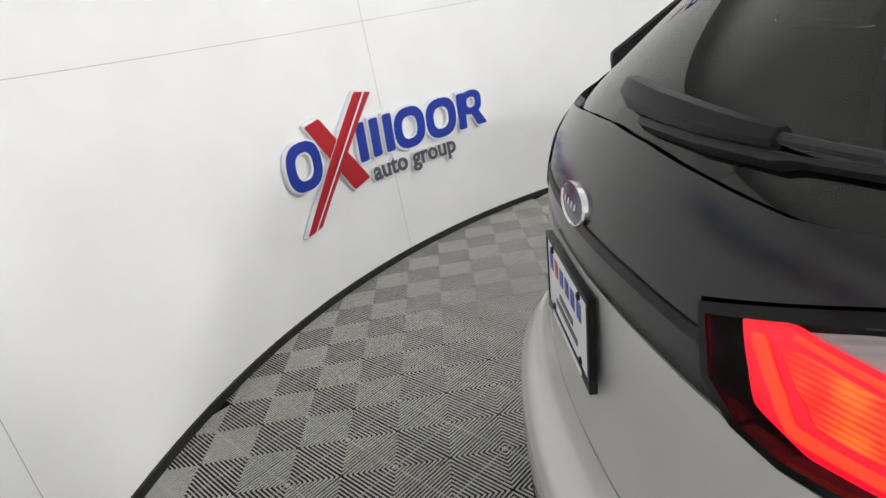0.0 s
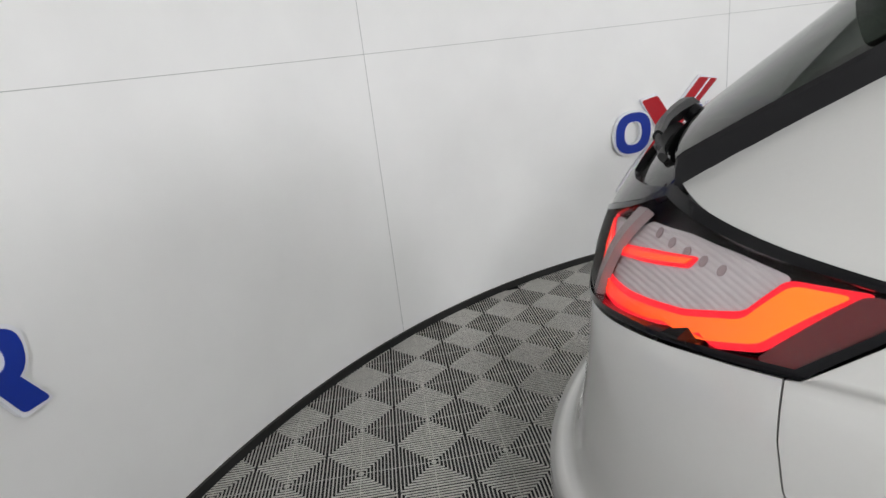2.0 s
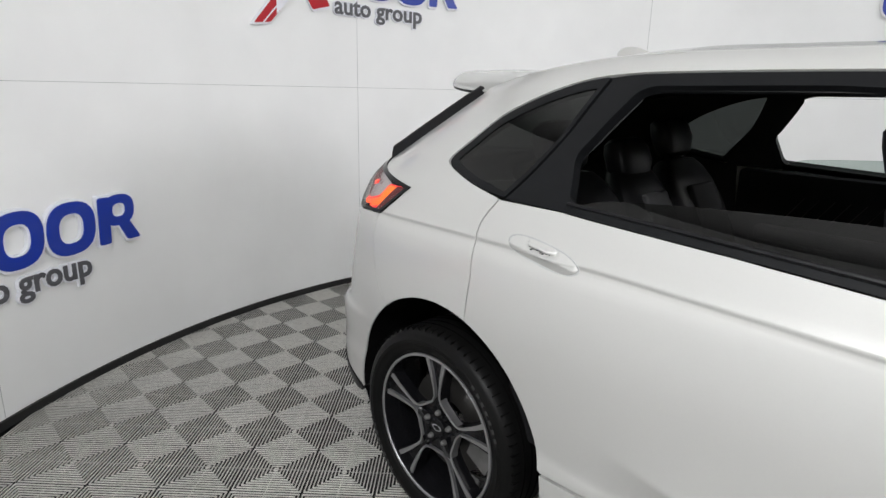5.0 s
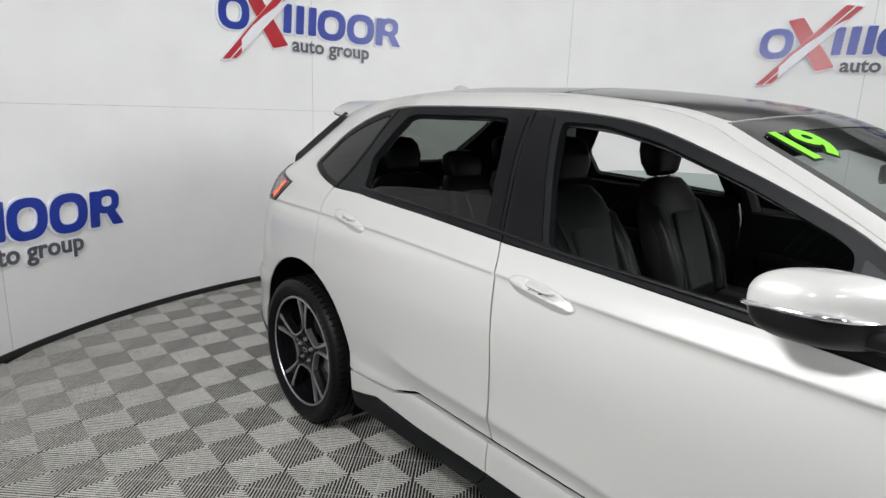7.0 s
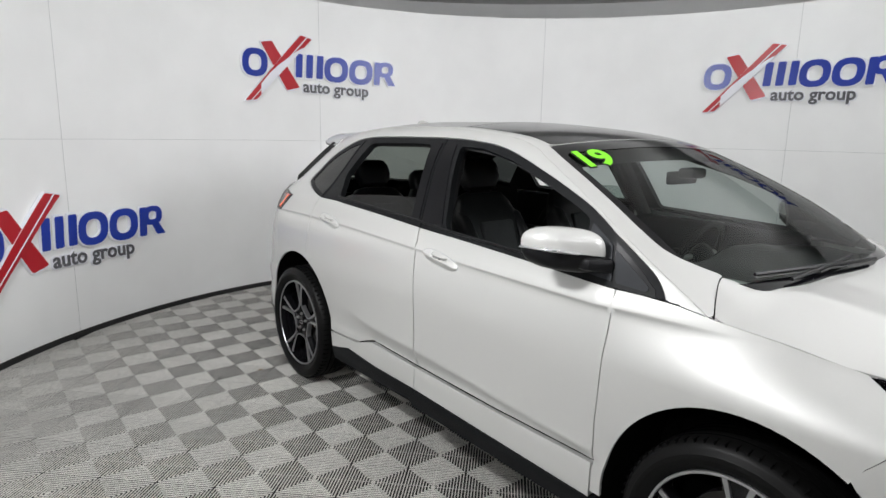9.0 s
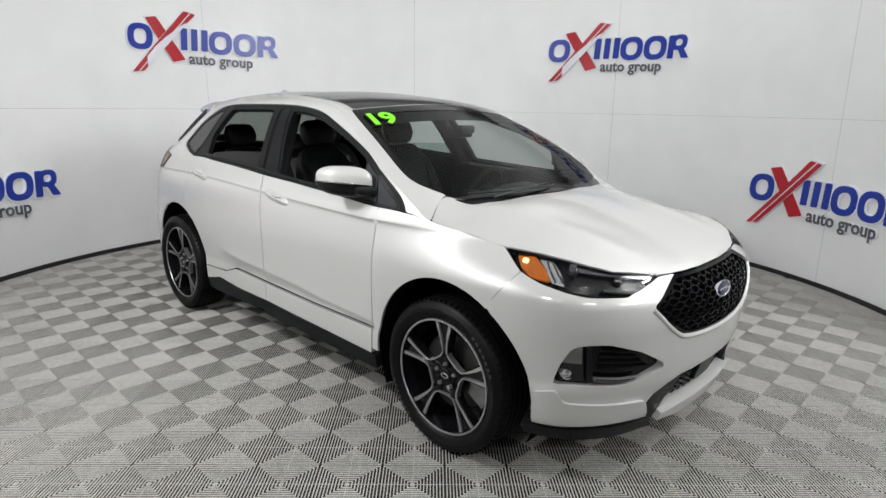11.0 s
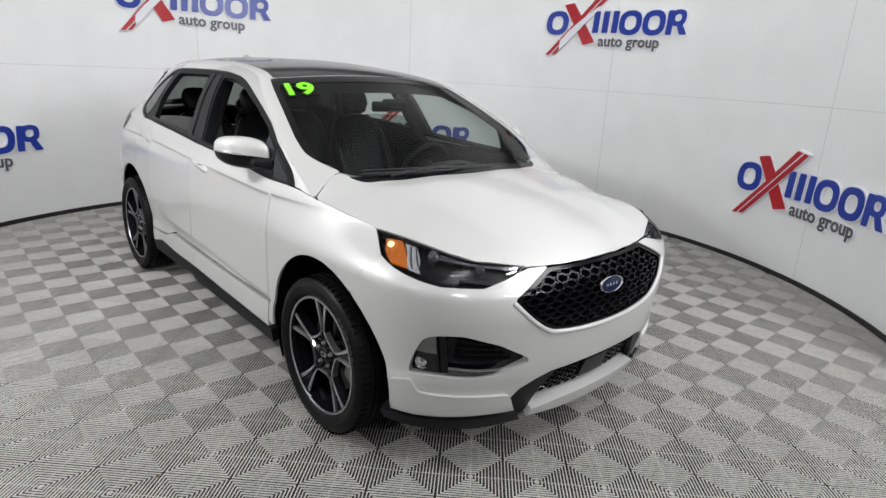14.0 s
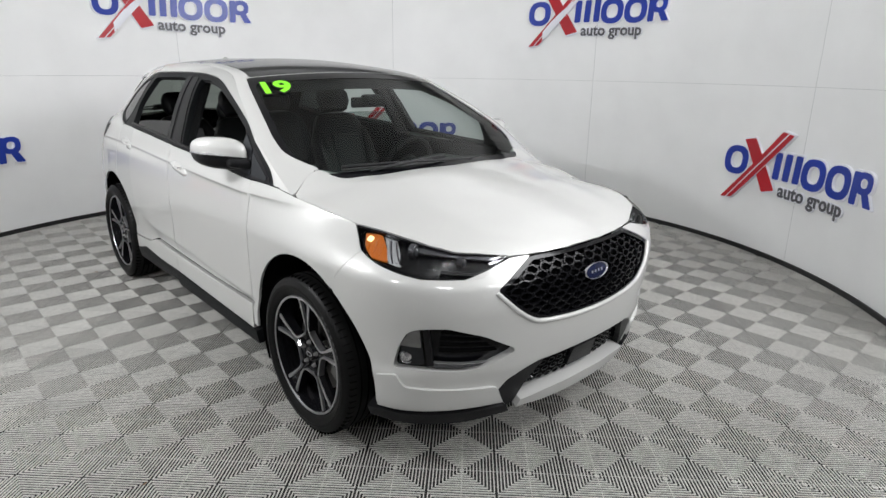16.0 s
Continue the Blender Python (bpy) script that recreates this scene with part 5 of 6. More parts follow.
# grille
grille = new("grille")
grille.parent = car
grille["label"] = "gloss black honeycomb grille"
skin("backing", across(GRILLE), shell, LINER, grille, step=0.05, lift=-0.05, depth=0.0, label="dark backing")
inner = [(u * 0.955, 0.776 + (z - 0.776) * 0.90) for u, z in GRILLE]
skin("surround", rounded(across(GRILLE), 0.018), shell, PIANO, grille, holes=[rounded(across(inner), 0.015)], step=0.02, lift=-0.006, depth=0.04, label="gloss black surround")
HEX = ((1, 0.0), (0.52, 0.98), (-0.52, 0.98), (-1, 0.0), (-0.52, -0.98), (0.52, -0.98))
inner_loop = across([(u * 0.975, 0.776 + (z - 0.776) * 0.94) for u, z in GRILLE])
for r in range(-5, 7):
    for c in range(-8, 9):
        cy, cz = 0.070 * c + (0.035 if r % 2 else 0), 0.776 + 0.0235 * r
        if not within(nose(cy, cz), inner_loop) or (cy / 0.085) ** 2 + ((cz - 0.80) / 0.04) ** 2 < 1:
            continue
        cell = [nose(cy + a * 0.035, cz + b * 0.0170) for a, b in HEX]
        hole = [nose(cy + a * 0.0295, cz + b * 0.0128) for a, b in HEX]
        skin("cell", cell, shell, CELLBLACK, grille, holes=[hole], step=0.05, lift=-0.012 - 0.004 * ((r + c) % 2), depth=0.022)


def badge(x, z, tilt, parent, face, wide=0.075):
    root = new("emblem")
    root.parent = parent
    root["label"] = "oval dark blue emblem with a chrome rim"
    m = Matrix.Translation((x, 0, z)) @ Matrix.Rotation(face, 4, "Z") @ Matrix.Rotation(radians(tilt), 4, "Y") @ Matrix.Rotation(math.pi / 2, 4, "Y") @ Matrix.Diagonal((0.42, 1, 1, 1))
    bm = bmesh.new()
    lathe(bm, [(wide * 0.88, 0.002), (wide * 0.92, 0.005), (wide * 0.97, 0.005), (wide, 0.002), (wide, -0.010)], 40, m)
    part("rim", bm, CHROME, root, "chrome rim")
    bm = bmesh.new()
    lathe(bm, [(0.0, 0.005), (wide * 0.5, 0.0045), (wide * 0.89, 0.002)], 40, m)
    part("plate", bm, OVAL, root, "dark blue enamel")
    for k in range(4):
        bm = bmesh.new()
        box(bm, -0.16 * wide, 0.16 * wide, wide * (-0.5 + 0.27 * k), wide * (-0.37 + 0.27 * k), 0.0046, 0.0060, m=m)
        part("bar", bm, CHROME, root, "plain bright bar")


badge(2.302, 0.800, -12, grille, 0.0, 0.085)

# hood
half = [(1.405, 0.0), (1.395, 0.12), (1.365, 0.30), (1.315, 0.50), (1.250, 0.605), (1.212, 0.665), (1.203, 0.688), (1.206, 0.706), (1.216, 0.738), (1.230, 0.772), (1.2445, 0.805), (1.2675, 0.8505), *[(x, y) for x, y, z in HOOD_SIDE[1:] + HOOD_FRONT], (nose_at(0, 0.911) - 0.005, 0.0)]
hood = skin("hood", half + [(x, -y) for x, y in reversed(half) if y > 0], bonnet, PAINT, car, step=0.03, depth=0.008, up=Vector((0, 0, 1)))
# roof, sunroof and windscreen
ends = [(-1.585, -0.748), (-1.585, 0.748)]
long = [(x, 0.75) for x in (-1.3, -1.0, -0.6, -0.2, 0.1, 0.25, 0.373)]
sun = rounded([(0.370, 0.670), (0.370, -0.670), (-0.86, -0.660), (-0.86, 0.660)], 0.03)
skin("roof", [*ends, *long, *[(x, -w) for x, w in reversed(long)]], crown, PAINT, car, holes=[sun], step=0.03, depth=0.015, up=Vector((0, 0, 1)), bend=round_edge)
for x0, x1 in ((0.367, -0.22), (-0.23, -0.855)):
    skin("sunroof_panel", rounded([(x0, 0.664), (x0, -0.664), (x1, -0.657), (x1, 0.657)], 0.03), crown, PIANO, car, step=0.04, depth=0.015, up=Vector((0, 0, 1)), label="dark glass sunroof panel")
screen = rounded([(0.380, 0.690), (0.380, -0.690), (1.08, -0.692), (1.205, -0.62), (1.205, 0.62), (1.08, 0.692)], 0.03)
clear = rounded([(0.450, 0.655), (0.450, -0.655), (1.05, -0.655), (1.165, -0.60), (1.165, 0.60), (1.05, 0.655)], 0.04)
ws = skin("windshield", screen, crown, PIANO, car, holes=[clear], step=0.035, depth=0.006, up=Vector((0, 0, 1)), label="black edge band of the windshield")
skin("pane", clear, crown, CLEAR, ws, step=0.035, depth=0.0, lift=-0.002, up=Vector((0, 0, 1)), label="clear windshield glass")
half = [(1.400, 0.0), (1.36, 0.30), (1.305, 0.52), (1.257, 0.68), (1.222, 0.78)]
back = [(x - 0.065, y) for x, y in half]
skin("cowl", [*half, *back[::-1], *[(x, -y) for x, y in back[1:]], *[(x, -y) for x, y in half[:0:-1]]], lambda x, y: Vector((x, -y, 1.108 - 0.03 * (y / 0.8) ** 2 + 0.1 * (1.4 - x) * 0)), SATIN, car, step=0.04, up=Vector((0, 0, 1)), label="black wiper cowl")
for sg in (1, -1):
    # the white front pillar beside the glass, widening into a cover beside the hood
    line = smooth_line([(0.372, 0.690), (0.60, 0.688), (0.85, 0.688), (0.98, 0.686), (1.03, 0.672), (1.058, 0.655), (1.080, 0.638), (1.102, 0.619), (1.119, 0.602)], 4)
    outer = [(1.1305, 0.5985), (1.1361, 0.6119), (1.1579, 0.6405), (1.1849, 0.6697), (1.2123, 0.6981), (1.2542, 0.7351), (1.256, 0.7515), (1.15, 0.7515), (1.05, 0.7515), (0.85, 0.7515), (0.60, 0.7515), (0.372, 0.7515)]
    skin("front_pillar", [(a, sg * b) for a, b in line + outer], crown, PAINT, car, step=0.02, depth=0.008, lift=0.002, up=Vector((0, 0, 1)), bend=round_edge)
# windscreen wipers
for y0, y1 in ((0.12, -0.52), (-0.42, -0.02)):
    pts = []
    for i in range(12):
        t = i / 11
        w = -(y0 + (y1 - y0) * t)
        p = crown(1.185 - 0.035 * t, w)
        pts.append(p + Vector((0.012, 0, 0.016 + 0.006 * math.sin(math.pi * t))))
    wiper = new("wiper")
    wiper.parent = car
    wiper["label"] = "black windshield wiper"
    bm = bmesh.new()
    tube(bm, pts, 0.007, 6)
    part("arm", bm, SATIN, wiper)
    bm = bmesh.new()
    tube(bm, [p + Vector((0.004, 0, -0.012)) for p in pts[4:]], 0.004, 6)
    part("blade", bm, BLACK, wiper)
# antenna fin
bm = bmesh.new()
bmesh.ops.create_icosphere(bm, subdivisions=3, radius=1)
for v in bm.verts:
    x, y, z = v.co
    v.co = (-1.30 + 0.085 * x - 0.045 * max(0, z), 0.022 * y * (1 - 0.75 * max(0, z)), 1.648 + 0.055 * max(-0.3, z))
part("antenna_fin", bm, PAINT, car, "small white antenna fin")

# spoiler over the rear window
spoiler_tip = curve((0.0, -1.955), (0.3, -1.93), (0.43, -1.865), (0.50, -1.81), (0.53, -1.775), (0.552, -1.71), (0.568, -1.615))
bm = bmesh.new()
prev = None
for i in range(61):
    y = 0.568 * math.sin(math.pi / 2 * (-1 + i / 30))
    a = abs(y)
    v = a / 0.568
    xt = spoiler_tip(a)
    zt = 1.612 - 0.085 * v ** 3.2
    x0 = -1.575
    z0 = crown(x0, -y / side_y(x0, top_z(x0)) * 0.75).z
    deep = 0.006 + 0.042 * (1 - v ** 6)
    mid = Vector(((x0 + xt) / 2, y, (z0 + zt) / 2 + 0.010 * (1 - v ** 4)))
    now = [bm.verts.new(p) for p in (Vector((x0 + 0.004, y, z0 + 0.001)), mid, Vector((xt + 0.010, y, zt + 0.003)), Vector((xt, y, zt - 0.003)), Vector((xt + 0.004, y, zt - 0.012)), Vector((min(x0 - 0.03, xt + 0.10), y * 0.99, z0 - deep)), Vector((x0, y * 0.99, z0 - deep)))]
    if prev:
        for k in range(7):
            f = bm.faces.new((prev[k], prev[(k + 1) % 7], now[(k + 1) % 7], now[k]))
            f.material_index = 1 if k in (3, 4, 5) else 0
    else:
        bm.faces.new(now)
    prev = now
bm.faces.new(prev[::-1])
bmesh.ops.recalc_face_normals(bm, faces=bm.faces)
part("spoiler", bm, [PAINT, SATIN], car, "white roof spoiler with a black underside")

# tailgate
tailgate = new("tailgate")
tailgate.parent = car
tailgate["label"] = "tailgate with black glass, black panel and white lower half"
side_line = [(-2.023, 1.247), (-1.885, 1.337), (-1.745, 1.420), (-1.640, 1.486)]
outline = across_tail([tail(0, 1.256), tail(0.15, 1.250), tail(0.30, 1.237), tail(0.42, 1.226), tail(0.50, 1.228), tail(0.57, 1.235), *on_side(side_line), tail(0.50, 1.545), tail(0.25, 1.558), tail(0, 1.560)])
skin("rear_window", outline, shell, BACKGLASS, tailgate, step=0.035, lift=-0.016, depth=0.006, label="dark tinted rear window")
for left in SIDES:
    line = smooth_line([(-2.030, 1.246), (-1.985, 1.275), (-1.885, 1.337), (-1.745, 1.420), (-1.640, 1.486), (-1.585, 1.516)], 5)
    bm = bmesh.new()
    prev = None
    for i, (x, z) in enumerate(line):
        f = i / (len(line) - 1)
        tall = 0.043 * smooth(-0.01, 0.14, f) * (1 - 0.25 * f)
        u, zz = at_x(x, z)
        p = shell(-u if left else u, zz)
        side = 1 if left else -1
        out = Vector((-0.53, 0, 0.85))
        now = [bm.verts.new(q) for q in (p + Vector((0, side * 0.004, 0)) - out * 0.012, p + Vector((0, side * 0.006, 0)) + out * tall * 0.8, p + Vector((0, side * 0.001, 0)) + out * tall, p - Vector((0, side * 0.012, 0)) + out * tall * 0.9, p - Vector((0, side * 0.034, 0)) - out * 0.008)]
        if prev:
            for k in range(5):
                bm.faces.new((prev[k], prev[(k + 1) % 5], now[(k + 1) % 5], now[k]))
        else:
            bm.faces.new(now)
        prev = now
    bm.faces.new(prev[::-1])
    bmesh.ops.recalc_face_normals(bm, faces=bm.faces)
    part("side_blade", bm, SATIN, tailgate, "black side blade beside the rear window")
outline = across_tail([tail(0, 1.252), tail(0.15, 1.246), tail(0.30, 1.233), tail(0.42, 1.222), tail(0.50, 1.224), tail(0.57, 1.231), at_x(-2.035, 1.243), tail(0.612, 1.218), tail(0.55, 1.190), tail(0.47, 1.164), tail(0.38, 1.136), tail(0.405, 1.06), tail(0.435, 1.036), tail(0.30, 1.045), tail(0, 1.050)])
skin("tailgate_panel", outline, shell, GATE, tailgate, step=0.03, depth=0.02, label="gloss black tailgate panel")
outline = across_tail([tail(0, 1.118), tail(0.25, 1.113), tail(0.40, 1.104), tail(0.395, 1.090), tail(0.25, 1.098), tail(0, 1.102)])
skin("light_strip", outline, shell, SATIN, tailgate, step=0.03, lift=0.003, depth=0.006, label="dark strip across the tailgate")
outline = across_tail([tail(0, 1.046), tail(0.30, 1.041), tail(0.435, 1.031), tail(0.46, 1.024), tail(0.51, 1.017), tail(0.57, 1.023), tail(0.648, 1.032), tail(0.645, 0.90), tail(0.63, 0.775), tail(0.60, 0.752), tail(0, 0.748)])
skin("lower_panel", outline, shell, PAINT, tailgate, step=0.03, depth=0.02)
badge(-2.288, 1.132, -14, tailgate, math.pi, 0.078)
# rear wiper
wiper = new("rear_wiper")
wiper.parent = tailgate
wiper["label"] = "black rear window wiper"
def on_rear(y, up, lift):
    """A point y to the right on the rear window, up from the wiper's line, lift off the glass."""
    z = 1.289 - 0.042 * max(0.0, y)
    p = shell(*tail(y, z))
    return p + Vector((0.6, 0, 0.8)) * up + Vector((-0.8, 0, 0.6)) * (lift - 0.013)


def strap(bm, stations):
    """A tapered bar on the rear window from (y, up, half width, low, high) stations."""
    prev = None
    for y, up, w, lo, hi in stations:
        now = [bm.verts.new(on_rear(y, up + a * w, h)) for a, h in ((-1, lo), (-1.0, lo + 0.6 * (hi - lo)), (-0.55, hi), (0.55, hi), (1.0, lo + 0.6 * (hi - lo)), (1, lo))]
        if prev:
            for k in range(6):
                bm.faces.new((prev[k], prev[(k + 1) % 6], now[(k + 1) % 6], now[k]))
        else:
            bm.faces.new(now[::-1])
        prev = now
    bm.faces.new(prev)
    bmesh.ops.recalc_face_normals(bm, faces=bm.faces)


bm = bmesh.new()
strap(bm, [(0.028, 0.010, 0.012, 0.010, 0.036), (0.036, 0.008, 0.020, 0.010, 0.044), (0.075, 0.004, 0.023, 0.014, 0.048), (0.15, 0.002, 0.021, 0.018, 0.046), (0.25, 0.0, 0.018, 0.020, 0.042), (0.32, 0.0, 0.014, 0.018, 0.034), (0.360, 0.0, 0.0115, 0.020, 0.035)])
part("arm", bm, SATIN, wiper, "tapered black wiper arm")
bm = bmesh.new()
strap(bm, [(0.355, 0.0, 0.0060, 0.022, 0.030), (0.41, 0.0, 0.0055, 0.020, 0.028), (0.455, 0.0, 0.005, 0.018, 0.026)])
part("arm_strip", bm, SUEDE, wiper, "thin grey wiper arm strip")
bm = bmesh.new()
strap(bm, [(0.085, -0.026, 0.004, 0.002, 0.016), (0.11, -0.026, 0.009, 0.0, 0.022), (0.25, -0.022, 0.010, 0.0, 0.024), (0.355, -0.018, 0.009, 0.0, 0.020), (0.375, -0.014, 0.005, 0.0, 0.016), (0.445, -0.011, 0.005, 0.0, 0.014), (0.468, -0.009, 0.008, 0.0, 0.018)])
part("blade", bm, BLACK, wiper, "black rubber wiper blade")
bm = bmesh.new()
lathe(bm, [(0.0, 0.03), (0.018, 0.028), (0.024, 0.014), (0.025, -0.004)], 20, Matrix.Translation(on_rear(0.06, 0.004, 0.0)) @ Matrix.Rotation(radians(-53), 4, "Y"))
part("pivot", bm, SATIN, wiper)
# number plate with bars for its writing
plate = new("license_plate")
plate.parent = tailgate
plate["label"] = "white advertising plate in a black frame"
m = Matrix.Translation((-2.316, 0, 0.952)) @ Matrix.Rotation(radians(4), 4, "Y")
bm = bmesh.new()
for z0, z1 in ((-0.082, -0.062), (0.070, 0.082)):
    box(bm, -0.006, 0.008, -0.158, 0.158, z0, z1, 0.002, m)
for y0, y1 in ((-0.158, -0.146), (0.146, 0.158)):
    box(bm, -0.006, 0.008, y0, y1, -0.062, 0.070, 0.002, m)
part("frame", bm, SATIN, plate, "black plate frame")
bm = bmesh.new()
box(bm, -0.004, 0.004, -0.147, 0.147, -0.063, 0.071, m=m)
part("sheet", bm, PLATE, plate, "white plate")
for y, w, mat in ((0.115, 0.026, BLUE), (0.072, 0.022, RED), (0.03, 0.026, BLUE), (-0.012, 0.026, BLUE), (-0.054, 0.026, BLUE), (-0.096, 0.026, BLUE)):
    bm = bmesh.new()
    box(bm, -0.0050, -0.004, y - w / 2, y + w / 2, 0.018, 0.050, m=m)
    part("bar", bm, mat, plate, "plain coloured bar")
for z, w in ((-0.012, 0.10), (-0.034, 0.16)):
    bm = bmesh.new()
    box(bm, -0.0055, -0.004, -w / 2, w / 2, z - 0.006, z + 0.006, m=m)
    part("bar", bm, GREY, plate, "plain grey bar")
bm = bmesh.new()
box(bm, -0.0070, -0.006, -0.11, 0.11, -0.077, -0.067, m=m)
part("bar", bm, PLATE, plate, "plain white bar")
for y in (-0.10, 0.10):
    for z in (-0.055, 0.062):
        bm = bmesh.new()
        lathe(bm, [(0.0, 0.010), (0.006, 0.008), (0.008, 0.003)], 10, m @ Matrix.Translation((0, y, z)) @ Matrix.Rotation(-math.pi / 2, 4, "Y"))
        part("screw", bm, SATIN, plate, "black screw cap")
# rear bumper and valance
outline = across_tail([tail(0, 0.743), tail(0.60, 0.747), tail(0.636, 0.772), tail(0.652, 0.90), tail(0.656, 1.028), tail(0.715, 1.040), *on_side([(-2.06, 1.051), (-1.93, 1.066), (-1.8225, 1.073), (-1.8205, 1.0), (-1.8085, 0.94), (-1.7625, 0.84), (-1.7085, 0.7545)]), *on_side(arch(-1.4245, 128.4, 178, 14)), *on_side([(-1.885, 0.345), (-1.95, 0.360)]), tail(0.78, 0.400), tail(0.70, 0.425), tail(0.5, 0.440), tail(0, 0.445)])
rb = skin("rear_bumper", outline, shell, PAINT, car, step=0.028, depth=0.006)
outline = across_tail([tail(0, 0.441), tail(0.5, 0.436), tail(0.70, 0.421), tail(0.78, 0.396), *on_side([(-1.95, 0.356), (-1.889, 0.341), (-1.900, 0.318), (-1.96, 0.300)]), tail(0.75, 0.285), tail(0.5, 0.275), tail(0, 0.27)])
skin("valance", outline, shell, SATIN, rb, step=0.035, depth=0.06, lift=0.004, label="black lower valance")
# underbody
bm = bmesh.new()
box(bm, -2.15, 2.10, -0.62, 0.62, 0.24, 0.40, 0.03)
part("underbody", bm, LINER, car, "dark underbody")
bm = bmesh.new()
box(bm, -0.93, 0.94, -0.90, 0.90, 0.27, 0.45, 0.02)
part("floor_pan", bm, LINER, car, "dark floor pan")
bm = bmesh.new()
box(bm, 1.06, 2.0, -0.62, 0.62, 0.42, 0.86, 0.03)
part("engine_bay", bm, LINER, car, "dark engine bay")


# ---- wheels ----
def wheel(x, y, turn):
    """A wheel with its axle along y, its face towards +y before turning."""
    root = new("wheel")
    root.parent = car
    root["label"] = "black and silver five-spoke alloy wheel with a black tyre"
    root.matrix_basis = Matrix.Translation((x, y, 0.372)) @ Matrix.Rotation(turn, 4, "Z") @ Matrix.Rotation(-math.pi / 2, 4, "X")
    bm = bmesh.new()
    lathe(bm, [(0.272, -0.105), (0.282, -0.118), (0.31, -0.128), (0.338, -0.126), (0.358, -0.115), (0.369, -0.095), (0.372, -0.06), (0.3725, 0.0), (0.372, 0.06), (0.369, 0.095), (0.359, 0.114), (0.346, 0.123), (0.333, 0.1275), (0.331, 0.1290), (0.318, 0.1295), (0.316, 0.128), (0.300, 0.124), (0.288, 0.117), (0.279, 0.106)], 96)
    tyre = part("tyre", bm, TYRE, root, "black road tyre")
    for k, h in enumerate((-0.05, -0.015, 0.022, 0.058)):
        bm = bmesh.new()
        lathe(bm, [(0.3735, h - 0.004), (0.3739, h), (0.3735, h + 0.004)], 72)
        part("groove", bm, LINER, tyre, "dark tread groove")
    bm = bmesh.new()
    for k in range(72):
        m = Matrix.Rotation(2 * math.pi * k / 72, 4, "Z")
        box(bm, 0.361, 0.3715, -0.0016, 0.0016, 0.080, 0.112, m=m @ Matrix.Rotation(radians(7), 4, "Z"))
    tread = part("shoulder_tread", bm, LINER, tyre, "cuts across the tyre shoulder", True)
    tread["kind"] = "stuff"
    for k in range(14):
        a = 200 + 5.2 * k if k < 7 else 20 + 5.2 * (k - 7)
        bm = bmesh.new()
        box(bm, 0.318, 0.330, -0.0075, 0.0075, 0.1296, 0.1303, m=Matrix.Rotation(radians(a), 4, "Z"))
        part("raised_bar", bm, TYRE_TEXT, tyre, "plain raised bar on the sidewall")
    bm = bmesh.new()
    lathe(bm, [(0.280, 0.103), (0.2775, 0.1125), (0.270, 0.1135), (0.2655, 0.108), (0.264, 0.095), (0.256, 0.05), (0.248, -0.04), (0.258, -0.09), (0.272, -0.105)], 80)
    rim = part("rim", bm, RIMBLACK, root, "gloss black rim")
    bm = bmesh.new()
    lathe(bm, [(0.2795, 0.1035), (0.2780, 0.1140), (0.2700, 0.1150), (0.2675, 0.110)], 80)
    part("rim_lip", bm, SILVER, rim, "machined silver rim edge")
    for k in range(5):
        # black spoke between two openings
        mid = 90 + 36 + 72 * k
        bm = bmesh.new()
        outline = []
        for r, w in ((0.050, 30), (0.080, 14), (0.11, 9.5), (0.143, 8.0), (0.209, 10.0), (0.267, 12.5)):
            outline.append((r, w))
        rows = []
        for r, w in outline:
            h = 0.082 + 0.018 * (r / 0.267)
            row = []
            for f in (-1, -0.45, 0.45, 1):
                a = radians(mid + f * w)
                row.append((Vector((r * math.cos(a), r * math.sin(a), h - (0.012 if abs(f) < 0.9 else 0.0))), Vector((r * math.cos(a), r * math.sin(a), h - 0.045))))
            rows.append([[bm.verts.new(p) for p in pq] for pq in row])
        for p, q in zip(rows, rows[1:]):
            for j in range(3):
                bm.faces.new((p[j][0], q[j][0], q[j + 1][0], p[j + 1][0]))
            bm.faces.new((p[0][1], q[0][1], q[0][0], p[0][0]))
            bm.faces.new((p[3][0], q[3][0], q[3][1], p[3][1]))
        bmesh.ops.recalc_face_normals(bm, faces=bm.faces)
        part("spoke", bm, RIMBLACK, rim, "gloss black spoke")
        # silver line round each opening
        mid = 90 + 72 * k
        side = [(0.2690, 25.0), (0.242, 25.8), (0.209, 26.8), (0.176, 28.0), (0.143, 29.0), (0.121, 28.5), (0.106, 23.0), (0.097, 13.0)]
        path = [(r, -a) for r, a in side] + [(0.095, 0.0)] + [(r, a) for r, a in reversed(side)]
        pts = [Vector((r * math.cos(radians(mid + a)), r * math.sin(radians(mid + a)), 0.0)) for r, a in path]
        bm = bmesh.new()
        prev = None
        for i, p in enumerate(pts):
            d = (pts[min(i + 1, len(pts) - 1)] - pts[max(i - 1, 0)]).normalized()
            n = Vector((-d.y, d.x, 0))
            if n.dot(p - Vector((0.16 * math.cos(radians(mid)), 0.16 * math.sin(radians(mid)), 0))) < 0:
                n = -n
            r = path[i][0]
            w = 0.007 + 0.010 * smooth(0.11, 0.26, r)
            h = 0.0835 + 0.018 * (r / 0.267)
            now = [bm.verts.new(q) for q in (p + Vector((0, 0, h - 0.03)), p + Vector((0, 0, h)), p + n * w + Vector((0, 0, h + 0.001)), p + n * w + Vector((0, 0, h - 0.02)))]
            if prev:
                for j in range(3):
                    bm.faces.new((prev[j], now[j], now[j + 1], prev[j + 1]))
            prev = now
        bmesh.ops.recalc_face_normals(bm, faces=bm.faces)
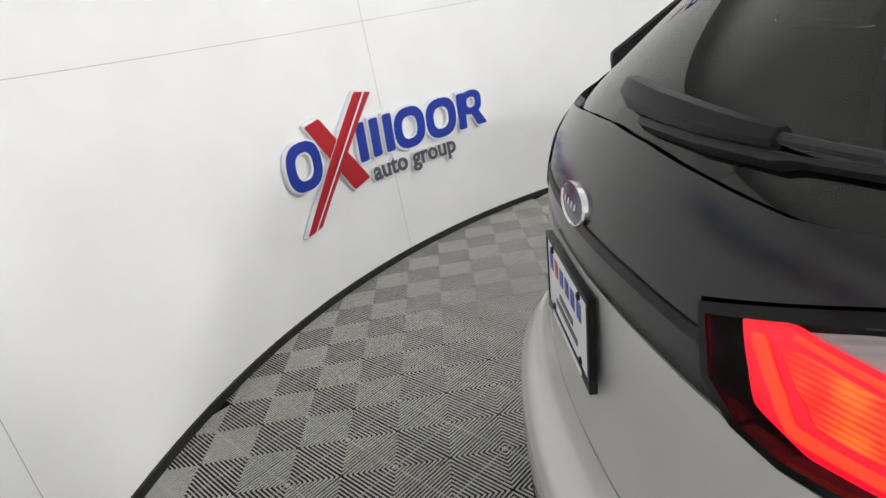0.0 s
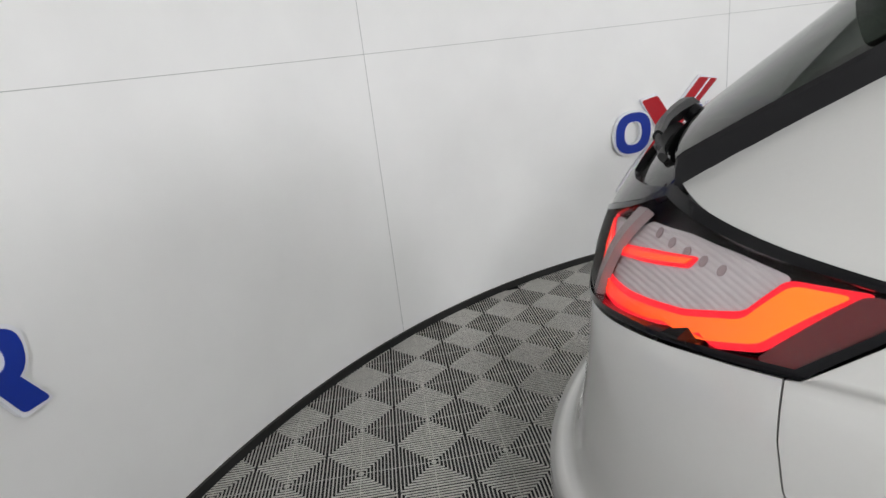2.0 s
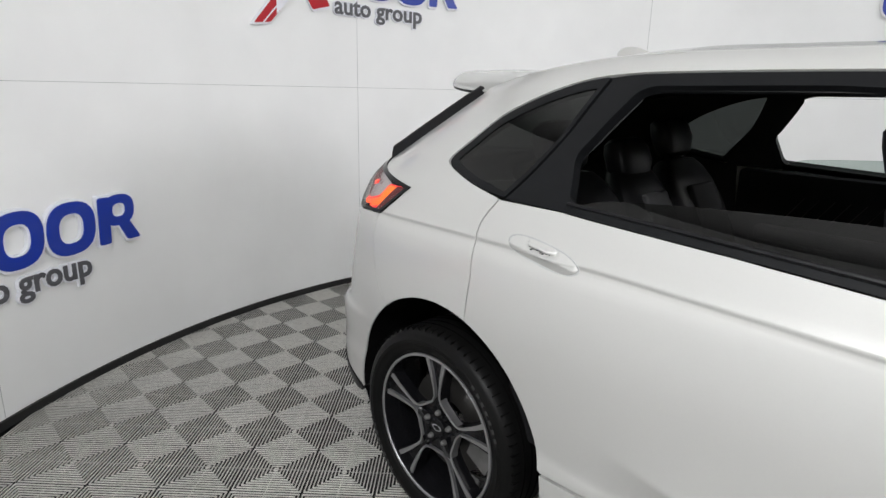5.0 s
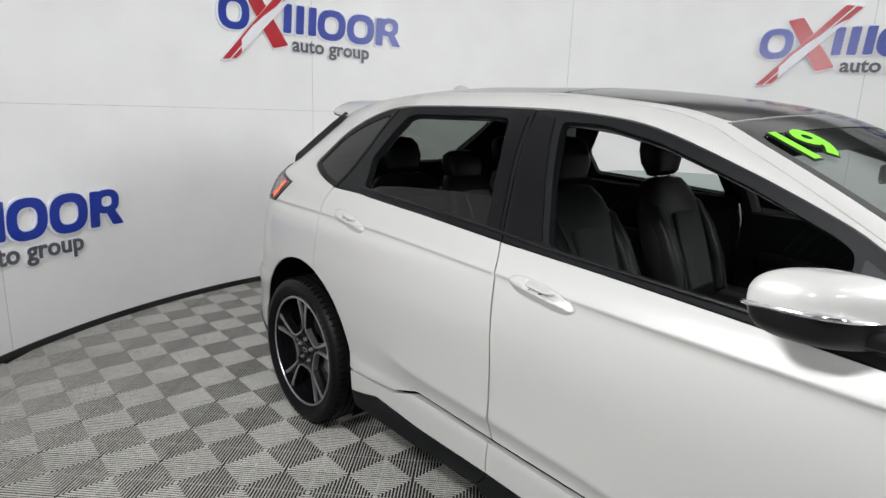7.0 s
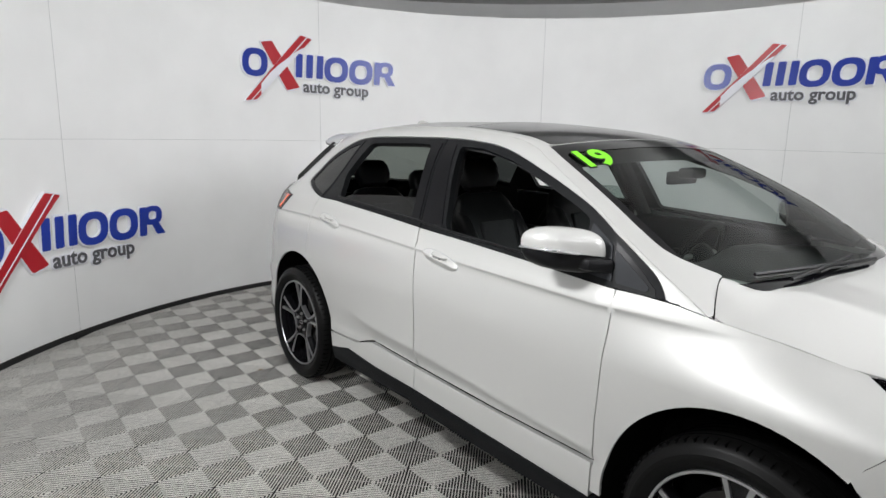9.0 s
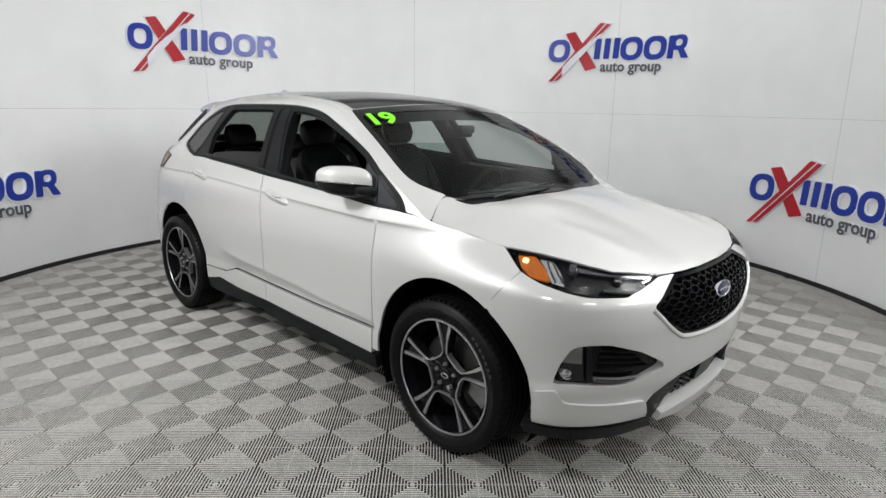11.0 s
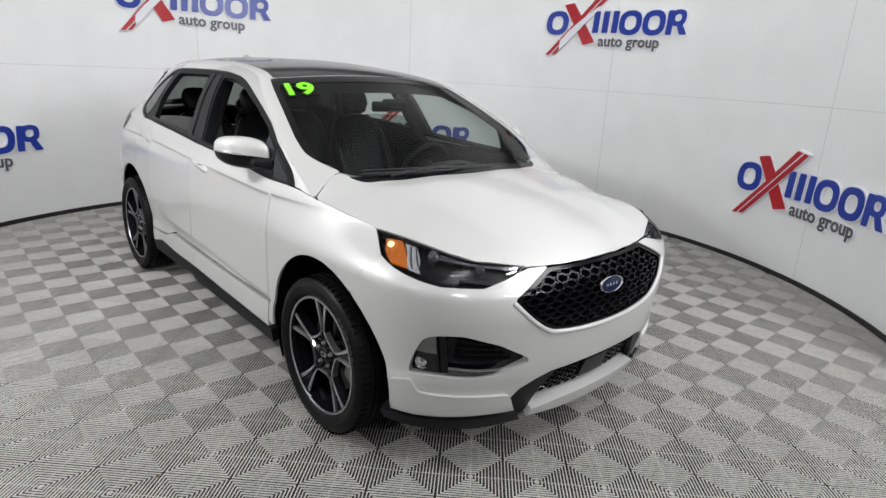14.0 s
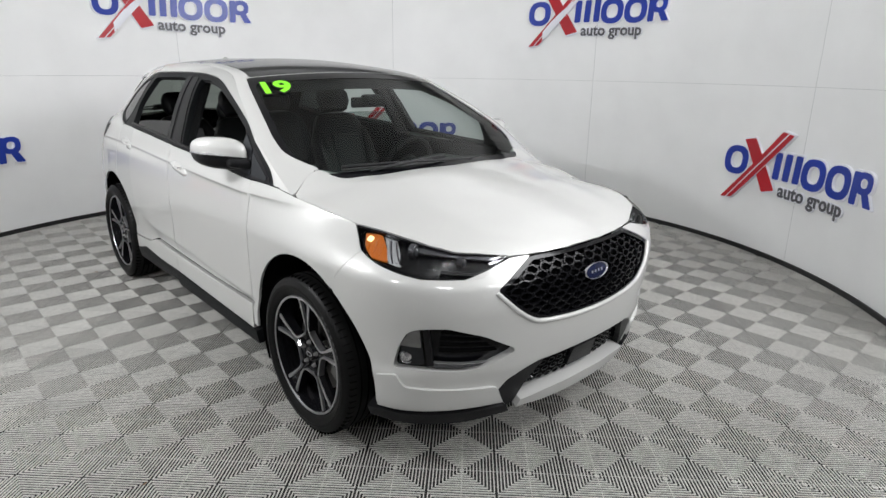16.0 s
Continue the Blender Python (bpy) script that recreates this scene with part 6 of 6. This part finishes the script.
        part("spoke_edge", bm, SILVER, rim, "machined silver spoke edge")
        a = radians(90 + 36 + 72 * k)
        bm = bmesh.new()
        lathe(bm, [(0.0, 0.018), (0.006, 0.017), (0.0095, 0.012), (0.0105, 0.0)], 6, Matrix.Translation((0.057 * math.cos(a), 0.057 * math.sin(a), 0.078)))
        part("lug_nut", bm, STEEL, rim, "dull steel lug nut")
    bm = bmesh.new()
    lathe(bm, [(0.0, 0.0885), (0.028, 0.0875), (0.033, 0.084), (0.034, 0.078), (0.060, 0.076), (0.093, 0.080), (0.094, 0.05)], 40)
    part("hub", bm, RIMBLACK, rim, "black hub with a round cap")
    bm = bmesh.new()
    lathe(bm, [(0.017, 0.0890), (0.020, 0.0900), (0.0225, 0.0888)], 32, Matrix.Diagonal((1, 0.5, 1, 1)))
    part("cap_oval", bm, SILVER, rim, "small silver oval on the cap")
    bm = bmesh.new()
    lathe(bm, [(0.075, 0.02), (0.185, 0.02), (0.186, 0.0), (0.185, -0.02), (0.07, -0.02)], 48)
    part("brake_disc", bm, DISC, root, "worn steel brake disc")
    bm = bmesh.new()
    for r0, r1, h0, h1 in ((0.125, 0.225, -0.045, 0.046),):
        prev = None
        for i in range(9):
            a = radians(150 + 52 * i / 8)
            now = [bm.verts.new((r * math.cos(a), r * math.sin(a), h)) for r, h in ((r0, h0), (r0, h1), (r1, h1), (r1, h0))]
            if prev:
                for j in range(4):
                    bm.faces.new((prev[j], now[j], now[(j + 1) % 4], prev[(j + 1) % 4]))
            else:
                bm.faces.new(now)
            prev = now
        bm.faces.new(prev[::-1])
    bmesh.ops.recalc_face_normals(bm, faces=bm.faces)
    part("caliper", bm, STEEL, root, "grey steel brake caliper")
    return root


def wheel_at(x, left):
    return wheel(x, 0.828 if left else -0.828, 0.0 if left else math.pi)


for wx in (-1.4245, 1.4245):
    for left in SIDES:
        wheel_at(wx, left)


# ---- interior ----
def cushion(bm, x0, x1, y0, y1, z0, z1, bevel, m=None):
    box(bm, x0, x1, y0, y1, z0, z1, bevel, m, 4)


def padded(bm, stations, m=None, sides=20, power=0.55):
    """A soft upright cushion from stations (height, forward shift, half depth, half width)."""
    m = m or Matrix()
    rings = []
    for z, dx, d, w in stations:
        ring = []
        for k in range(sides):
            t = 2 * math.pi * k / sides
            c, n = math.cos(t), math.sin(t)
            ring.append(bm.verts.new(m @ Vector((dx + d * math.copysign(abs(c) ** power, c), w * math.copysign(abs(n) ** power, n), z))))
        rings.append(ring)
    for p, q in zip(rings, rings[1:]):
        for k in range(sides):
            bm.faces.new((p[k], p[(k + 1) % sides], q[(k + 1) % sides], q[k]))
    bm.faces.new(rings[0][::-1])
    bm.faces.new(rings[-1])


def back_stations(h, w):
    return [(0.0, 0.0, 0.05, w * 0.80), (0.03, 0.0, 0.072, w * 0.92), (0.16, 0.004, 0.080, w), (0.34 * h / 0.6, 0.0, 0.076, w * 1.02), (0.46 * h / 0.6, -0.004, 0.066, w * 0.93), (0.54 * h / 0.6, -0.010, 0.056, w * 0.78), (0.585 * h / 0.6, -0.016, 0.044, w * 0.62), (0.60 * h / 0.6, -0.020, 0.022, w * 0.45)]


def head_stations(z, w):
    return [(z, 0.0, 0.022, w * 0.62), (z + 0.012, 0.0, 0.040, w * 0.80), (z + 0.07, 0.006, 0.055, w), (z + 0.13, 0.008, 0.054, w * 0.97), (z + 0.165, 0.004, 0.044, w * 0.82), (z + 0.18, 0.0, 0.024, w * 0.6)]


def seat(x, y, rake=-19):
    root = new("seat")
    root.parent = car
    root["label"] = "black leather seat with grey centre panels and a headrest"
    root.matrix_basis = pose(x, y, 0.0)
    bm = bmesh.new()
    cushion(bm, -0.25, 0.27, -0.255, 0.255, 0.60, 0.76, 0.05)
    part("seat_base", bm, LEATHER, root)
    for s in (-1, 1):
        bm = bmesh.new()
        cushion(bm, -0.22, 0.26, s * 0.225 - 0.045, s * 0.225 + 0.045, 0.70, 0.80, 0.035)
        part("base_bolster", bm, LEATHER, root)
    m = Matrix.Translation((-0.22, 0, 0.70)) @ Matrix.Rotation(radians(rake), 4, "Y")
    bm = bmesh.new()
    padded(bm, back_stations(0.64, 0.235), m)
    part("backrest", bm, LEATHER, root)
    bm = bmesh.new()
    cushion(bm, 0.050, 0.090, -0.115, 0.115, 0.10, 0.46, 0.016, m)
    part("centre_panel", bm, SUEDE, root, "grey suede centre panel")
    for s in (-1, 1):
        bm = bmesh.new()
        padded(bm, [(0.04, 0.02, 0.03, 0.02), (0.07, 0.045, 0.055, 0.036), (0.22, 0.055, 0.062, 0.042), (0.38, 0.040, 0.055, 0.040), (0.50, 0.015, 0.04, 0.03), (0.53, 0.0, 0.02, 0.018)], m @ Matrix.Translation((0, s * 0.19, 0)))
        part("back_bolster", bm, LEATHER, root)
        bm = bmesh.new()
        tube(bm, [m @ Vector((0.0, s * 0.185, 0.05)) + m.to_3x3() @ Vector((0.108, 0, 0)), m @ Vector((0.112, s * 0.185, 0.25)), m @ Vector((0.09, s * 0.180, 0.42))], 0.0022, 5)
        part("stitching", bm, SUEDE, root, "pale stitching on the bolster")
        bm = bmesh.new()
        tube(bm, [m @ Vector((-0.01, s * 0.06, 0.60)), m @ Vector((0.0, s * 0.06, 0.70))], 0.006)
        part("headrest_post", bm, SATIN, root)
    bm = bmesh.new()
    padded(bm, head_stations(0.645, 0.13), m)
    part("headrest", bm, LEATHER, root)
    return root


first = seat(0.12, -0.37)
copy_thing(first, pose(0.12, 0.37, 0.0))

bench = new("rear_bench")
bench.parent = car
bench["label"] = "black leather rear bench with three headrests"
bm = bmesh.new()
cushion(bm, -1.12, -0.62, -0.64, 0.64, 0.66, 0.80, 0.05)
part("seat_base", bm, LEATHER, bench)
m = Matrix.Translation((-1.08, 0, 0.76)) @ Matrix.Rotation(radians(-24), 4, "Y")
for y, w in ((-0.42, 0.235), (0.0, 0.175), (0.42, 0.235)):
    bm = bmesh.new()
    padded(bm, back_stations(0.54, w), m @ Matrix.Translation((0, y, 0)))
    part("backrest", bm, LEATHER, bench)
    bm = bmesh.new()
    cushion(bm, 0.055, 0.088, y - w * 0.5, y + w * 0.5, 0.07, 0.40, 0.014, m)
    part("centre_panel", bm, SUEDE, bench, "grey suede centre panel")
for y, up in ((-0.42, 0.0), (0.42, 0.0), (0.0, -0.08)):
    bm = bmesh.new()
    padded(bm, head_stations(0.545 + up, 0.125), m @ Matrix.Translation((0, y, 0)))
    part("headrest", bm, LEATHER, bench)
    for s in (-0.05, 0.05):
        bm = bmesh.new()
        tube(bm, [m @ Vector((0, y + s, 0.46)), m @ Vector((0, y + s, 0.58))], 0.006)
        part("headrest_post", bm, SATIN, bench)

# door linings, dashboard, wheel
for left in SIDES:
    s = 1 if left else -1
    for x0, x1, zt in ((-0.10, 0.92, 1.135), (-1.16, -0.14, 1.195)):
        bm = bmesh.new()
        y0, y1 = sorted((s * 0.795, s * 0.865))
        box(bm, x0, x1, y0, y1, 0.46, zt, 0.02)
        lining = part("door_lining", bm, LINING, car, "black padded door lining")
        bm = bmesh.new()
        y0, y1 = sorted((s * 0.735, s * 0.80))
        box(bm, x0 + 0.12, x1 - 0.18, y0, y1, 0.88, 0.95, 0.022)
        part("armrest", bm, LEATHER, lining)
        for k in range(9):
            bm = bmesh.new()
            tube(bm, [(x0 + 0.22 + 0.06 * k, s * 0.794, 0.97), (x0 + 0.30 + 0.06 * k, s * 0.794, 1.09)], 0.0022, 5)
            part("stitching", bm, SUEDE, lining, "pale quilting stitch")
    # inner pillars and rails
    bm = bmesh.new()
    pts = []
    for x, z in ((-0.06, 1.10), (-0.17, 1.55)):
        u, zz = at_x(x, z)
        pts.append(shell(-u if left else u, zz) - Vector((0, s * 0.055, 0)))
    tube(bm, pts, 0.042, 10)
    part("pillar_trim", bm, HEADLINER, car, "dark inner pillar trim")
    bm = bmesh.new()
    pts = [crown(x, (-1 if left else 1) * 0.71) - Vector((0, 0, 0.035)) for x in (1.12, 0.9, 0.7, 0.5, 0.35, 0.1, -0.3, -0.8, -1.2, -1.5)]
    tube(bm, pts, 0.028, 8)
    part("rail_trim", bm, HEADLINER, car, "dark inner roof rail trim")
skin("headliner", [(-1.55, -0.74), (-1.55, 0.74), (-1.0, 0.74), (-0.3, 0.74), (0.3, 0.74), (0.50, 0.74), (0.50, -0.74), (0.3, -0.74), (-0.3, -0.74), (-1.0, -0.74)], crown, HEADLINER, car, step=0.08, depth=0.0, lift=-0.04, up=Vector((0, 0, 1)), label="dark roof lining")
bm = bmesh.new()
prev = None
for i in range(25):
    y = -0.80 + 1.6 * i / 24
    f = 1 - (y / 0.85) ** 2
    hoodlet = 0.045 * math.exp(-((y - 0.37) / 0.17) ** 2)
    now = [bm.verts.new(p) for p in ((1.16 + 0.17 * f, y, 1.065), (1.02 + 0.10 * f, y, 1.085 + 0.01 * f), (0.86, y, 1.075 + hoodlet), (0.74, y, 1.045 + hoodlet), (0.70, y, 1.00), (0.76, y, 0.85), (0.88, y, 0.66))]
    if prev:
        for k in range(6):
            bm.faces.new((prev[k], now[k], now[k + 1], prev[k + 1]))
    prev = now
bmesh.ops.recalc_face_normals(bm, faces=bm.faces)
dash = part("dashboard", bm, LEATHER, car, "black dashboard")
bm = bmesh.new()
box(bm, 0.675, 0.70, -0.13, 0.13, 0.90, 1.03, 0.006)
part("screen", bm, SCREEN, dash, "dark touch screen")
bm = bmesh.new()
box(bm, -0.35, 0.75, -0.11, 0.11, 0.50, 0.80, 0.03)
part("console", bm, LEATHER, car, "black centre console")
m = Matrix.Translation((0.565, 0.37, 1.015)) @ Matrix.Rotation(radians(-68), 4, "Y")
steer = new("steering_wheel")
steer.parent = car
steer["label"] = "black leather steering wheel"
bm = bmesh.new()
n = 40
rings = []
for i in range(n):
    a = 2 * math.pi * i / n
    rings.append([bm.verts.new(m @ Vector(((0.185 + 0.016 * math.cos(b)) * math.cos(a), (0.185 + 0.016 * math.cos(b)) * math.sin(a), 0.016 * math.sin(b)))) for b in (2 * math.pi * k / 10 for k in range(10))])
for i in range(n):
    p, q = rings[i], rings[(i + 1) % n]
    for k in range(10):
        bm.faces.new((p[k], q[k], q[(k + 1) % 10], p[(k + 1) % 10]))
part("rim", bm, LEATHER, steer)
bm = bmesh.new()
lathe(bm, [(0.0, 0.03), (0.05, 0.026), (0.07, 0.01), (0.07, -0.03), (0.03, -0.09)], 24, m)
part("hub", bm, LEATHER, steer)
for a in (90, -90, 180):
    bm = bmesh.new()
    tube(bm, [m @ Vector((0.05 * math.cos(radians(a)), 0.05 * math.sin(radians(a)), 0.0)), m @ Vector((0.18 * math.cos(radians(a)), 0.18 * math.sin(radians(a)), 0.0))], 0.014)
    part("spoke", bm, SILVER, steer)
bm = bmesh.new()
p = crown(0.62, 0.0)
box(bm, p.x - 0.11, p.x - 0.085, -0.12, 0.12, p.z - 0.085, p.z - 0.025, 0.012)
part("rear_view_mirror", bm, SATIN, car, "black inside mirror")
bm = bmesh.new()
box(bm, p.x - 0.09, p.x - 0.01, -0.06, 0.06, p.z - 0.055, p.z - 0.008, 0.015)
part("sensor_box", bm, SATIN, car, "black sensor box behind the windshield")

# year figures stuck on the windshield
def figure(text, x, w, size, material, grow, lift, name):
    """Figures made from the built-in font, laid on the curve of the glass."""
    cu = bpy.data.curves.new(name, "FONT")
    cu.body, cu.size, cu.offset, cu.extrude = text, size, grow, 0.0
    cu.align_x, cu.align_y, cu.shear = "CENTER", "CENTER", 0.0
    cu.resolution_u = 6
    ob = bpy.data.objects.new(name, cu)
    scene.collection.objects.link(ob)
    me = bpy.data.meshes.new_from_object(ob.evaluated_get(bpy.context.evaluated_depsgraph_get()))
    bpy.data.objects.remove(ob)
    bm = bmesh.new()
    bm.from_mesh(me)
    bmesh.ops.triangulate(bm, faces=bm.faces)
    for _ in range(3):
        bmesh.ops.subdivide_edges(bm, edges=[g for g in bm.edges if g.calc_length() > 0.02], cuts=1)
        bmesh.ops.triangulate(bm, faces=bm.faces)
    bm.to_mesh(me)
    bm.free()
    e = 0.01
    o = crown(x, w)
    ax = (crown(x, w - e) - crown(x, w + e)).normalized()
    ay = (crown(x - e, w) - crown(x + e, w)).normalized()
    nz = ax.cross(ay).normalized()
    if nz.z < 0:
        nz = -nz
    for v in me.vertices:
        a, b = v.co.x, v.co.y
        q = o + ax * a + ay * b
        px, pw = x, w
        for _ in range(4):
            c = crown(px, pw)
            gx, gw = (crown(px + e, pw) - crown(px - e, pw)) / (2 * e), (crown(px, pw + e) - crown(px, pw - e)) / (2 * e)
            px += (q - c).dot(gx) / gx.dot(gx)
            pw += (q - c).dot(gw) / gw.dot(gw)
        v.co = crown(px, pw) + nz * lift
    me.materials.clear()
    me.materials.append(material)
    return new(name, me)


sticker = tagged(new("year_sticker"), "fluorescent green figures 19 stuck on the windshield")
sticker.parent = ws
edge = figure("19", 0.520, 0.565, 0.190, GREEN_EDGE, 0.012, 0.005, "figure_outline")
edge.parent = sticker
face = figure("19", 0.520, 0.565, 0.190, GREEN, 0.006, 0.009, "figure")
face.parent = sticker


# scraps of dry leaf on the floor
def leaf_scrap(x, y, turn, size):
    bm = bmesh.new()
    rim = [(1.0, 0.0), (0.45, 0.42), (-0.1, 0.30), (-0.7, 0.5), (-0.9, -0.1), (-0.35, -0.42), (0.35, -0.25)]
    mid = bm.verts.new((0, 0, size * 0.35))
    ring = [bm.verts.new((size * a, size * b, size * 0.08 * (1 + math.sin(3 * a + b)))) for a, b in rim]
    for k in range(len(ring)):
        bm.faces.new((mid, ring[k], ring[(k + 1) % len(ring)]))
    ob = tagged(part("leaf_scrap", bm, LEAF), "small brown dry leaf scrap lying on the grey floor tiles", "leaf", "leaf scraps on the floor")
    ob.matrix_basis = pose(x, y, 0.0005, 0, 0, turn)


leaf_scrap(-1.671, -1.110, 30, 0.022)
leaf_scrap(1.343, -1.642, 120, 0.012)


# ---- floor tiles ----
TILE, TURN, ORIGIN = 0.28284, 44.85, (2.131, -1.021)


def tile_mesh():
    """Concentric square ribs over an open grid, with crossing webs."""
    verts, faces = [], []
    n, h = 10, TILE / 2 - 0.0007
    for i in range(n):
        o, q, so, sq = (h * (i + k) / n for k in (0.655, 0.345, 0.66, 0.34))
        for k in range(4):
            c, s = ((1, 0), (0, 1), (-1, 0), (0, -1))[k]
            b = len(verts)
            for x, y, z in ((q, -q, 0), (o, -o, 0), (o, o, 0), (q, q, 0), (so, -so, -0.0042), (so, so, -0.0042), (sq, sq, -0.0042), (sq, -sq, -0.0042)):
                verts.append((x * c - y * s, x * s + y * c, z))
            faces += [(b, b + 1, b + 2, b + 3), (b + 1, b + 4, b + 5, b + 2), (b + 3, b + 6, b + 7, b)]
    for k in range(2):
        b = len(verts)
        for x, y in ((-h, -0.0016), (h, -0.0016), (h, 0.0016), (-h, 0.0016)):
            verts.append((x, y, -0.0012) if k == 0 else (-y, x, -0.0012))
        faces.append((b, b + 1, b + 2, b + 3))
    me = bpy.data.meshes.new("tile")
    me.from_pydata(verts, [], faces)
    me.materials.append(RIB)
    return me


tile = tile_mesh()
floor = tagged(new("floor"), "grey ribbed interlocking plastic floor tiles in a chequered look", "floor", kind="structure")
ca, sa = math.cos(radians(TURN)), math.sin(radians(TURN))
near, rest = [], []
for i in range(-40, 41):
    for j in range(-40, 41):
        x, y = ORIGIN[0] + TILE * (i * ca - j * sa), ORIGIN[1] + TILE * (i * sa + j * ca)
        r = math.hypot(x - CENTRE.x, y - CENTRE.y)
        if r < ROOM + 0.12 or (r < 6.5 and x > 0.5 and y < 2.0):
            (near if (-3.8 < x < 4.4 and -3.2 < y < -0.85) else rest).append((x, y))
near.sort(key=lambda p: (p[0] - 1.2) ** 2 * 0.5 + (p[1] + 1.2) ** 2)
rest += near[300:]
for x, y in near[:300]:
    ob = new("tile", tile)
    ob.matrix_basis = pose(x, y, 0, 0, 0, TURN)
    ob.parent = floor
base = np.array([v.co[:] for v in tile.vertices])
turned = base @ np.array([[ca, sa, 0], [-sa, ca, 0], [0, 0, 1]])
allv = np.concatenate([turned + (x, y, 0) for x, y in rest])
fs = [tuple(p.vertices) for p in tile.polygons]
me = bpy.data.meshes.new("tile_field")
me.from_pydata(allv.tolist(), [], [tuple(k * len(base) + i for i in f) for k in range(len(rest)) for f in fs])
me.materials.append(RIB)
field = tagged(new("tile_field", me), kind="stuff")
field.parent = floor
